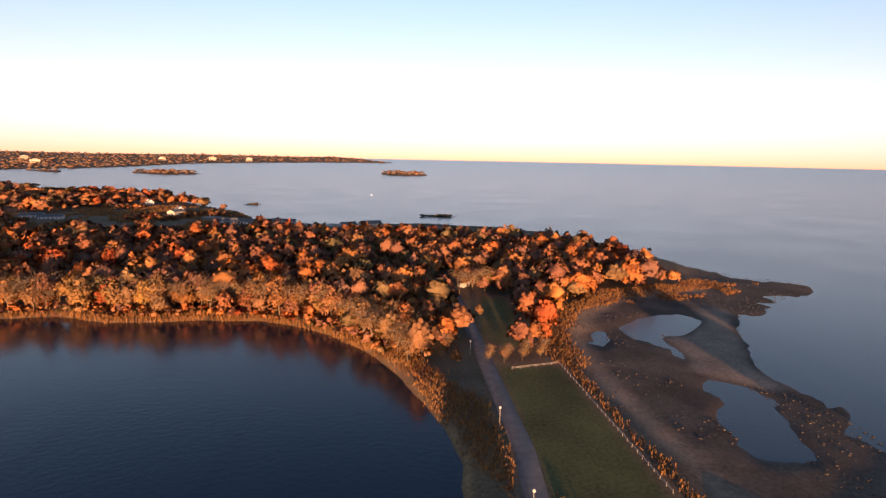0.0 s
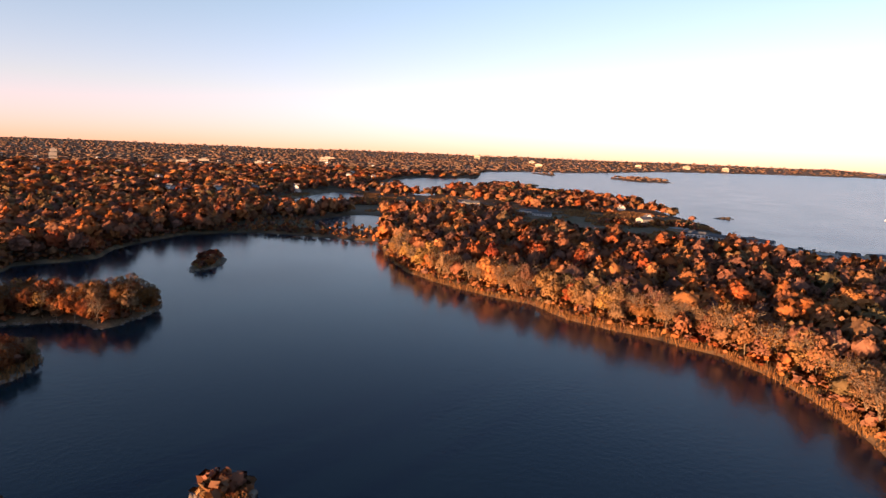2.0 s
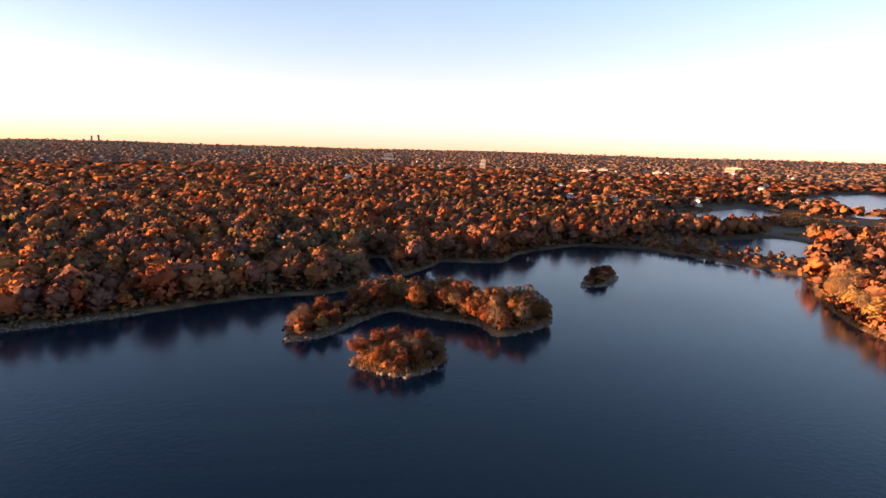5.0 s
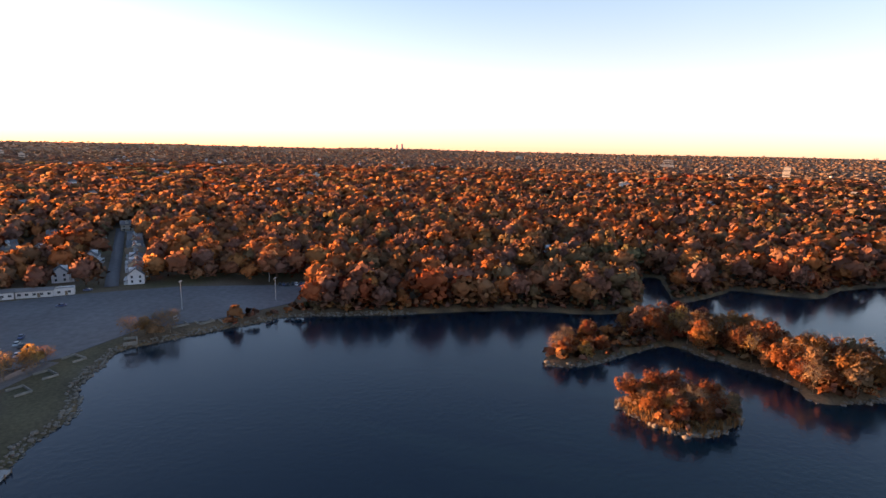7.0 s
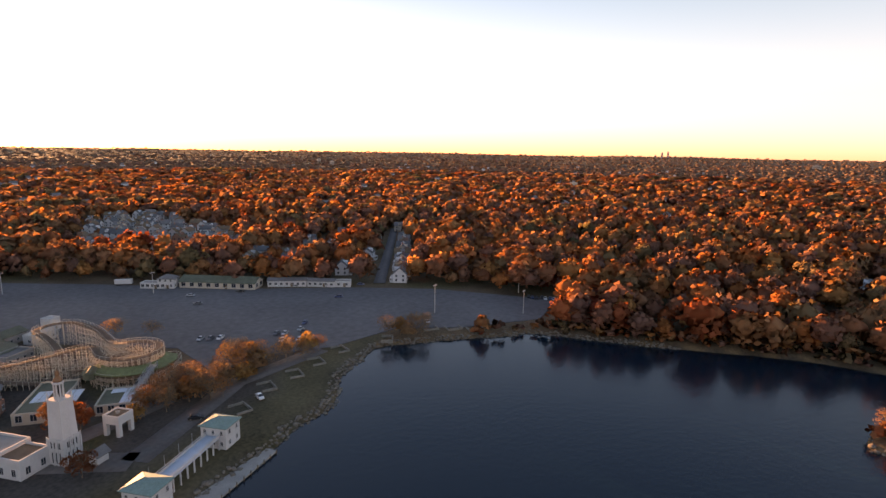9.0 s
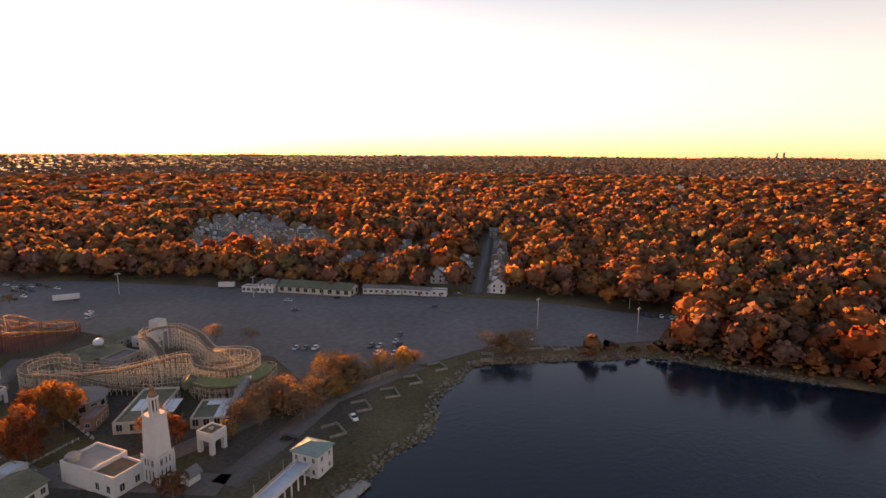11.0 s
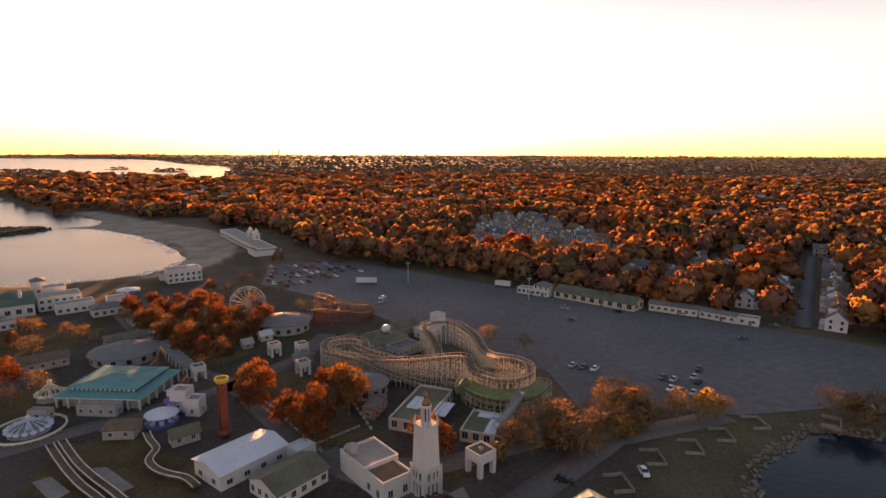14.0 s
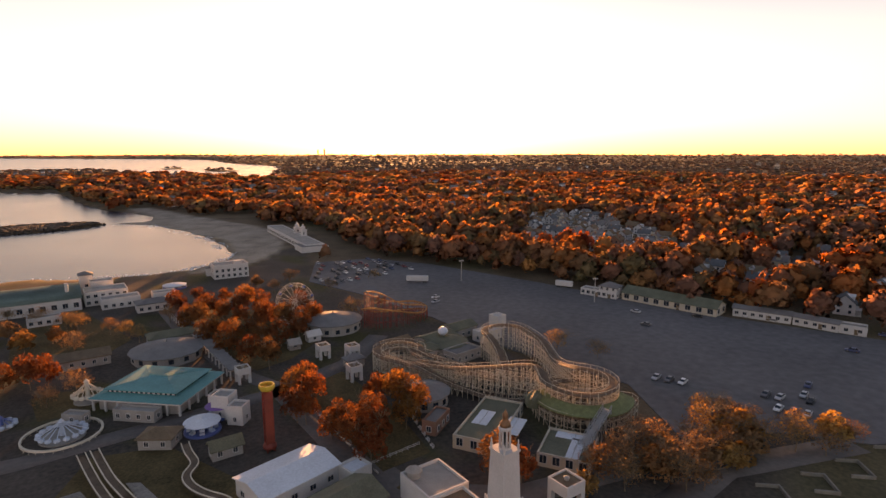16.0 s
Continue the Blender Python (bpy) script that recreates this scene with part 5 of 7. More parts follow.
def build_drop():
    ob = thing("drop_tower", "slim red lattice drop tower with a yellow crown", "tower ride", "", pose(-215, -150, 2.2, 0, 0, 14))
    for x in (-0.9, 0.9):
        for y in (-0.9, 0.9):
            part("mast", Shape().beam((x, y, -0.5), (x, y, 16), 0.22), M_RED, ob)
    for k in range(13):
        z = 0.4 + k * 1.2
        s = Shape()
        for a, b in (((-0.9, -0.9), (0.9, -0.9)), ((0.9, -0.9), (0.9, 0.9)), ((0.9, 0.9), (-0.9, 0.9)), ((-0.9, 0.9), (-0.9, -0.9))):
            s.beam((*a, z), (*b, z), 0.13).beam((*a, z), (*b, z + 1.2), 0.11)
        part("bracing", s, M_RED, ob)
    part("cladding", Shape().box(-0.8, -0.96, 1, 0.8, -0.9, 15).box(-0.8, 0.9, 1, 0.8, 0.96, 15), M_RED, ob)
    part("crown", Shape().lathe([(1.5, 15.6), (1.9, 16.2), (1.9, 17.0), (1.6, 17.0), (1.6, 16.4)], 8, start=math.pi / 8, caps=False), M_YELLOW, ob, "yellow crown")
    part("seat_ring", Shape().lathe([(1.2, 1.0), (1.7, 1.0), (1.7, 1.5), (1.2, 2.2)], 8), M_RED, ob)


build_drop()


def build_disc(x, y, r, h, top, label, posts=8):
    ob = thing("spinning_ride", label, "fairground ride", "", pose(x, y, 2.2))
    part("platform", Shape().lathe([(r, -0.5), (r, 0.5), (r * 0.95, 0.6)], 28), M_BLUE, ob)
    part("canopy", Shape().lathe([(r * 0.95, h), (r, h + 0.1), (r * 0.5, h + 0.45), (0.3, h + 0.8), (0.05, h + 1.4)], 28), top, ob)
    part("centre_post", Shape().lathe([(0.5, 0.6), (0.5, h)], 10), M_METAL, ob)
    for i in range(posts):
        a = 2 * math.pi * i / posts
        part("car", Shape().box(-0.6, -0.5, 0.6, 0.6, 0.5, 1.1).box(-0.6, 0.35, 1.1, 0.6, 0.5, 1.7), M_PALE, ob).matrix_basis = pose(r * 0.72 * math.cos(a), r * 0.72 * math.sin(a), 0, 0, 0, math.degrees(a) + 90)


build_disc(-199.5, -166.5, 4.6, 2.6, M_ROOFWHITE, "round ride with a white disc canopy over blue cars")
build_disc(-203.5, -174.0, 3.6, 3.0, M_PURPLE, "violet round ride with white cars")


def build_star(x, y, r, ring, arms, m, label, fence=True):
    ob = thing("arm_ride", label, "fairground ride", "", pose(x, y, 2.2))
    part("base", Shape().lathe([(r * 0.8, -0.5), (r * 0.8, 0.35), (r * 0.3, 0.6)], 24), M_STONE, ob)
    part("mast", Shape().lathe([(0.7, 0.6), (0.5, ring * 0.7), (0.8, ring), (0.1, ring + 0.8)], 12), m, ob)
    for i in range(arms):
        a = 2 * math.pi * i / arms
        c, s = math.cos(a), math.sin(a)
        arm = part("arm", Shape().beam((0.4 * c, 0.4 * s, ring * 0.9), (r * 0.75 * c, r * 0.75 * s, ring * 0.42), 0.18), m, ob)
        part("gondola", Shape().lathe([(0.2, ring * 0.42 - 0.9), (0.8, ring * 0.42 - 0.5), (0.7, ring * 0.42), (0.1, ring * 0.42 + 0.2)], 8, (r * 0.78 * c, r * 0.78 * s)), M_PALE if m is M_BLUE else m, arm)
    for i in range(28 if fence else 0):
        a, b = 2 * math.pi * i / 28, 2 * math.pi * (i + 1) / 28
        part("fence_panel", Shape().beam((1.35 * r * math.cos(a), 1.35 * r * math.sin(a), 0.9), (1.35 * r * math.cos(b), 1.35 * r * math.sin(b), 0.9), 0.5).beam((1.35 * r * math.cos(a), 1.35 * r * math.sin(a), -0.4), (1.35 * r * math.cos(a), 1.35 * r * math.sin(a), 1.2), 0.09), M_TIMBER, ob)


build_star(-166.5, -176, 6.5, 4.2, 16, M_PALE, "pale blue spinning ride inside a round white fence")
build_star(-168, -198, 4.6, 6.0, 14, M_TIMBER, "bare umbrella-shaped swing ride with tan arms", False)
build_star(-150, -188, 4.0, 2.5, 10, M_BLUE, "small blue spinning ride with white seats", False)


def build_flume():
    ob = thing("log_flume", "winding white channel of a water ride", "water ride")
    for pts in ([(-196, -156, 4.6), (-197, -151, 4.4), (-199, -146.5, 4.0), (-196.5, -142.5, 3.8), (-198, -138, 3.6), (-201, -134, 3.5), (-205, -131, 3.4), (-207, -126, 3.3)],
                [(-177, -158, 5.6), (-179, -153, 5.0), (-182, -146, 4.2), (-186, -139, 3.4), (-190, -132, 3.3), (-193, -126, 3.2)],
                [(-174.5, -157, 5.6), (-176.5, -152, 5.0), (-179.5, -145, 4.2), (-183, -138, 3.4), (-187, -131, 3.3), (-190, -125, 3.2)]):
        p = np.array(pts)
        k = np.linspace(0, len(p) - 1, 40)
        q = np.c_[[np.interp(k, np.arange(len(p)), p[:, j]) for j in range(3)]].T
        for _ in range(6):
            q[1:-1] = (q[:-2] + q[1:-1] * 2 + q[2:]) / 4
        t = np.gradient(q, axis=0)
        s = np.c_[-t[:, 1], t[:, 0]] / np.hypot(t[:, 0], t[:, 1])[:, None]
        ch, bed, legs = Shape(), Shape(), Shape()
        for i in range(len(q) - 1):
            for o, z in ((-0.85, 0.45), (0.85, 0.45)):
                ch.beam((*(q[i, :2] + s[i] * o), q[i, 2] + z), (*(q[i + 1, :2] + s[i + 1] * o), q[i + 1, 2] + z), 0.22)
            bed.add([(*(q[i, :2] - s[i]), q[i, 2]), (*(q[i, :2] + s[i]), q[i, 2]), (*(q[i + 1, :2] + s[i + 1]), q[i + 1, 2]), (*(q[i + 1, :2] - s[i + 1]), q[i + 1, 2])], [(0, 1, 2, 3), (3, 2, 1, 0)])
            if i % 4 == 0:
                legs.beam((*q[i, :2], 1.8), (*q[i, :2], q[i, 2]), 0.16)
        part("channel", ch, M_TIMBER, ob, "white channel rims")
        part("channel_bed", bed, M_DECK, ob, "dark wet channel bed")
        part("supports", legs, M_BROWN, ob)


build_flume()

# ---- park buildings ----
hall("exhibition_hall", "long white hall with a pale sheet roof", "hall", -217.5, -132.5, 26, 18.0, 11.5, 4.0, "gable", 1.3, M_WHITE, M_ROOFWHITE, win=(1.4, 1.2, 4.0))
hall("workshop_hall", "white-walled hall with an olive pitched roof", "hall", -226.5, -119, 26, 14.0, 10.5, 3.4, "gable", 2.0, M_WHITE, M_OLIVE, win=(1.2, 1.4, 2.4))
hall("lean_to", "low white store with a flat pale roof", "shed", -231.5, -130.5, 26, 5.5, 5.0, 3.0, "flat", 0, M_WHITE, M_ROOFWHITE, win=None)
hall("arcade_hall", "long flat-roofed arcade with a brick and white front", "arcade", -269, -139.5, 45, 24, 11, 2.9, "flat", 0, M_WALLS[2], M_OLIVE, win=(1.6, 2.0, 2.6))
hall("arcade_wing", "flat-roofed arcade wing with white roof sheets", "arcade", -280.5, -121, 45, 13, 12, 2.7, "flat", 0, M_WALLS[2], M_OLIVE, win=(1.6, 2.0, 2.6))
hall("brick_kiosk", "low red brick kiosk beside the arcade", "kiosk", -256.5, -146, 45, 9, 4.0, 3.2, "flat", 0, M_WALLS[3], M_GREY, win=(1.2, 1.4, 2.2))
for x, y, a, w, d in ((-268, -141, 45, 8, 4), (-273, -134, 45, 9, 4.5), (-281, -119, 45, 10, 3.0), (-284.5, -124, 45, 3.5, 9)):
    ob = thing("roof_sheet", "white membrane sheet laid on a flat roof", "roof covering", "roof sheets", pose(x, y, 5.26 if x > -275 else 5.06, 0, 0, a))
    part("membrane", Shape().box(-w / 2, -d / 2, -0.02, w / 2, d / 2, 0.12), M_ROOFWHITE, ob)
    part("seam", Shape().box(-w / 2, -0.06, 0.12, w / 2, 0.06, 0.17), M_STONE, ob)


def round_hall(x, y, r, h, roof_h, sides, roof_m, label):
    ob = thing("round_pavilion", label, "pavilion", "round pavilions", pose(x, y, 2.2, 0, 0, 10))
    part("wall", Shape().lathe([(r, -1), (r, h)], sides, caps=False), M_STONE, ob)
    part("roof", Shape().lathe([(r * 1.08, h - 0.15), (r * 1.08, h + 0.1), (r * 0.45, h + roof_h * 0.7), (0.25, h + roof_h), (0.25, h + roof_h + 0.6)], sides), roof_m, ob)
    for i in range(sides):
        a = 2 * math.pi * (i + 0.5) / sides
        p = part("window", pane(1.6, 1.6)[0], None, ob)
        p.matrix_basis = pose((r * math.cos(math.pi / sides) + 0.03) * math.cos(a), (r * math.cos(math.pi / sides) + 0.03) * math.sin(a), 0.9, 0, 0, math.degrees(a) + 90)


round_hall(-186.5, -229, 11.5, 3.2, 2.6, 14, M_GREY, "round pavilion with a low grey shingle roof")
round_hall(-258.5, -162, 7.5, 3.4, 2.2, 14, M_GREY, "round pavilion with a low grey shingle roof")
round_hall(-247, -240, 11, 4.2, 2.6, 16, M_GREY, "round pavilion with a grey roof and pale wall")
for x, y, a, w, d, h, m, n in ((-187, -246, 14, 17, 9, 3.4, M_OLIVE, "hip"), (-279, -205, 20, 14, 9, 3.6, M_OLIVE, "gable"), (-292, -214, 20, 12, 8, 3.8, M_OLIVE, "gable"), (-300, -205, 20, 10, 6, 3.4, M_WHITE, "flat"),
                               (-283, -190, 20, 12, 7, 3.0, M_GREY, "flat"), (-272, -196, 20, 9, 7, 3.2, M_OLIVE, "hip"), (-310, -216, 20, 5, 5, 5.2, M_WHITE, "flat"), (-264, -207, 20, 10, 6, 3.0, M_BROWN, "gable"),
                               (-190, -163, -20, 8, 6, 2.8, M_BROWN, "hip"), (-160, -232, 14, 16, 9, 3.2, M_BROWN, "gable"), (-205, -152, 14, 7, 4, 2.8, M_OLIVE, "gable"), (-246, -197, 14, 6, 4, 2.6, M_GREY, "hip"),
                               (-229, -221, 14, 4, 3, 2.4, M_STONE, "gable"), (-183, -180, -29, 12, 3.5, 2.6, M_STONE, "flat"), (-168, -183.5, -29, 6, 3, 2.4, M_STONE, "flat"), (-146, -170, 14, 5, 4, 2.6, M_GREY, "gable"), (-237, -228, 14, 5, 3.5, 2.6, M_WHITE, "gable")):
    hall("park_building", "low park building with pale walls and a worn roof", "building", x, y, a, w, d, h, n, 1.5, M_STONE if m is not M_WHITE else M_WHITE, m, "low park buildings", win=(1.0, 1.2, 2.8))


def build_pavilion():
    ob = thing("teal_pavilion", "open white pavilion under a broad stepped teal metal roof", "pavilion", "", pose(-187.5, -193.5, 2.2, 0, 0, -29))
    w, d = 26, 22
    for x in np.linspace(-w / 2, w / 2, 8):
        for y in (-d / 2, d / 2):
            part("post", Shape().box(x - 0.25, y - 0.25, -1, x + 0.25, y + 0.25, 3.2), M_WHITE, ob)
    for y in np.linspace(-d / 2, d / 2, 6)[1:-1]:
        for x in (-w / 2, w / 2):
            part("post", Shape().box(x - 0.25, y - 0.25, -1, x + 0.25, y + 0.25, 3.2), M_WHITE, ob)
    part("wall", Shape().box(-w / 2 + 1, -d / 2 + 1, -1, w / 2 - 1, d / 2 - 1, 3.0), M_STONE, ob)
    part("fascia", Shape().box(-w / 2 - 0.6, -d / 2 - 0.6, 3.2, w / 2 + 0.6, d / 2 + 0.6, 3.75), M_WHITE, ob)
    lower = Shape()
    a, b, z0, z1 = (w / 2 + 0.9, d / 2 + 0.9), (w / 2 - 2.6, d / 2 - 2.6), 3.75, 4.7
    c = [(-1, -1), (1, -1), (1, 1), (-1, 1)]
    lower.add([(x * a[0], y * a[1], z0) for x, y in c] + [(x * b[0], y * b[1], z1) for x, y in c], [(0, 1, 5, 4), (1, 2, 6, 5), (2, 3, 7, 6), (3, 0, 4, 7), (3, 2, 1, 0)])
    part("lower_roof", lower, M_TEAL, ob)
    part("clerestory", Shape().box(-w / 2 + 2.7, -d / 2 + 2.7, 4.6, w / 2 - 2.7, d / 2 - 2.7, 5.5), M_GLASS, ob)
    for i in range(14):
        x = -w / 2 + 3.4 + i * (w - 6.8) / 13
        part("mullion", Shape().box(x - 0.35, -d / 2 + 2.62, 4.6, x + 0.35, -d / 2 + 2.7, 5.5).box(x - 0.35, d / 2 - 2.7, 4.6, x + 0.35, d / 2 - 2.62, 5.5), M_WHITE, ob)
    part("upper_roof", Shape().hip(-w / 2 + 2.4, -d / 2 + 2.4, w / 2 - 2.4, d / 2 - 2.4, 5.7, 1.0), M_TEAL, ob)
    part("ridge_cap", Shape().box(-3, -0.25, 6.6, 3, 0.25, 6.85), M_TEAL, ob)
    for i in range(18):
        x = -w / 2 + 3 + i * (w - 6) / 17
        part("roof_rib", Shape().beam((x, -d / 2 + 2.2, 5.78), (x * 0.45, -0.4, 6.74), 0.06), M_TEAL, ob)


build_pavilion()
hall("gate_house", "white stucco block with a flat roof and red door", "building", -205, -173.5, -29, 5, 5, 6.0, "flat", 0, M_WHITE, M_STONE, win=(0.8, 1.2, 2.2), rows=1)
hall("gate_house", "white stucco block with a flat roof and small windows", "building", -208.5, -168.5, -29, 4.4, 4.4, 4.6, "flat", 0, M_WHITE, M_STONE, win=(0.8, 1.2, 2.2), rows=1)


def build_colonnade():
    a, b = Vector((-208.5, -199, 2.2)), Vector((-183.5, -288, 2.2))
    n = 22
    turn = math.degrees(math.atan2(b.y - a.y, b.x - a.x))
    ob = thing("colonnade", "long covered walkway with white posts and a grey roof", "walkway", "", pose(*a, 0, 0, turn))
    length = (b - a).length
    for i in range(n + 1):
        for y in (-1.7, 1.7):
            part("column", Shape().lathe([(0.28, -1), (0.24, 3.1)], 6, (i * length / n, y)), M_WHITE, ob)
        part("beam", Shape().box(i * length / n - 0.15, -2.5, 3.1, i * length / n + 0.15, 2.5, 3.4), M_WHITE, ob)
    part("roof", Shape().box(-0.5, -2.1, 3.4, length + 0.5, 2.1, 3.6), M_GREY, ob)


build_colonnade()


def build_ice_hall():
    ob = thing("ice_hall", "large white hall under an aged teal barrel roof", "hall", "", pose(-119, -318, 2.2, 0, 0, 14))
    w, d, h = 46, 26, 5.5
    part("wall", block(w, d, h), M_WHITE, ob)
    n = 14
    s = Shape()
    for i in range(n):
        a, b = math.pi * i / n, math.pi * (i + 1) / n
        p = [(-w / 2 - 0.4, -math.cos(k) * (d / 2 + 0.4), h + math.sin(k) * 4.2) for k in (a, b)]
        s.add(p + [(w / 2 + 0.4, y, z) for _, y, z in p], [(0, 2, 3, 1), (1, 3, 2, 0)])
    s.add([(-w / 2 - 0.4, -math.cos(math.pi * i / n) * (d / 2 + 0.4), h + math.sin(math.pi * i / n) * 4.2) for i in range(n + 1)], [tuple(range(n + 1))])
    s.add([(w / 2 + 0.4, -math.cos(math.pi * i / n) * (d / 2 + 0.4), h + math.sin(math.pi * i / n) * 4.2) for i in range(n + 1)], [tuple(range(n + 1))[::-1]])
    part("roof", s, M_TEAL_OLD, ob)
    windows(ob, w, d, 1.5, 2.0, 2.2, 4.0, "fb")
    part("chimney", Shape().lathe([(0.8, 5), (0.7, 12), (0.85, 12.2)], 10, (-18, 9)), M_WHITE, ob)


build_ice_hall()
for x, y, w, d, h, n in ((-152, -324, 18, 14, 6, "flat"), (-160, -312, 16, 9, 4.2, "flat"), (-148, -338, 10, 8, 7.5, "flat"), (-140, -345, 6, 6, 10, "hip"), (-176, -300, 16, 9, 3.6, "hip"), (-178, -316, 10, 7, 4, "flat"), (-135, -290, 12, 6, 3.2, "flat")):
    hall("casino_wing", "white casino wing with rows of windows", "building", x, y, 14, w, d, h, n, 1.6, M_WHITE, M_STONE if n == "flat" else M_GREY, "casino wings", win=(1.4, 1.4, 2.8), rows=1 if h < 5.5 else 2)
build_disc(-181, -342, 6.0, 1.6, M_ROOFWHITE, "round white kiddie ride platform near the beach")


def build_villa():
    ob = hall("beach_house", "two-storey white stucco house with a flat roof", "building", -209, -362, 10, 19, 12, 7.4, "flat", 0, M_WHITE, M_STONE, win=(1.4, 1.6, 2.6), rows=2)
    part("bay", Shape().box(6, -11, -1, 11.5, -6, 4.6), M_WHITE, ob)
    part("bay_roof", Shape().hip(6, -11, 11.5, -6, 4.85, 1.2), M_GREY, ob)
    part("stair_tower", Shape().box(-6, 1, 7.4, -2, 5, 9.6), M_WHITE, ob)


build_villa()


def build_bathhouse():
    ob = thing("bathhouse", "long white bathing pavilion with twin domed towers", "building", "", pose(-263, -470, 2.2, 0, 0, 8))
    part("wall", Shape().box(-7, -85, -1, 7, 40, 4.6), M_WHITE, ob)
    part("roof", Shape().box(-6.6, -84.6, 4.6, 6.6, 39.6, 4.75), M_STONE, ob)
    part("parapet", parapet(14, 125, 4.6), M_WHITE, ob).matrix_basis = pose(0, -22.5, 0)
    part("front_wing", Shape().box(-9, 26, -1, 11, 45, 4.2), M_WHITE, ob)
    part("front_roof", Shape().box(-8.6, 26.4, 4.2, 10.6, 44.6, 4.35), M_GREY, ob)
    for y in (-26, -8):
        t = part("tower", Shape().box(-2.4 - 5, y - 2.4, -1, 2.4 - 5, y + 2.4, 9.5).box(-7.8, y - 2.8, 9.5, -2.2, y + 2.8, 9.9), M_WHITE, ob)
        part("cupola", Shape().lathe([(1.9, 9.9), (1.9, 11.6), (1.5, 12.4), (0.7, 13.0), (0.15, 14.4)], 10, (-5, y)), M_WHITE, t)
        for a in range(4):
            p = part("window", pane(0.8, 2.0)[0], None, t)
            p.matrix_basis = pose(-5, y, 0) @ pose(0, 0, 0, 0, 0, 90 * a) @ pose(0, -2.42, 6.0)
    for i in range(24):
        p = part("window", pane(2.2, 2.2)[0], None, ob)
        p.matrix_basis = pose(7.03, -82 + i * 4.5, 1.0, 0, 0, 90)
        if i < 16:
            q = part("window", pane(2.2, 2.2)[0], None, ob)
            q.matrix_basis = pose(-7.03, -82 + i * 3.4, 1.0, 0, 0, -90)


build_bathhouse()

# ---- buildings beside the parking lot ----
hall("lot_house", "two-storey white house with a grey hipped roof", "house", -385.5, -240.5, 119, 9, 7.5, 5.4, "hip", 2.0, M_WHITE, M_GREY, win=(1.0, 1.3, 2.4), rows=2, base=2.4)
hall("lot_annex", "low white annex with garage doors", "building", -381, -246, 119, 14, 6, 2.8, "flat", 0, M_WHITE, M_STONE, win=(1.6, 1.6, 2.6), base=2.4)
hall("garage_hall", "long garage hall with a green-grey pitched roof", "garage", -402, -216.5, 114, 44, 12, 3.6, "gable", 2.6, M_WALLS[2], M_GREEN, win=(2.4, 2.2, 4.4), base=2.4)
hall("white_shed", "long low white shed with a grey roof", "shed", -424, -186.5, 123, 22, 7, 3.4, "gable", 1.1, M_WHITE, M_GREY, win=(1.4, 1.2, 3.0), base=2.4)
hall("white_shed", "long low white shed with a grey roof", "shed", -434, -169, 113, 16, 7, 3.2, "gable", 1.0, M_WHITE, M_GREY, win=(1.4, 1.2, 3.0), base=2.4)
hall("white_shed", "small white shed with a lean roof", "shed", -439.5, -158, 120, 9, 6, 2.8, "flat", 0, M_WHITE, M_STONE, win=(1.4, 1.2, 3.0), base=2.4)
for x, y, a, l in ((-306, -306, -25, 12), (-375, -265.5, 130, 9)):
    ob = thing("trailer", "long white box trailer on wheels", "trailer", "trailers", pose(x, y, 2.45, 0, 0, a))
    part("box", Shape().box(-l / 2, -1.25, 1.0, l / 2, 1.25, 3.6), M_WHITE, ob)
    part("frame", Shape().box(-l / 2, -0.6, 0.8, l / 2, 0.6, 1.0).box(l / 2 - 2.2, -0.7, 0, l / 2 - 2.0, 0.7, 0.8), M_DARK, ob)
    for wx in (-l / 2 + 1.2, -l / 2 + 2.4):
        for wy in (-1.0, 1.0):
            part("wheel", Shape().beam((wx, wy - 0.15, 0.5), (wx, wy + 0.15, 0.5), 0.68, 12), M_DARK, ob)

# ---- lakeside pier ----
for x, y, a in ((-279.5, -76.3, 15), (-251.5, -67, 15)):
    ob = hall("pier_house", "white pier house with a teal hipped roof", "pavilion", x, y, a, 6.5, 7.5, 6.0, "hip", 1.6, M_WHITE, M_TEAL_OLD, "pier houses", win=(0.7, 1.2, 2.2), rows=2)


def build_bridge():
    a, b = Vector((-276.3, -75.6, 2.2)), Vector((-254.8, -68.8, 2.2))
    turn, length = math.degrees(math.atan2(b.y - a.y, b.x - a.x)), (b - a).length
    ob = thing("footbridge", "raised white footbridge with rails and flagpoles", "bridge", "", pose(*a, 0, 0, turn))
    part("deck", Shape().box(0, -2.0, 3.2, length, 2.0, 3.5), M_PALE, ob)
    for y in (-2.0, 2.0):
        part("rail", Shape().beam((0, y, 4.5), (length, y, 4.5), 0.12).box(0, y - 0.05, 3.5, length, y + 0.05, 4.1), M_WHITE, ob)
    for i in range(9):
        x = 0.5 + i * (length - 1) / 8
        for y in (-2.0, 2.0):
            part("column", Shape().box(x - 0.16, y - 0.16, -1.5, x + 0.16, y + 0.16, 3.2), M_WHITE, ob)
            if i % 2 == 0 and y < 0:
                part("flagpole", Shape().beam((x, y, 3.5), (x, y, 7.2), 0.07, 6), M_METAL, ob)


build_bridge()
flat_piece("dock", [(-284.5, -69), (-285.5, -62), (-261, -58), (-259.5, -63.5)], 0.75, M_STONE, "low pale timber dock at the lake edge", "dock", 0.5, "")
dock = bpy.data.objects["dock"]
for i in range(10):
    f = i / 9
    part("pile", Shape().beam((-285.2 + 24 * f, -61.8 + 3.9 * f, -2), (-285.2 + 24 * f, -61.8 + 3.9 * f, 1.3), 0.2, 8), M_BROWN, dock)

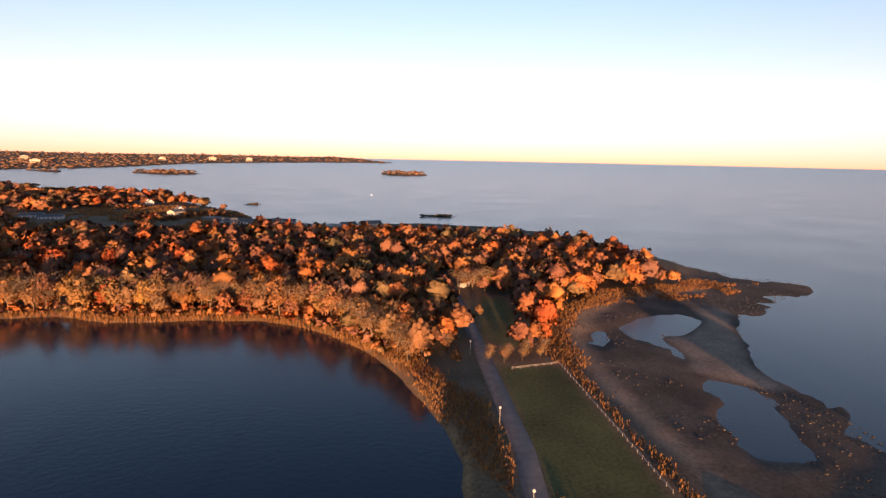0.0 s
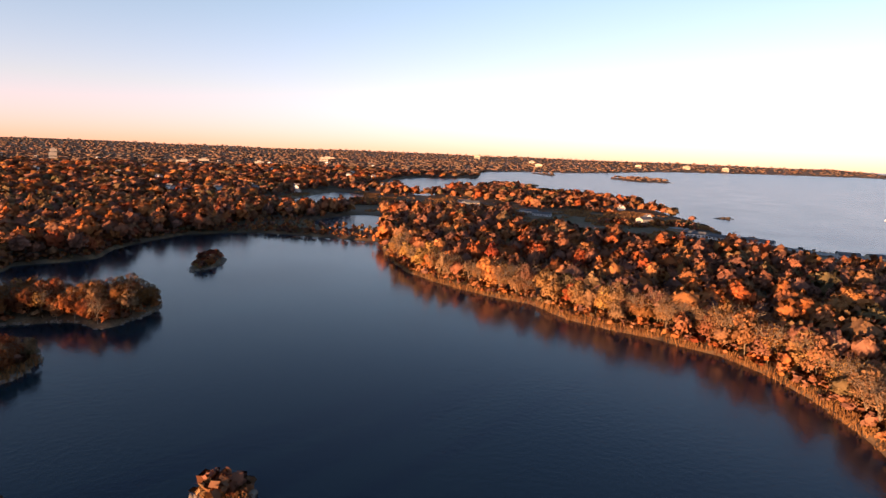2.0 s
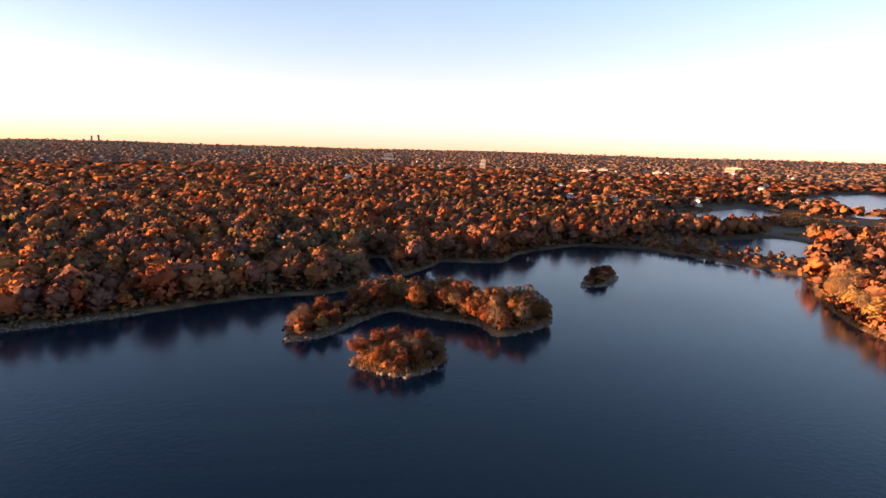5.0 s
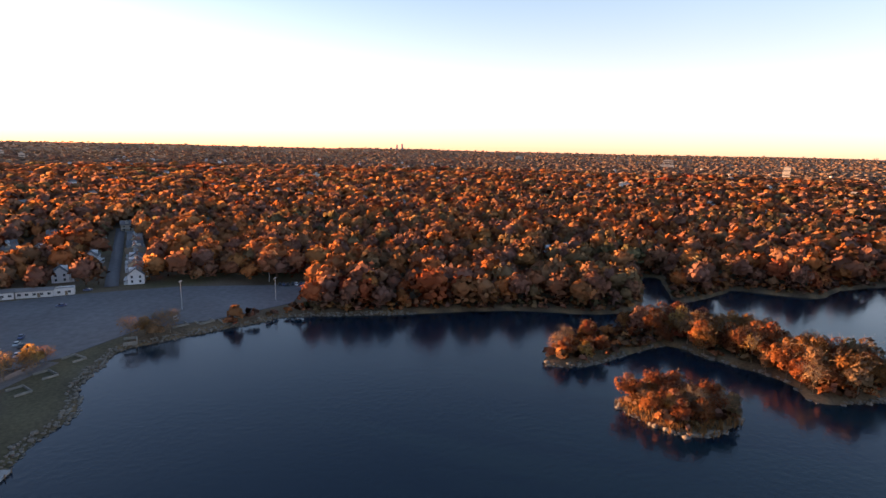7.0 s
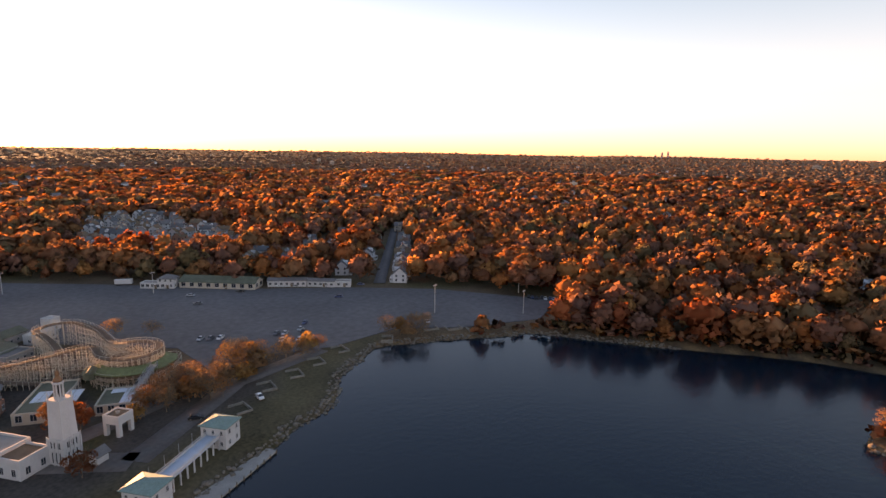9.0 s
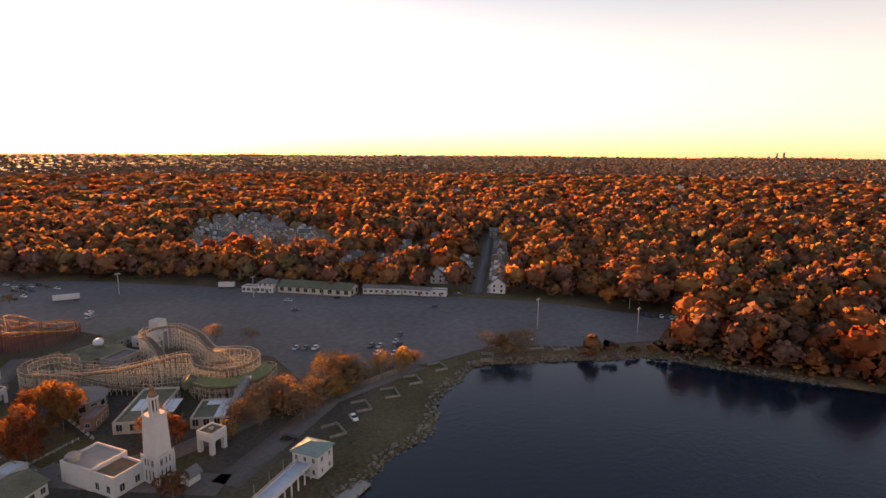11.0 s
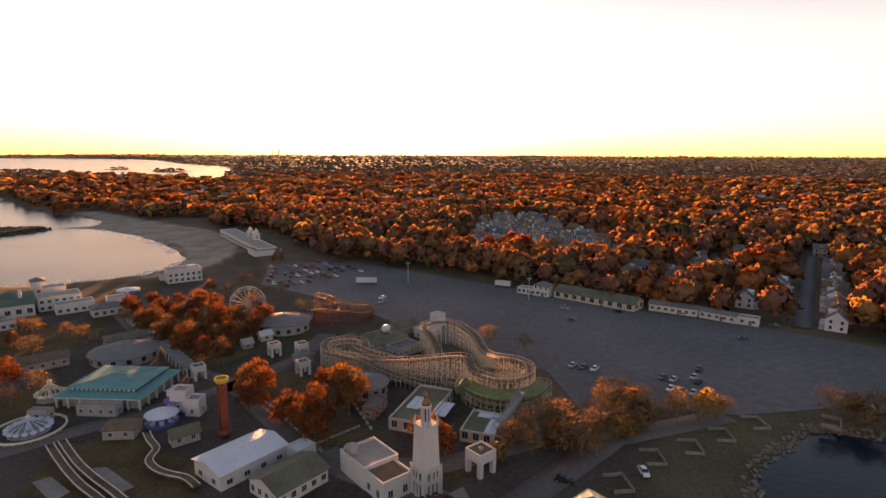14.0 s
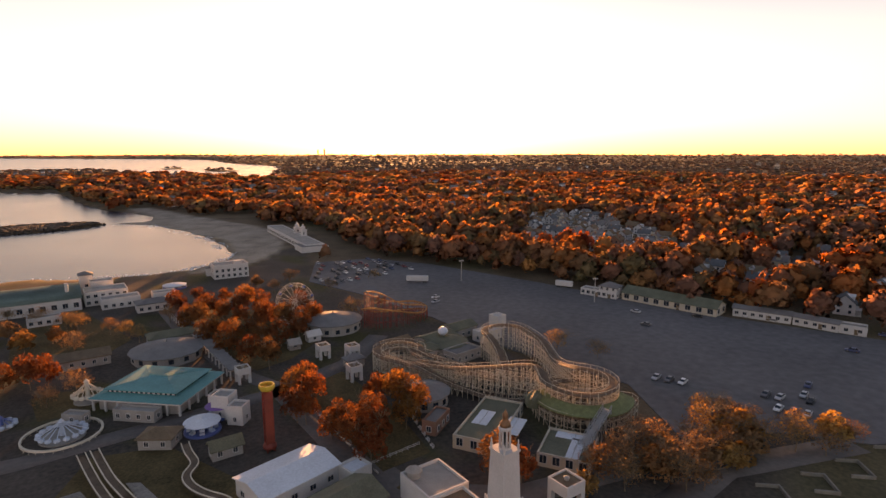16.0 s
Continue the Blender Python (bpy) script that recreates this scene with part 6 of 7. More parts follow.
# ---- picnic enclosures on the lakeside lawn ----
for i, (x, y, a) in enumerate([(-296, -87, 70), (-312, -92, 62), (-325, -91.5, 58), (-338, -92.5, 60), (-353, -93, 65), (-373.5, -84, 30), (-395, -75, -40), (-401, -66, -40), (-405, -57, -40)]):
    ob = thing("picnic_enclosure", "low weathered three-sided picnic enclosure on the grass", "enclosure", "picnic enclosures", pose(x, y, 2.25, 0, 0, a))
    part("back_bench", Shape().box(-3.6, 2.2, -0.6, 3.6, 2.6, 0.75), M_BENCH, ob)
    part("side_bench", Shape().box(-3.6, -2.4, -0.6, -3.2, 2.2, 0.7), M_BENCH, ob)
    part("side_bench", Shape().box(3.2, -2.4, -0.6, 3.6, 2.2, 0.7), M_BENCH, ob)

# ---- lamps, poles, fences ----
for x, y, h in ((-417.8, -84.8, 14.5), (-478.5, -63, 12), (-439.5, -46.3, 12), (-372, -235, 12), (-330, -300, 12)):
    ob = thing("light_pole", "tall grey floodlight pole on the parking lot", "light pole", "light poles", pose(x, y, 2.4))
    part("pole", Shape().lathe([(0.28, -0.5), (0.14, h)], 8), M_METAL, ob)
    part("crossarm", Shape().box(-1.2, -0.1, h - 0.4, 1.2, 0.1, h - 0.2), M_METAL, ob)
    for k in (-1.0, 1.0):
        part("floodlight", Shape().box(k - 0.35, -0.4, h - 0.75, k + 0.35, 0.3, h - 0.4), M_METAL, ob)
for x, y in ((-27.5, 203.3), (-41.5, 145.8), (-14.5, 257.7), (-52, 106)):
    z = float(ground_height(np.array([x]), np.array([y]))[0])
    ob = thing("street_lamp", "slim grey street lamp beside the road", "street lamp", "street lamps", pose(x, y, z))
    part("pole", Shape().lathe([(0.13, -0.5), (0.08, 5.6)], 8), M_METAL, ob)
    part("lamp_head", Shape().lathe([(0.1, 5.5), (0.38, 5.7), (0.34, 6.1), (0.05, 6.3)], 10), M_WHITE, ob)


def fence(pts, label, gap=2.5, h=1.1, m=None, base=None):
    ob = thing("fence", label, "fence", "fences")
    for (ax, ay), (bx, by) in zip(pts, pts[1:]):
        n = max(1, int(math.hypot(bx - ax, by - ay) / gap))
        p = [(ax + (bx - ax) * i / n, ay + (by - ay) * i / n) for i in range(n + 1)]
        z = ground_height(np.array([q[0] for q in p]), np.array([q[1] for q in p]))
        for i in range(n + 1):
            part("post", Shape().beam((*p[i], z[i] - 0.4), (*p[i], z[i] + h), 0.1), m, ob)
            if i < n:
                part("rail", Shape().beam((*p[i], z[i] + h * 0.9), (*p[i + 1], z[i + 1] + h * 0.9), 0.08).beam((*p[i], z[i] + h * 0.5), (*p[i + 1], z[i + 1] + h * 0.5), 0.08), m, ob)


fence([(-18, 185), (2, 185), (-5.7, 151), (-16.4, 103)], "pale timber fence round the grass field", 3.0, 1.1, M_STONE)
fence([(-234.5, -134), (-249.5, -139)], "low white fence along the park lawn", 1.6, 1.0, M_WHITE)
fence([(-228, -190), (-222, -192)], "low white fence along the park lawn", 1.6, 1.0, M_WHITE)
hall("shed", "small white shed with a pale roof at the wood's edge", "shed", 14, 316, 20, 6, 4.5, 3.0, "gable", 1.4, M_WHITE, M_ROOFWHITE, win=None, base=2.3)
hall("shed", "tiny grey shed at the end of the road", "shed", 3.5, 319, 20, 3, 3, 2.4, "gable", 1.0, M_STONE, M_GREY, win=None, base=2.3)

# ---- park trees ----
PARK_TREES = [(-196, -259), (-206, -223), (-217, -241), (-219, -204), (-212, -272), (-186, -283), (-203, -243), (-212, -256), (-200, -280), (-225, -225), (-222, -262), (-196, -272), (-228, -246), (-209, -232), (-218, -229), (-221, -250), (-205, -265), (-191, -268), (-213, -213),
              (-228, -183), (-225, -160), (-230, -150), (-234, -142), (-236, -134), (-228, -171), (-224, -176), (-239, -149), (-250, -159), (-249, -148), (-246, -166), (-253, -153),
              (-158, -197), (-164, -204), (-145, -280), (-155, -244), (-175, -250), (-150, -275), (-265, -116), (-262, -120), (-296, -100), (-306, -105), (-338, -99), (-320, -114), (-272, -258), (-257, -303),
              (-286, -107), (-292, -105), (-281, -111), (-333, -103), (-313, -102), (-251.5, -92), (-327, -172), (-257, -253), (-381, -78), (-386, -74), (-300, -99), (-320, -105), (-315, -107), (-298, -109), (-289, -113), (-328, -107), (-325, -117), (-344, -102), (-299, -114),
              (-322, -110), (-336, -106), (-348, -100), (-293, -112), (-311, -103), (-284, -105)]
PARK_TREES += [(-120, -298), (-133, -289), (-146, -260), (-147, -279), (-163, -265), (-169, -261), (-184, -273), (-318, -184), (-274, -106), (-281, -110), (-288, -113), (-297, -112), (-296, -104), (-324, -123), (-329, -121), (-304, -106),
               (-298, -119), (-323, -110), (-330, -115), (-310, -112), (-317, -116), (-384, -84), (-391, -81), (-378, -86), (-398, -79), (-128, -270), (-138, -252), (-125, -240), (-112, -262), (-140, -222), (-285, -320), (-240, -330), (-230, -310), (-222, -325)]
RED_TREES = [(-150, -213), (-155, -212), (-143, -214), (-192, -254), (-199, -236), (-236, -262), (-232, -229), (-185, -291), (-221, -276), (-234, -238), (-215, -285), (-240, -246), (-223, -162), (-232, -152), (-240, -143), (-206, -292), (-195, -300)]
PARK_TREES[31:31] = RED_TREES
pz = ground_height(np.array([p[0] for p in PARK_TREES]), np.array([p[1] for p in PARK_TREES]))
for i, (x, y) in enumerate(PARK_TREES):
    big = i < 31 + len(RED_TREES)
    plant(x, y, random.choice((9, 10, 11)) if big or i in (54, 55, 67) else random.choice((6, 7, 8, 6, 7, 4)), random.uniform(0.62, 0.86) if big else random.uniform(0.62, 0.95), "trees in the park", float(pz[i]), squat=1.0 if big else 0.75)

# ---- cars ----
PAINTS = [mat("car_" + n, c, 0.3, 0.2, var=0.06, scale=1, fine=4, bump=0, spec=0.6) for n, c in (("white", (0.72, 0.72, 0.72)), ("black", (0.02, 0.02, 0.022)), ("silver", (0.42, 0.43, 0.45)), ("blue", (0.04, 0.07, 0.16)), ("red", (0.30, 0.03, 0.03)), ("grey", (0.12, 0.12, 0.13)))]


def car_shapes():
    def loft(rows):
        s = Shape()
        for x, w, z0, z1 in rows:
            s.v += [(x, -w, z0), (x, w, z0), (x, w * 0.94, z1), (x, -w * 0.94, z1)]
        for i in range(len(rows) - 1):
            a, b = i * 4, i * 4 + 4
            s.f += [(a + k, a + (k + 1) % 4, b + (k + 1) % 4, b + k) for k in range(4)]
        n = len(rows) * 4 - 4
        s.f += [(3, 2, 1, 0), (n, n + 1, n + 2, n + 3)]
        return s
    body = loft([(-2.25, 0.75, 0.4, 0.75), (-2.1, 0.86, 0.28, 0.95), (-1.2, 0.9, 0.25, 1.0), (0.9, 0.9, 0.25, 0.98), (1.9, 0.86, 0.28, 0.82), (2.25, 0.72, 0.4, 0.65)])
    glass = loft([(-1.75, 0.74, 0.95, 1.0), (-1.1, 0.72, 0.95, 1.38), (0.35, 0.72, 0.95, 1.4), (1.15, 0.74, 0.95, 1.0)])
    top = Shape().box(-1.05, -0.62, 1.38, 0.3, 0.62, 1.46)
    return body, glass, top


BODY, GLASS, TOP = car_shapes()
WHEEL = Shape().beam((0, -0.11, 0), (0, 0.11, 0), 0.46, 12).mesh("wheel", M_DARK)
RIM = Shape().beam((0, -0.12, 0), (0, 0.12, 0), 0.25, 8).mesh("rim", M_METAL)
GLASS_ME = GLASS.mesh("windows", M_GLASS)
CAR_BODIES = [(BODY.mesh("body", m), TOP.mesh("roof_panel", m)) for m in PAINTS]
CAR_LABELS = ["parked white car", "parked black car", "parked silver car", "parked dark blue car", "parked red car", "parked grey car"]


def car(x, y, a, k):
    ob = thing("car", CAR_LABELS[k] + " on the asphalt lot", "car", "parked cars", pose(x, y, 2.46, 0, 0, a))
    part("body", CAR_BODIES[k][0], None, ob)
    part("roof_panel", CAR_BODIES[k][1], None, ob)
    part("cabin_glass", GLASS_ME, None, ob)
    for wx in (-1.4, 1.4):
        for wy in (-0.8, 0.8):
            w = part("wheel", WHEEL, None, ob)
            w.matrix_basis = pose(wx, wy, 0.33)
            part("rim", RIM, None, w)


rc = random.Random(8)
for x, y, a in ((-333, -150, 30), (-335.5, -147, 30), (-338, -144, 30), (-351, -117, 25), (-354, -128, 25), (-356, -125, 25), (-353, -114.5, 25), (-362, -120, 25), (-364, -123.5, 25), (-349, -120, 25), (-372, -128, 25),
                (-378, -213, -60), (-369, -196, -60), (-398, -197, -60), (-416.6, -143.6, -50), (-304.5, -87.4, 60), (-285, -93, 130), (-419, -190, 30), (-424, -181.5, 120), (-436, -160, 120), (-402, -80, 40), (-446, -150, 120), (-300, -262, 20), (-303, -270, 20)):
    car(x, y, a + rc.uniform(-6, 6), rc.choice((0, 0, 1, 2, 3, 5, 1)))
for row in range(7):
    for k in range(13):
        x, y = -258 - k * 4.6 + row * 1.5, -318 - row * 9.2 - k * 1.8
        if rc.random() < 0.68 and inside(LOT, np.array([x]), np.array([y]), 2)[0]:
            car(x, y, 100 + rc.uniform(-5, 5), rc.choice((0, 0, 1, 2, 3, 4, 5, 1)))
for k in range(9):
    car(-470 + rc.uniform(-1, 1) - 0.4 * k, -54 + k * 2.3, 20, rc.choice((0, 1, 2, 3, 5)))

# ---- houses of the town ----
HOUSE_LABELS = ["white clapboard house with a dark gabled roof among trees", "grey clapboard house with a gabled roof among trees", "tan house with a gabled roof among trees", "brick house with a gabled roof among trees"]


def house_kind(k):
    r = random.Random(60 + k)
    w, d, h, rh = r.uniform(8.5, 12), r.uniform(7, 9), r.uniform(5.0, 6.2), r.uniform(2.6, 3.6)
    wall_m, roof_m = M_WALLS[(0, 0, 1, 2, 0, 3)[k % 6]], M_ROOFS[k % 3]
    ob = thing("house", HOUSE_LABELS[(0, 0, 1, 2, 0, 3)[k % 6]], "house", "houses of the town", pose(0, 0, -50))
    part("wall", gable_walls(w, d, h, rh), wall_m, ob)
    part("roof", Shape().gable(-w / 2, -d / 2, w / 2, d / 2, h, rh, 0.5, 0.25), roof_m, ob)
    part("dormer", Shape().box(-1.3, -d / 2 + 0.6, h, 1.3, 0, h + rh * 0.72).gable(-1.3, -d / 2 + 0.6, 1.3, 0, h + rh * 0.72, 0.9, 0.2, 0.15, "y"), wall_m, ob)
    part("porch", Shape().box(-w / 2 + 0.5, -d / 2 - 2.2, 2.6, w / 2 - 0.5, -d / 2, 2.85).box(-w / 2 + 0.6, -d / 2 - 2.1, -0.8, -w / 2 + 0.8, -d / 2 - 1.9, 2.6).box(w / 2 - 0.8, -d / 2 - 2.1, -0.8, w / 2 - 0.6, -d / 2 - 1.9, 2.6).box(-w / 2 + 0.5, -d / 2 - 2.2, -0.8, w / 2 - 0.5, -d / 2, 0.4), M_WHITE, ob)
    part("chimney", Shape().box(w * 0.25, 0.6, h, w * 0.25 + 0.8, 1.4, h + rh + 1.0), M_WALLS[3], ob)
    for z in (1.0, 3.6):
        windows(ob, w, d, z, 1.1, 1.4, 3.2, "fblr", frames=False)
    return ob


KINDS = [house_kind(k) for k in range(6)]
rh_ = random.Random(61)
spots = HOUSES + LONE_HOUSES
hz = ground_height(np.array([p[0] for p in spots]), np.array([p[1] for p in spots]))
for i, (x, y) in enumerate(spots):
    k = i % 6 if i < len(HOUSES) else (0, 1, 4)[i % 3]
    m = pose(x, y, float(hz[i]), 0, 0, rh_.choice((-60, 30, 120, -150)) + rh_.uniform(-8, 8))
    if i < 6:
        KINDS[i].matrix_world = m
    else:
        copy_thing(KINDS[k], m)

# far houses and large buildings beyond
fz = ground_height(FAR_HOUSES[:, 0], FAR_HOUSES[:, 1])
walls, roofs = Shape(), Shape()
for (x, y), z in zip(FAR_HOUSES, fz):
    w, d, h = rh_.uniform(4, 7), rh_.uniform(3, 5), rh_.uniform(8, 11.5)
    walls.box(x - w, y - d, z - 1, x + w, y + d, z + h)
    roofs.gable(x - w, y - d, x + w, y + d, z + h, rh_.uniform(2, 3.5), 0.6, 0.3)
tagged(new("far_house_walls", walls.mesh("far_house_walls", M_WALLS[0])), "pale far house fronts among the woods", "houses", kind="stuff")
tagged(new("far_house_roofs", roofs.mesh("far_house_roofs", M_GREY)), "grey far house roofs among the woods", "houses", kind="stuff")
for x, y, w, d, h in ((-3309, 1183, 90, 40, 34), (-2419, 1326, 40, 30, 42), (-1721, 1343, 80, 25, 22), (-1805, 1497, 60, 25, 24), (-1830, 2251, 110, 40, 26), (-2001, 1088, 36, 30, 40), (-2823, 1004, 100, 40, 28), (-3258, 360, 60, 40, 34),
                      (-2048, -1453, 30, 22, 36), (-1394, -271, 26, 20, 26), (-1692, 2048, 60, 40, 30), (-1569, 1529, 50, 30, 24), (-1711, 3850, 70, 40, 40), (-1046, 3178, 70, 40, 28), (-2330, -1760, 30, 22, 30), (-4700, -430, 22, 22, 50), (-4690, -470, 20, 20, 44), (-4710, -520, 30, 24, 34),
                      (-1000, -4690, 22, 22, 52), (-950, -4700, 18, 18, 46), (-1250, 3700, 60, 30, 30), (-300, 3880, 70, 30, 30), (-80, 3900, 60, 30, 34), (-560, 3650, 60, 30, 28)):
    z = float(ground_height(np.array([x]), np.array([y]))[0])
    ob = thing("tower_block", "large pale building far off above the woods", "building", "far large buildings", pose(x, y, z, 0, 0, math.degrees(math.atan2(y - 20, x + 160)) + 90))
    w, d = w * 0.6, d * 0.6
    h = h if h > 43 else h * 0.62
    part("wall", block(w, d, h), M_WALLS[2] if h < 40 else M_WALLS[1], ob)
    part("roof_plant", Shape().box(-w * 0.2, -d * 0.2, h, w * 0.2, d * 0.2, h + 4), M_STONE, ob)
    for f in range(max(1, int(h / 9))):
        part("window", Shape().box(-w * 0.45, -d / 2 - 0.3, 5 + f * 8, w * 0.45, -d / 2 - 0.05, 7.5 + f * 8), M_GLASS, ob)
        part("window", Shape().box(-w * 0.45, d / 2 + 0.05, 5 + f * 8, w * 0.45, d / 2 + 0.3, 7.5 + f * 8), M_GLASS, ob)
# beach club by the sea
for x, y, a, w, d, h in ((16, 596, 10, 22, 12, 6), (-6, 606, 10, 16, 9, 4), (-72, 655, -20, 30, 7, 3.2), (-104, 660, -20, 24, 7, 3.2), (-130, 668, 0, 22, 8, 3.4), (-190, 755, 60, 20, 10, 6), (-436, 788, 30, 22, 12, 6), (-458, 809, 30, 18, 10, 5), (-340, 760, 0, 24, 8, 3.5), (-315, 738, 0, 24, 8, 3.5)):
    hall("club_building", "low beach club building with a grey pitched roof", "building", x, y, a, w, d, h, "gable", 2.4, M_WALLS[0] if h < 5.5 else M_WALLS[2], M_ROOFS[1], "beach club buildings", win=(1.4, 1.4, 3.4))
for x, y, w in ((-60, 640, 60), (-10, 628, 50), (-120, 690, 50), (-150, 740, 40)):
    flat_piece("terrace", [(x - w / 2, y - 6), (x + w / 2, y - 14), (x + w / 2, y + 2), (x - w / 2, y + 10)], 2.5, M_STONE, "pale paved beach club terrace", "terrace", 1.5)
# signal rocks, buoy and a moored boat
ob = thing("boat", "small white motor boat on the sea", "boat", "", pose(130, 1120, 0.1, 0, 0, 20))
part("hull", Shape().lathe([(0.3, -0.4), (1.6, 0.3), (1.8, 1.2)], 12, squash=0.5), M_WHITE, ob)
part("cabin", Shape().box(-0.9, -0.5, 1.2, 0.6, 0.5, 2.2), M_WHITE, ob)

# ---- lawns, slabs and benches in the park ----
M_LAWN = mat("leaf_strewn_lawn", (0.115, 0.082, 0.042), 0.95, var=0.4, scale=0.12, fine=1.6, bump=0.5, spec=0.1)
M_WORN = mat("worn_concrete", (0.24, 0.22, 0.20), 0.9, var=0.3, scale=0.25, fine=2, bump=0.2)
M_PATH = mat("park_paving", (0.125, 0.11, 0.105), 0.85, var=0.22, scale=0.06, fine=0.8, bump=0.15)
LAWNS = [[(-226, -183), (-238, -131), (-251, -135), (-249, -164), (-241, -193)], [(-215, -204), (-227, -211), (-243, -233), (-219, -271), (-197, -301), (-197, -245)],
         [(-128, -274), (-139, -230), (-160, -227), (-172, -255), (-149, -300), (-132, -307)], [(-170, -140), (-175, -162), (-192, -161), (-208, -139), (-208, -124), (-185, -105)],
         [(-239, -124), (-249, -131), (-249, -122), (-242, -117)], [(-152, -205), (-160, -208), (-172, -203), (-170, -190), (-158, -188)]]
for p in LAWNS:
    flat_piece("lawn", p, 2.27, M_LAWN, "brown leaf-strewn lawn with a straight kerb", "lawn", 0.4)
for pts, w in (([(-222, -185), (-233, -140), (-240, -122), (-262, -88)], 9), ([(-222, -185), (-208, -206), (-192, -250), (-180, -295)], 6), ([(-222, -185), (-195, -176), (-160, -165), (-130, -160)], 7),
               ([(-262, -88), (-310, -104), (-350, -100)], 8), ([(-240, -122), (-262, -112), (-290, -112)], 7), ([(-222, -185), (-245, -200), (-262, -225)], 8)):
    strip("park_path", pts, w, 0.05, M_PATH, "wide grey park path", "path")


def bench():
    ob = thing("park_bench", "white slatted park bench beside a lawn", "bench", "park benches")
    for i in range(3):
        part("slat", Shape().box(-0.9, -0.22 + i * 0.16, 0.42, 0.9, -0.1 + i * 0.16, 0.47), M_WHITE, ob)
    part("backrest", Shape().box(-0.9, 0.28, 0.55, 0.9, 0.33, 0.9), M_WHITE, ob)
    for x in (-0.7, 0.7):
        part("leg", Shape().box(x - 0.05, -0.2, 0, x + 0.05, 0.3, 0.45).box(x - 0.05, 0.26, 0.45, x + 0.05, 0.32, 0.9), M_STONE, ob)
    return ob


first = bench()
first.matrix_world = pose(-225, -181, 2.2, 0, 0, -76)
for k in range(1, 15):
    f = k / 14
    copy_thing(first, pose(-225 - 11.5 * f, -181 + 50 * f, 2.2, 0, 0, -76))
for k in range(9):
    f = k / 8
    copy_thing(first, pose(-252 - 0.5 * f, -137 - 26 * f, 2.2, 0, 0, 92))
for p, lab in (([(-172.5, -146), (-176, -147), (-181, -138), (-178, -135)], "pale concrete slab beside the water ride"), ([(-184.5, -147), (-187.5, -146), (-194, -134), (-191, -132.5)], "pale concrete slab beside the water ride")):
    flat_piece("slab", p, 2.42, M_WORN, lab, "slab", 0.5, "")

# low red trees on the strip between the lake and the pond
x, y = scatter(-545, 396, -370, 535, 9.0, 70)
ok = inside(STRIP, x, y, 1) & (from_shore(x, y) > 4)
forest("strip_trees", x[ok], y[ok], rng, 5.5, "low red and brown trees on the strip behind the lake", 40, (), 1.0)

# foam where the sea runs out on the beach
x, y = scatter(-230, -690, -100, -385, 2.2, 71)
d = from_shore(x, y)
ok = (d > -9) & (d < 2.5) & (waves(x + d * 3, y, 9, 72) > 0.1) & inside([(-240, -380), (-90, -380), (-150, -560), (-60, -700), (-240, -700)], x, y)
q = np.random.RandomState(73)
n = int(ok.sum())
a, s = q.rand(n) * 0.8 + 1.3, 1.0 + 1.6 * q.rand(n)
ux, uy = np.cos(a) * s, np.sin(a) * s
fx, fy = x[ok], y[ok]
z = np.maximum(ground_height(fx, fy), 0) + 0.06
v = np.stack([np.c_[fx - ux, fy - uy, z], np.c_[fx + uy * 0.3, fy - ux * 0.3, z], np.c_[fx + ux, fy + uy, z], np.c_[fx - uy * 0.3, fy + ux * 0.3, z]], 1).reshape(-1, 3)
tagged(new("surf_foam", array_mesh("surf_foam", v, np.arange(len(v)).reshape(-1, 4), M_ROOFWHITE)), "white surf foam at the edge of the beach", "foam", kind="stuff")

# a hedge of bare young trees between the field and the meadow
for i in range(11):
    x, y = -23 + 2.6 * i, 196 + 4 * math.sin(i * 2.1)
    plant(x, y, (6, 7, 8)[i % 3], 0.36 + 0.12 * ((i * 5) % 4) / 3, "hedge trees by the field")
for x, y, k, sc in ((-36, 196, 4, 0.45), (-34, 210, 7, 0.6), (16, 228, 6, 0.85), (22, 244, 7, 0.95), (14, 219, 8, 0.7), (30, 262, 6, 0.9), (19, 236, 8, 0.8), (-3, 252, 3, 0.45), (5, 300, 6, 1.1), (12, 297, 7, 1.0), (20, 298, 8, 1.15), (-18, 300, 7, 1.1), (-30, 270, 6, 1.1), (-26, 248, 8, 0.9)):
    plant(x, y, k, sc, "trees by the meadow")


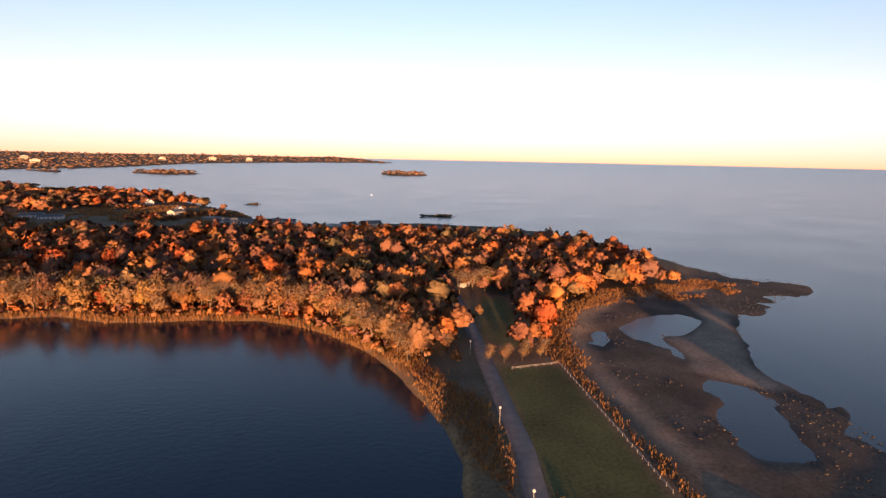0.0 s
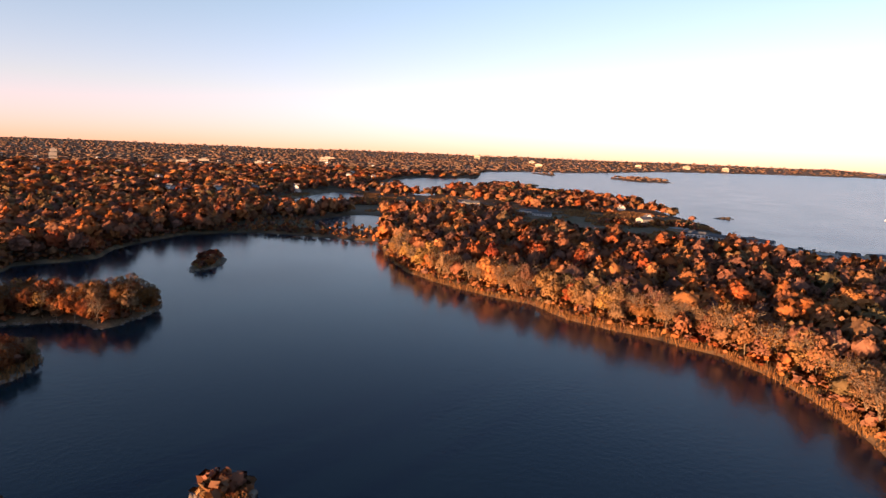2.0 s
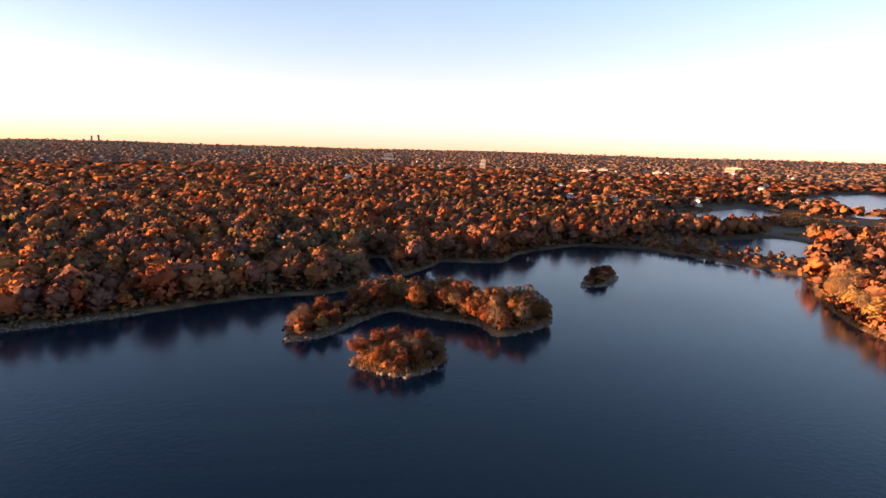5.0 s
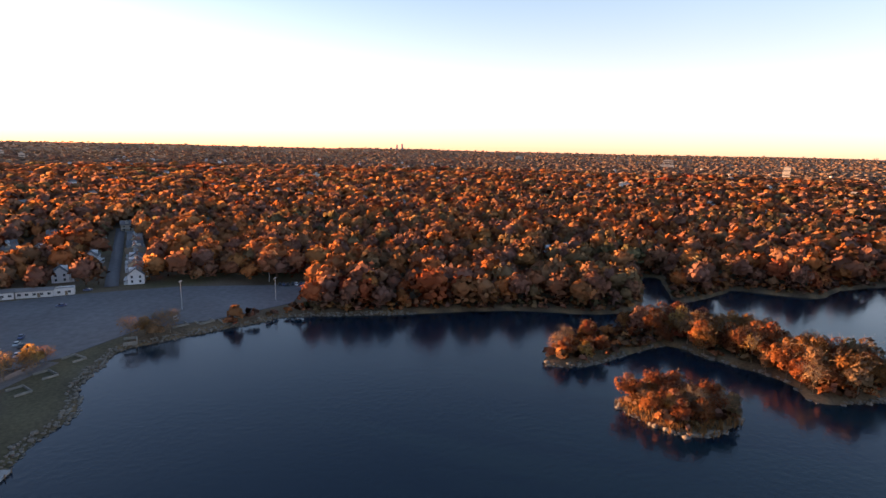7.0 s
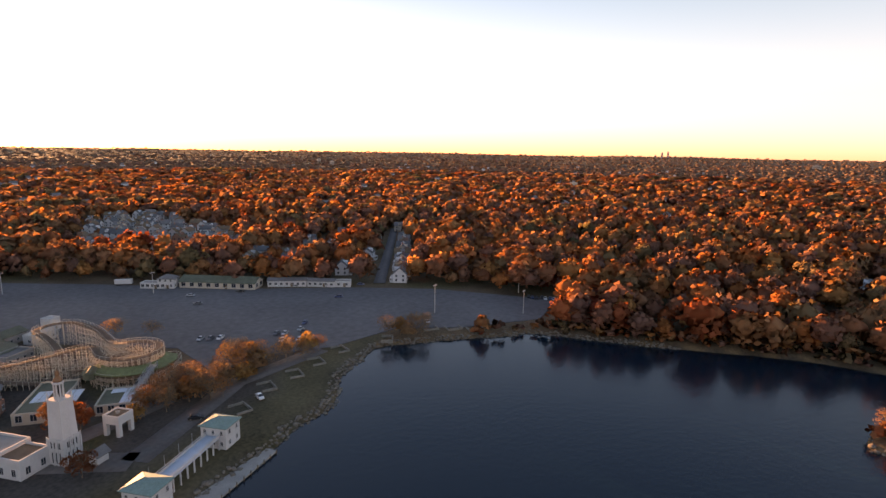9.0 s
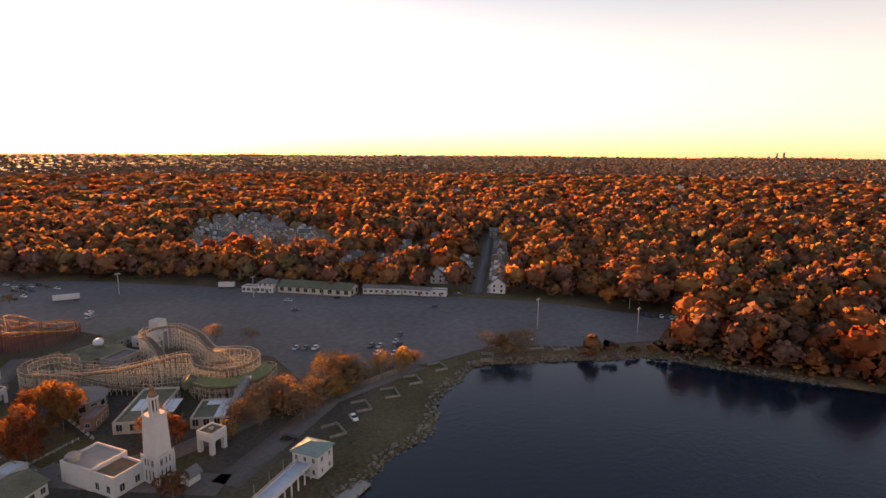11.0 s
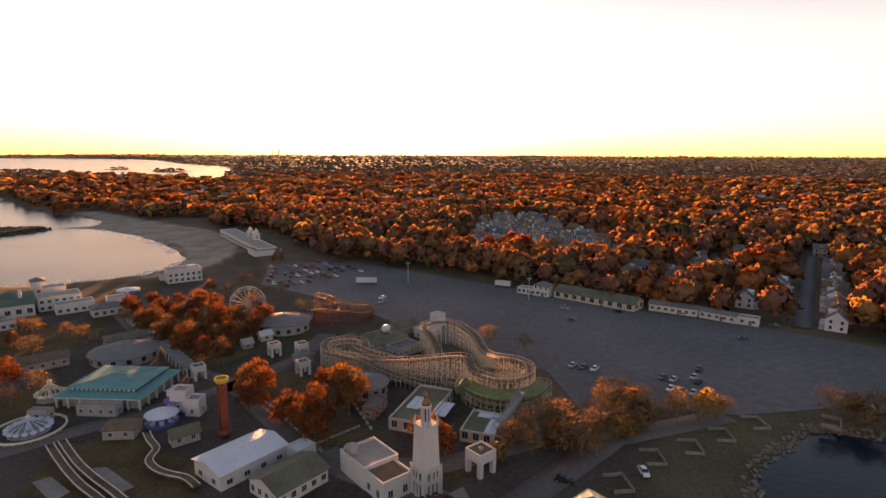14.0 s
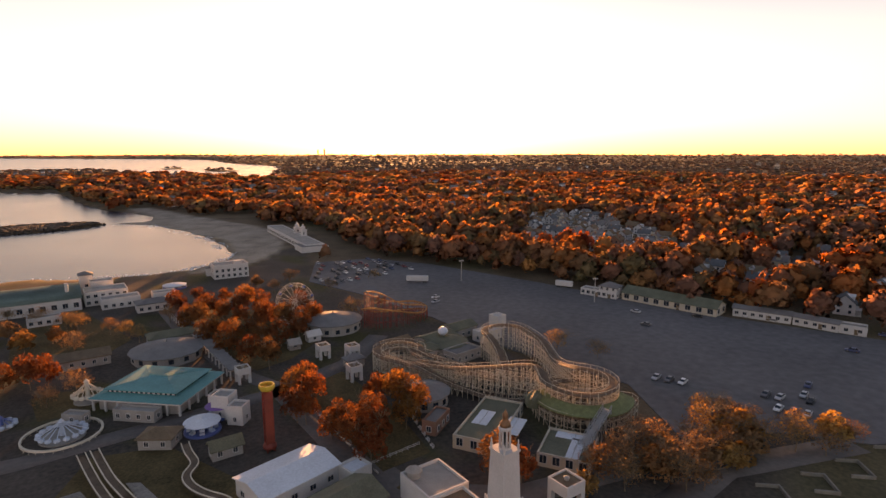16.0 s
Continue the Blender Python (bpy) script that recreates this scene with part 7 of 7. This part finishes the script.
# the domed hall and its neighbours inside the coaster
def build_domed_hall():
    ob = thing("domed_hall", "olive-roofed round hall with a pale blue ball on top", "pavilion", "", pose(-280, -201, 2.2, 0, 0, 20))
    part("wall", Shape().lathe([(8.5, -1), (8.5, 3.2)], 16, caps=False), M_STONE, ob)
    part("roof", Shape().lathe([(9.4, 3.0), (9.4, 3.25), (4.5, 4.6), (1.4, 5.0), (1.4, 5.6)], 16), M_OLIVE, ob, "low olive roof")
    part("ball", Shape().lathe([(1.0, 5.6), (1.7, 6.3), (1.9, 7.0), (1.5, 7.9), (0.7, 8.4), (0.1, 8.5)], 14), M_PALE, ob, "pale blue ball", True)
    for i in range(16):
        a = 2 * math.pi * (i + 0.5) / 16
        p = part("window", pane(1.4, 1.6)[0], None, ob)
        p.matrix_basis = pose(8.37 * math.cos(a), 8.37 * math.sin(a), 0.9, 0, 0, math.degrees(a) + 90)
    for i in range(16):
        a = 2 * math.pi * i / 16
        part("roof_rib", Shape().beam((9.4 * math.cos(a), 9.4 * math.sin(a), 3.3), (1.5 * math.cos(a), 1.5 * math.sin(a), 5.05), 0.12), M_OLIVE, ob)


build_domed_hall()


# the station roofs and the trestle beside the covered ring
def build_trestle():
    ob = thing("service_trestle", "grey steel trestle stair beside the roller coaster", "trestle")
    a, b = Vector((-281, -118, 2.2)), Vector((-296, -127, 2.2))
    for i in range(7):
        p = a.lerp(b, i / 6)
        h = 2.0 + 5.0 * i / 6
        for o in (-1.1, 1.1):
            part("post", Shape().beam((p.x + o * 0.5, p.y - o * 0.85, 1.6), (p.x + o * 0.5, p.y - o * 0.85, 2.2 + h + 1.0), 0.16), M_METAL, ob)
        if i < 6:
            q, g = a.lerp(b, (i + 1) / 6), 2.0 + 5.0 * (i + 1) / 6
            for o in (-1.1, 1.1):
                part("stringer", Shape().beam((p.x + o * 0.5, p.y - o * 0.85, 2.2 + h), (q.x + o * 0.5, q.y - o * 0.85, 2.2 + g), 0.2).beam((p.x + o * 0.5, p.y - o * 0.85, 2.2), (q.x + o * 0.5, q.y - o * 0.85, 2.2 + g), 0.1).beam((p.x + o * 0.5, p.y - o * 0.85, 3.2 + h), (q.x + o * 0.5, q.y - o * 0.85, 3.2 + g), 0.08), M_METAL, ob)
            for k in range(4):
                c = p.lerp(q, k / 4)
                part("tread", Shape().box(c.x - 0.5, c.y - 0.9, 2.2 + h + (g - h) * k / 4, c.x + 0.5, c.y + 0.9, 2.25 + h + (g - h) * k / 4), M_METAL, ob)


build_trestle()
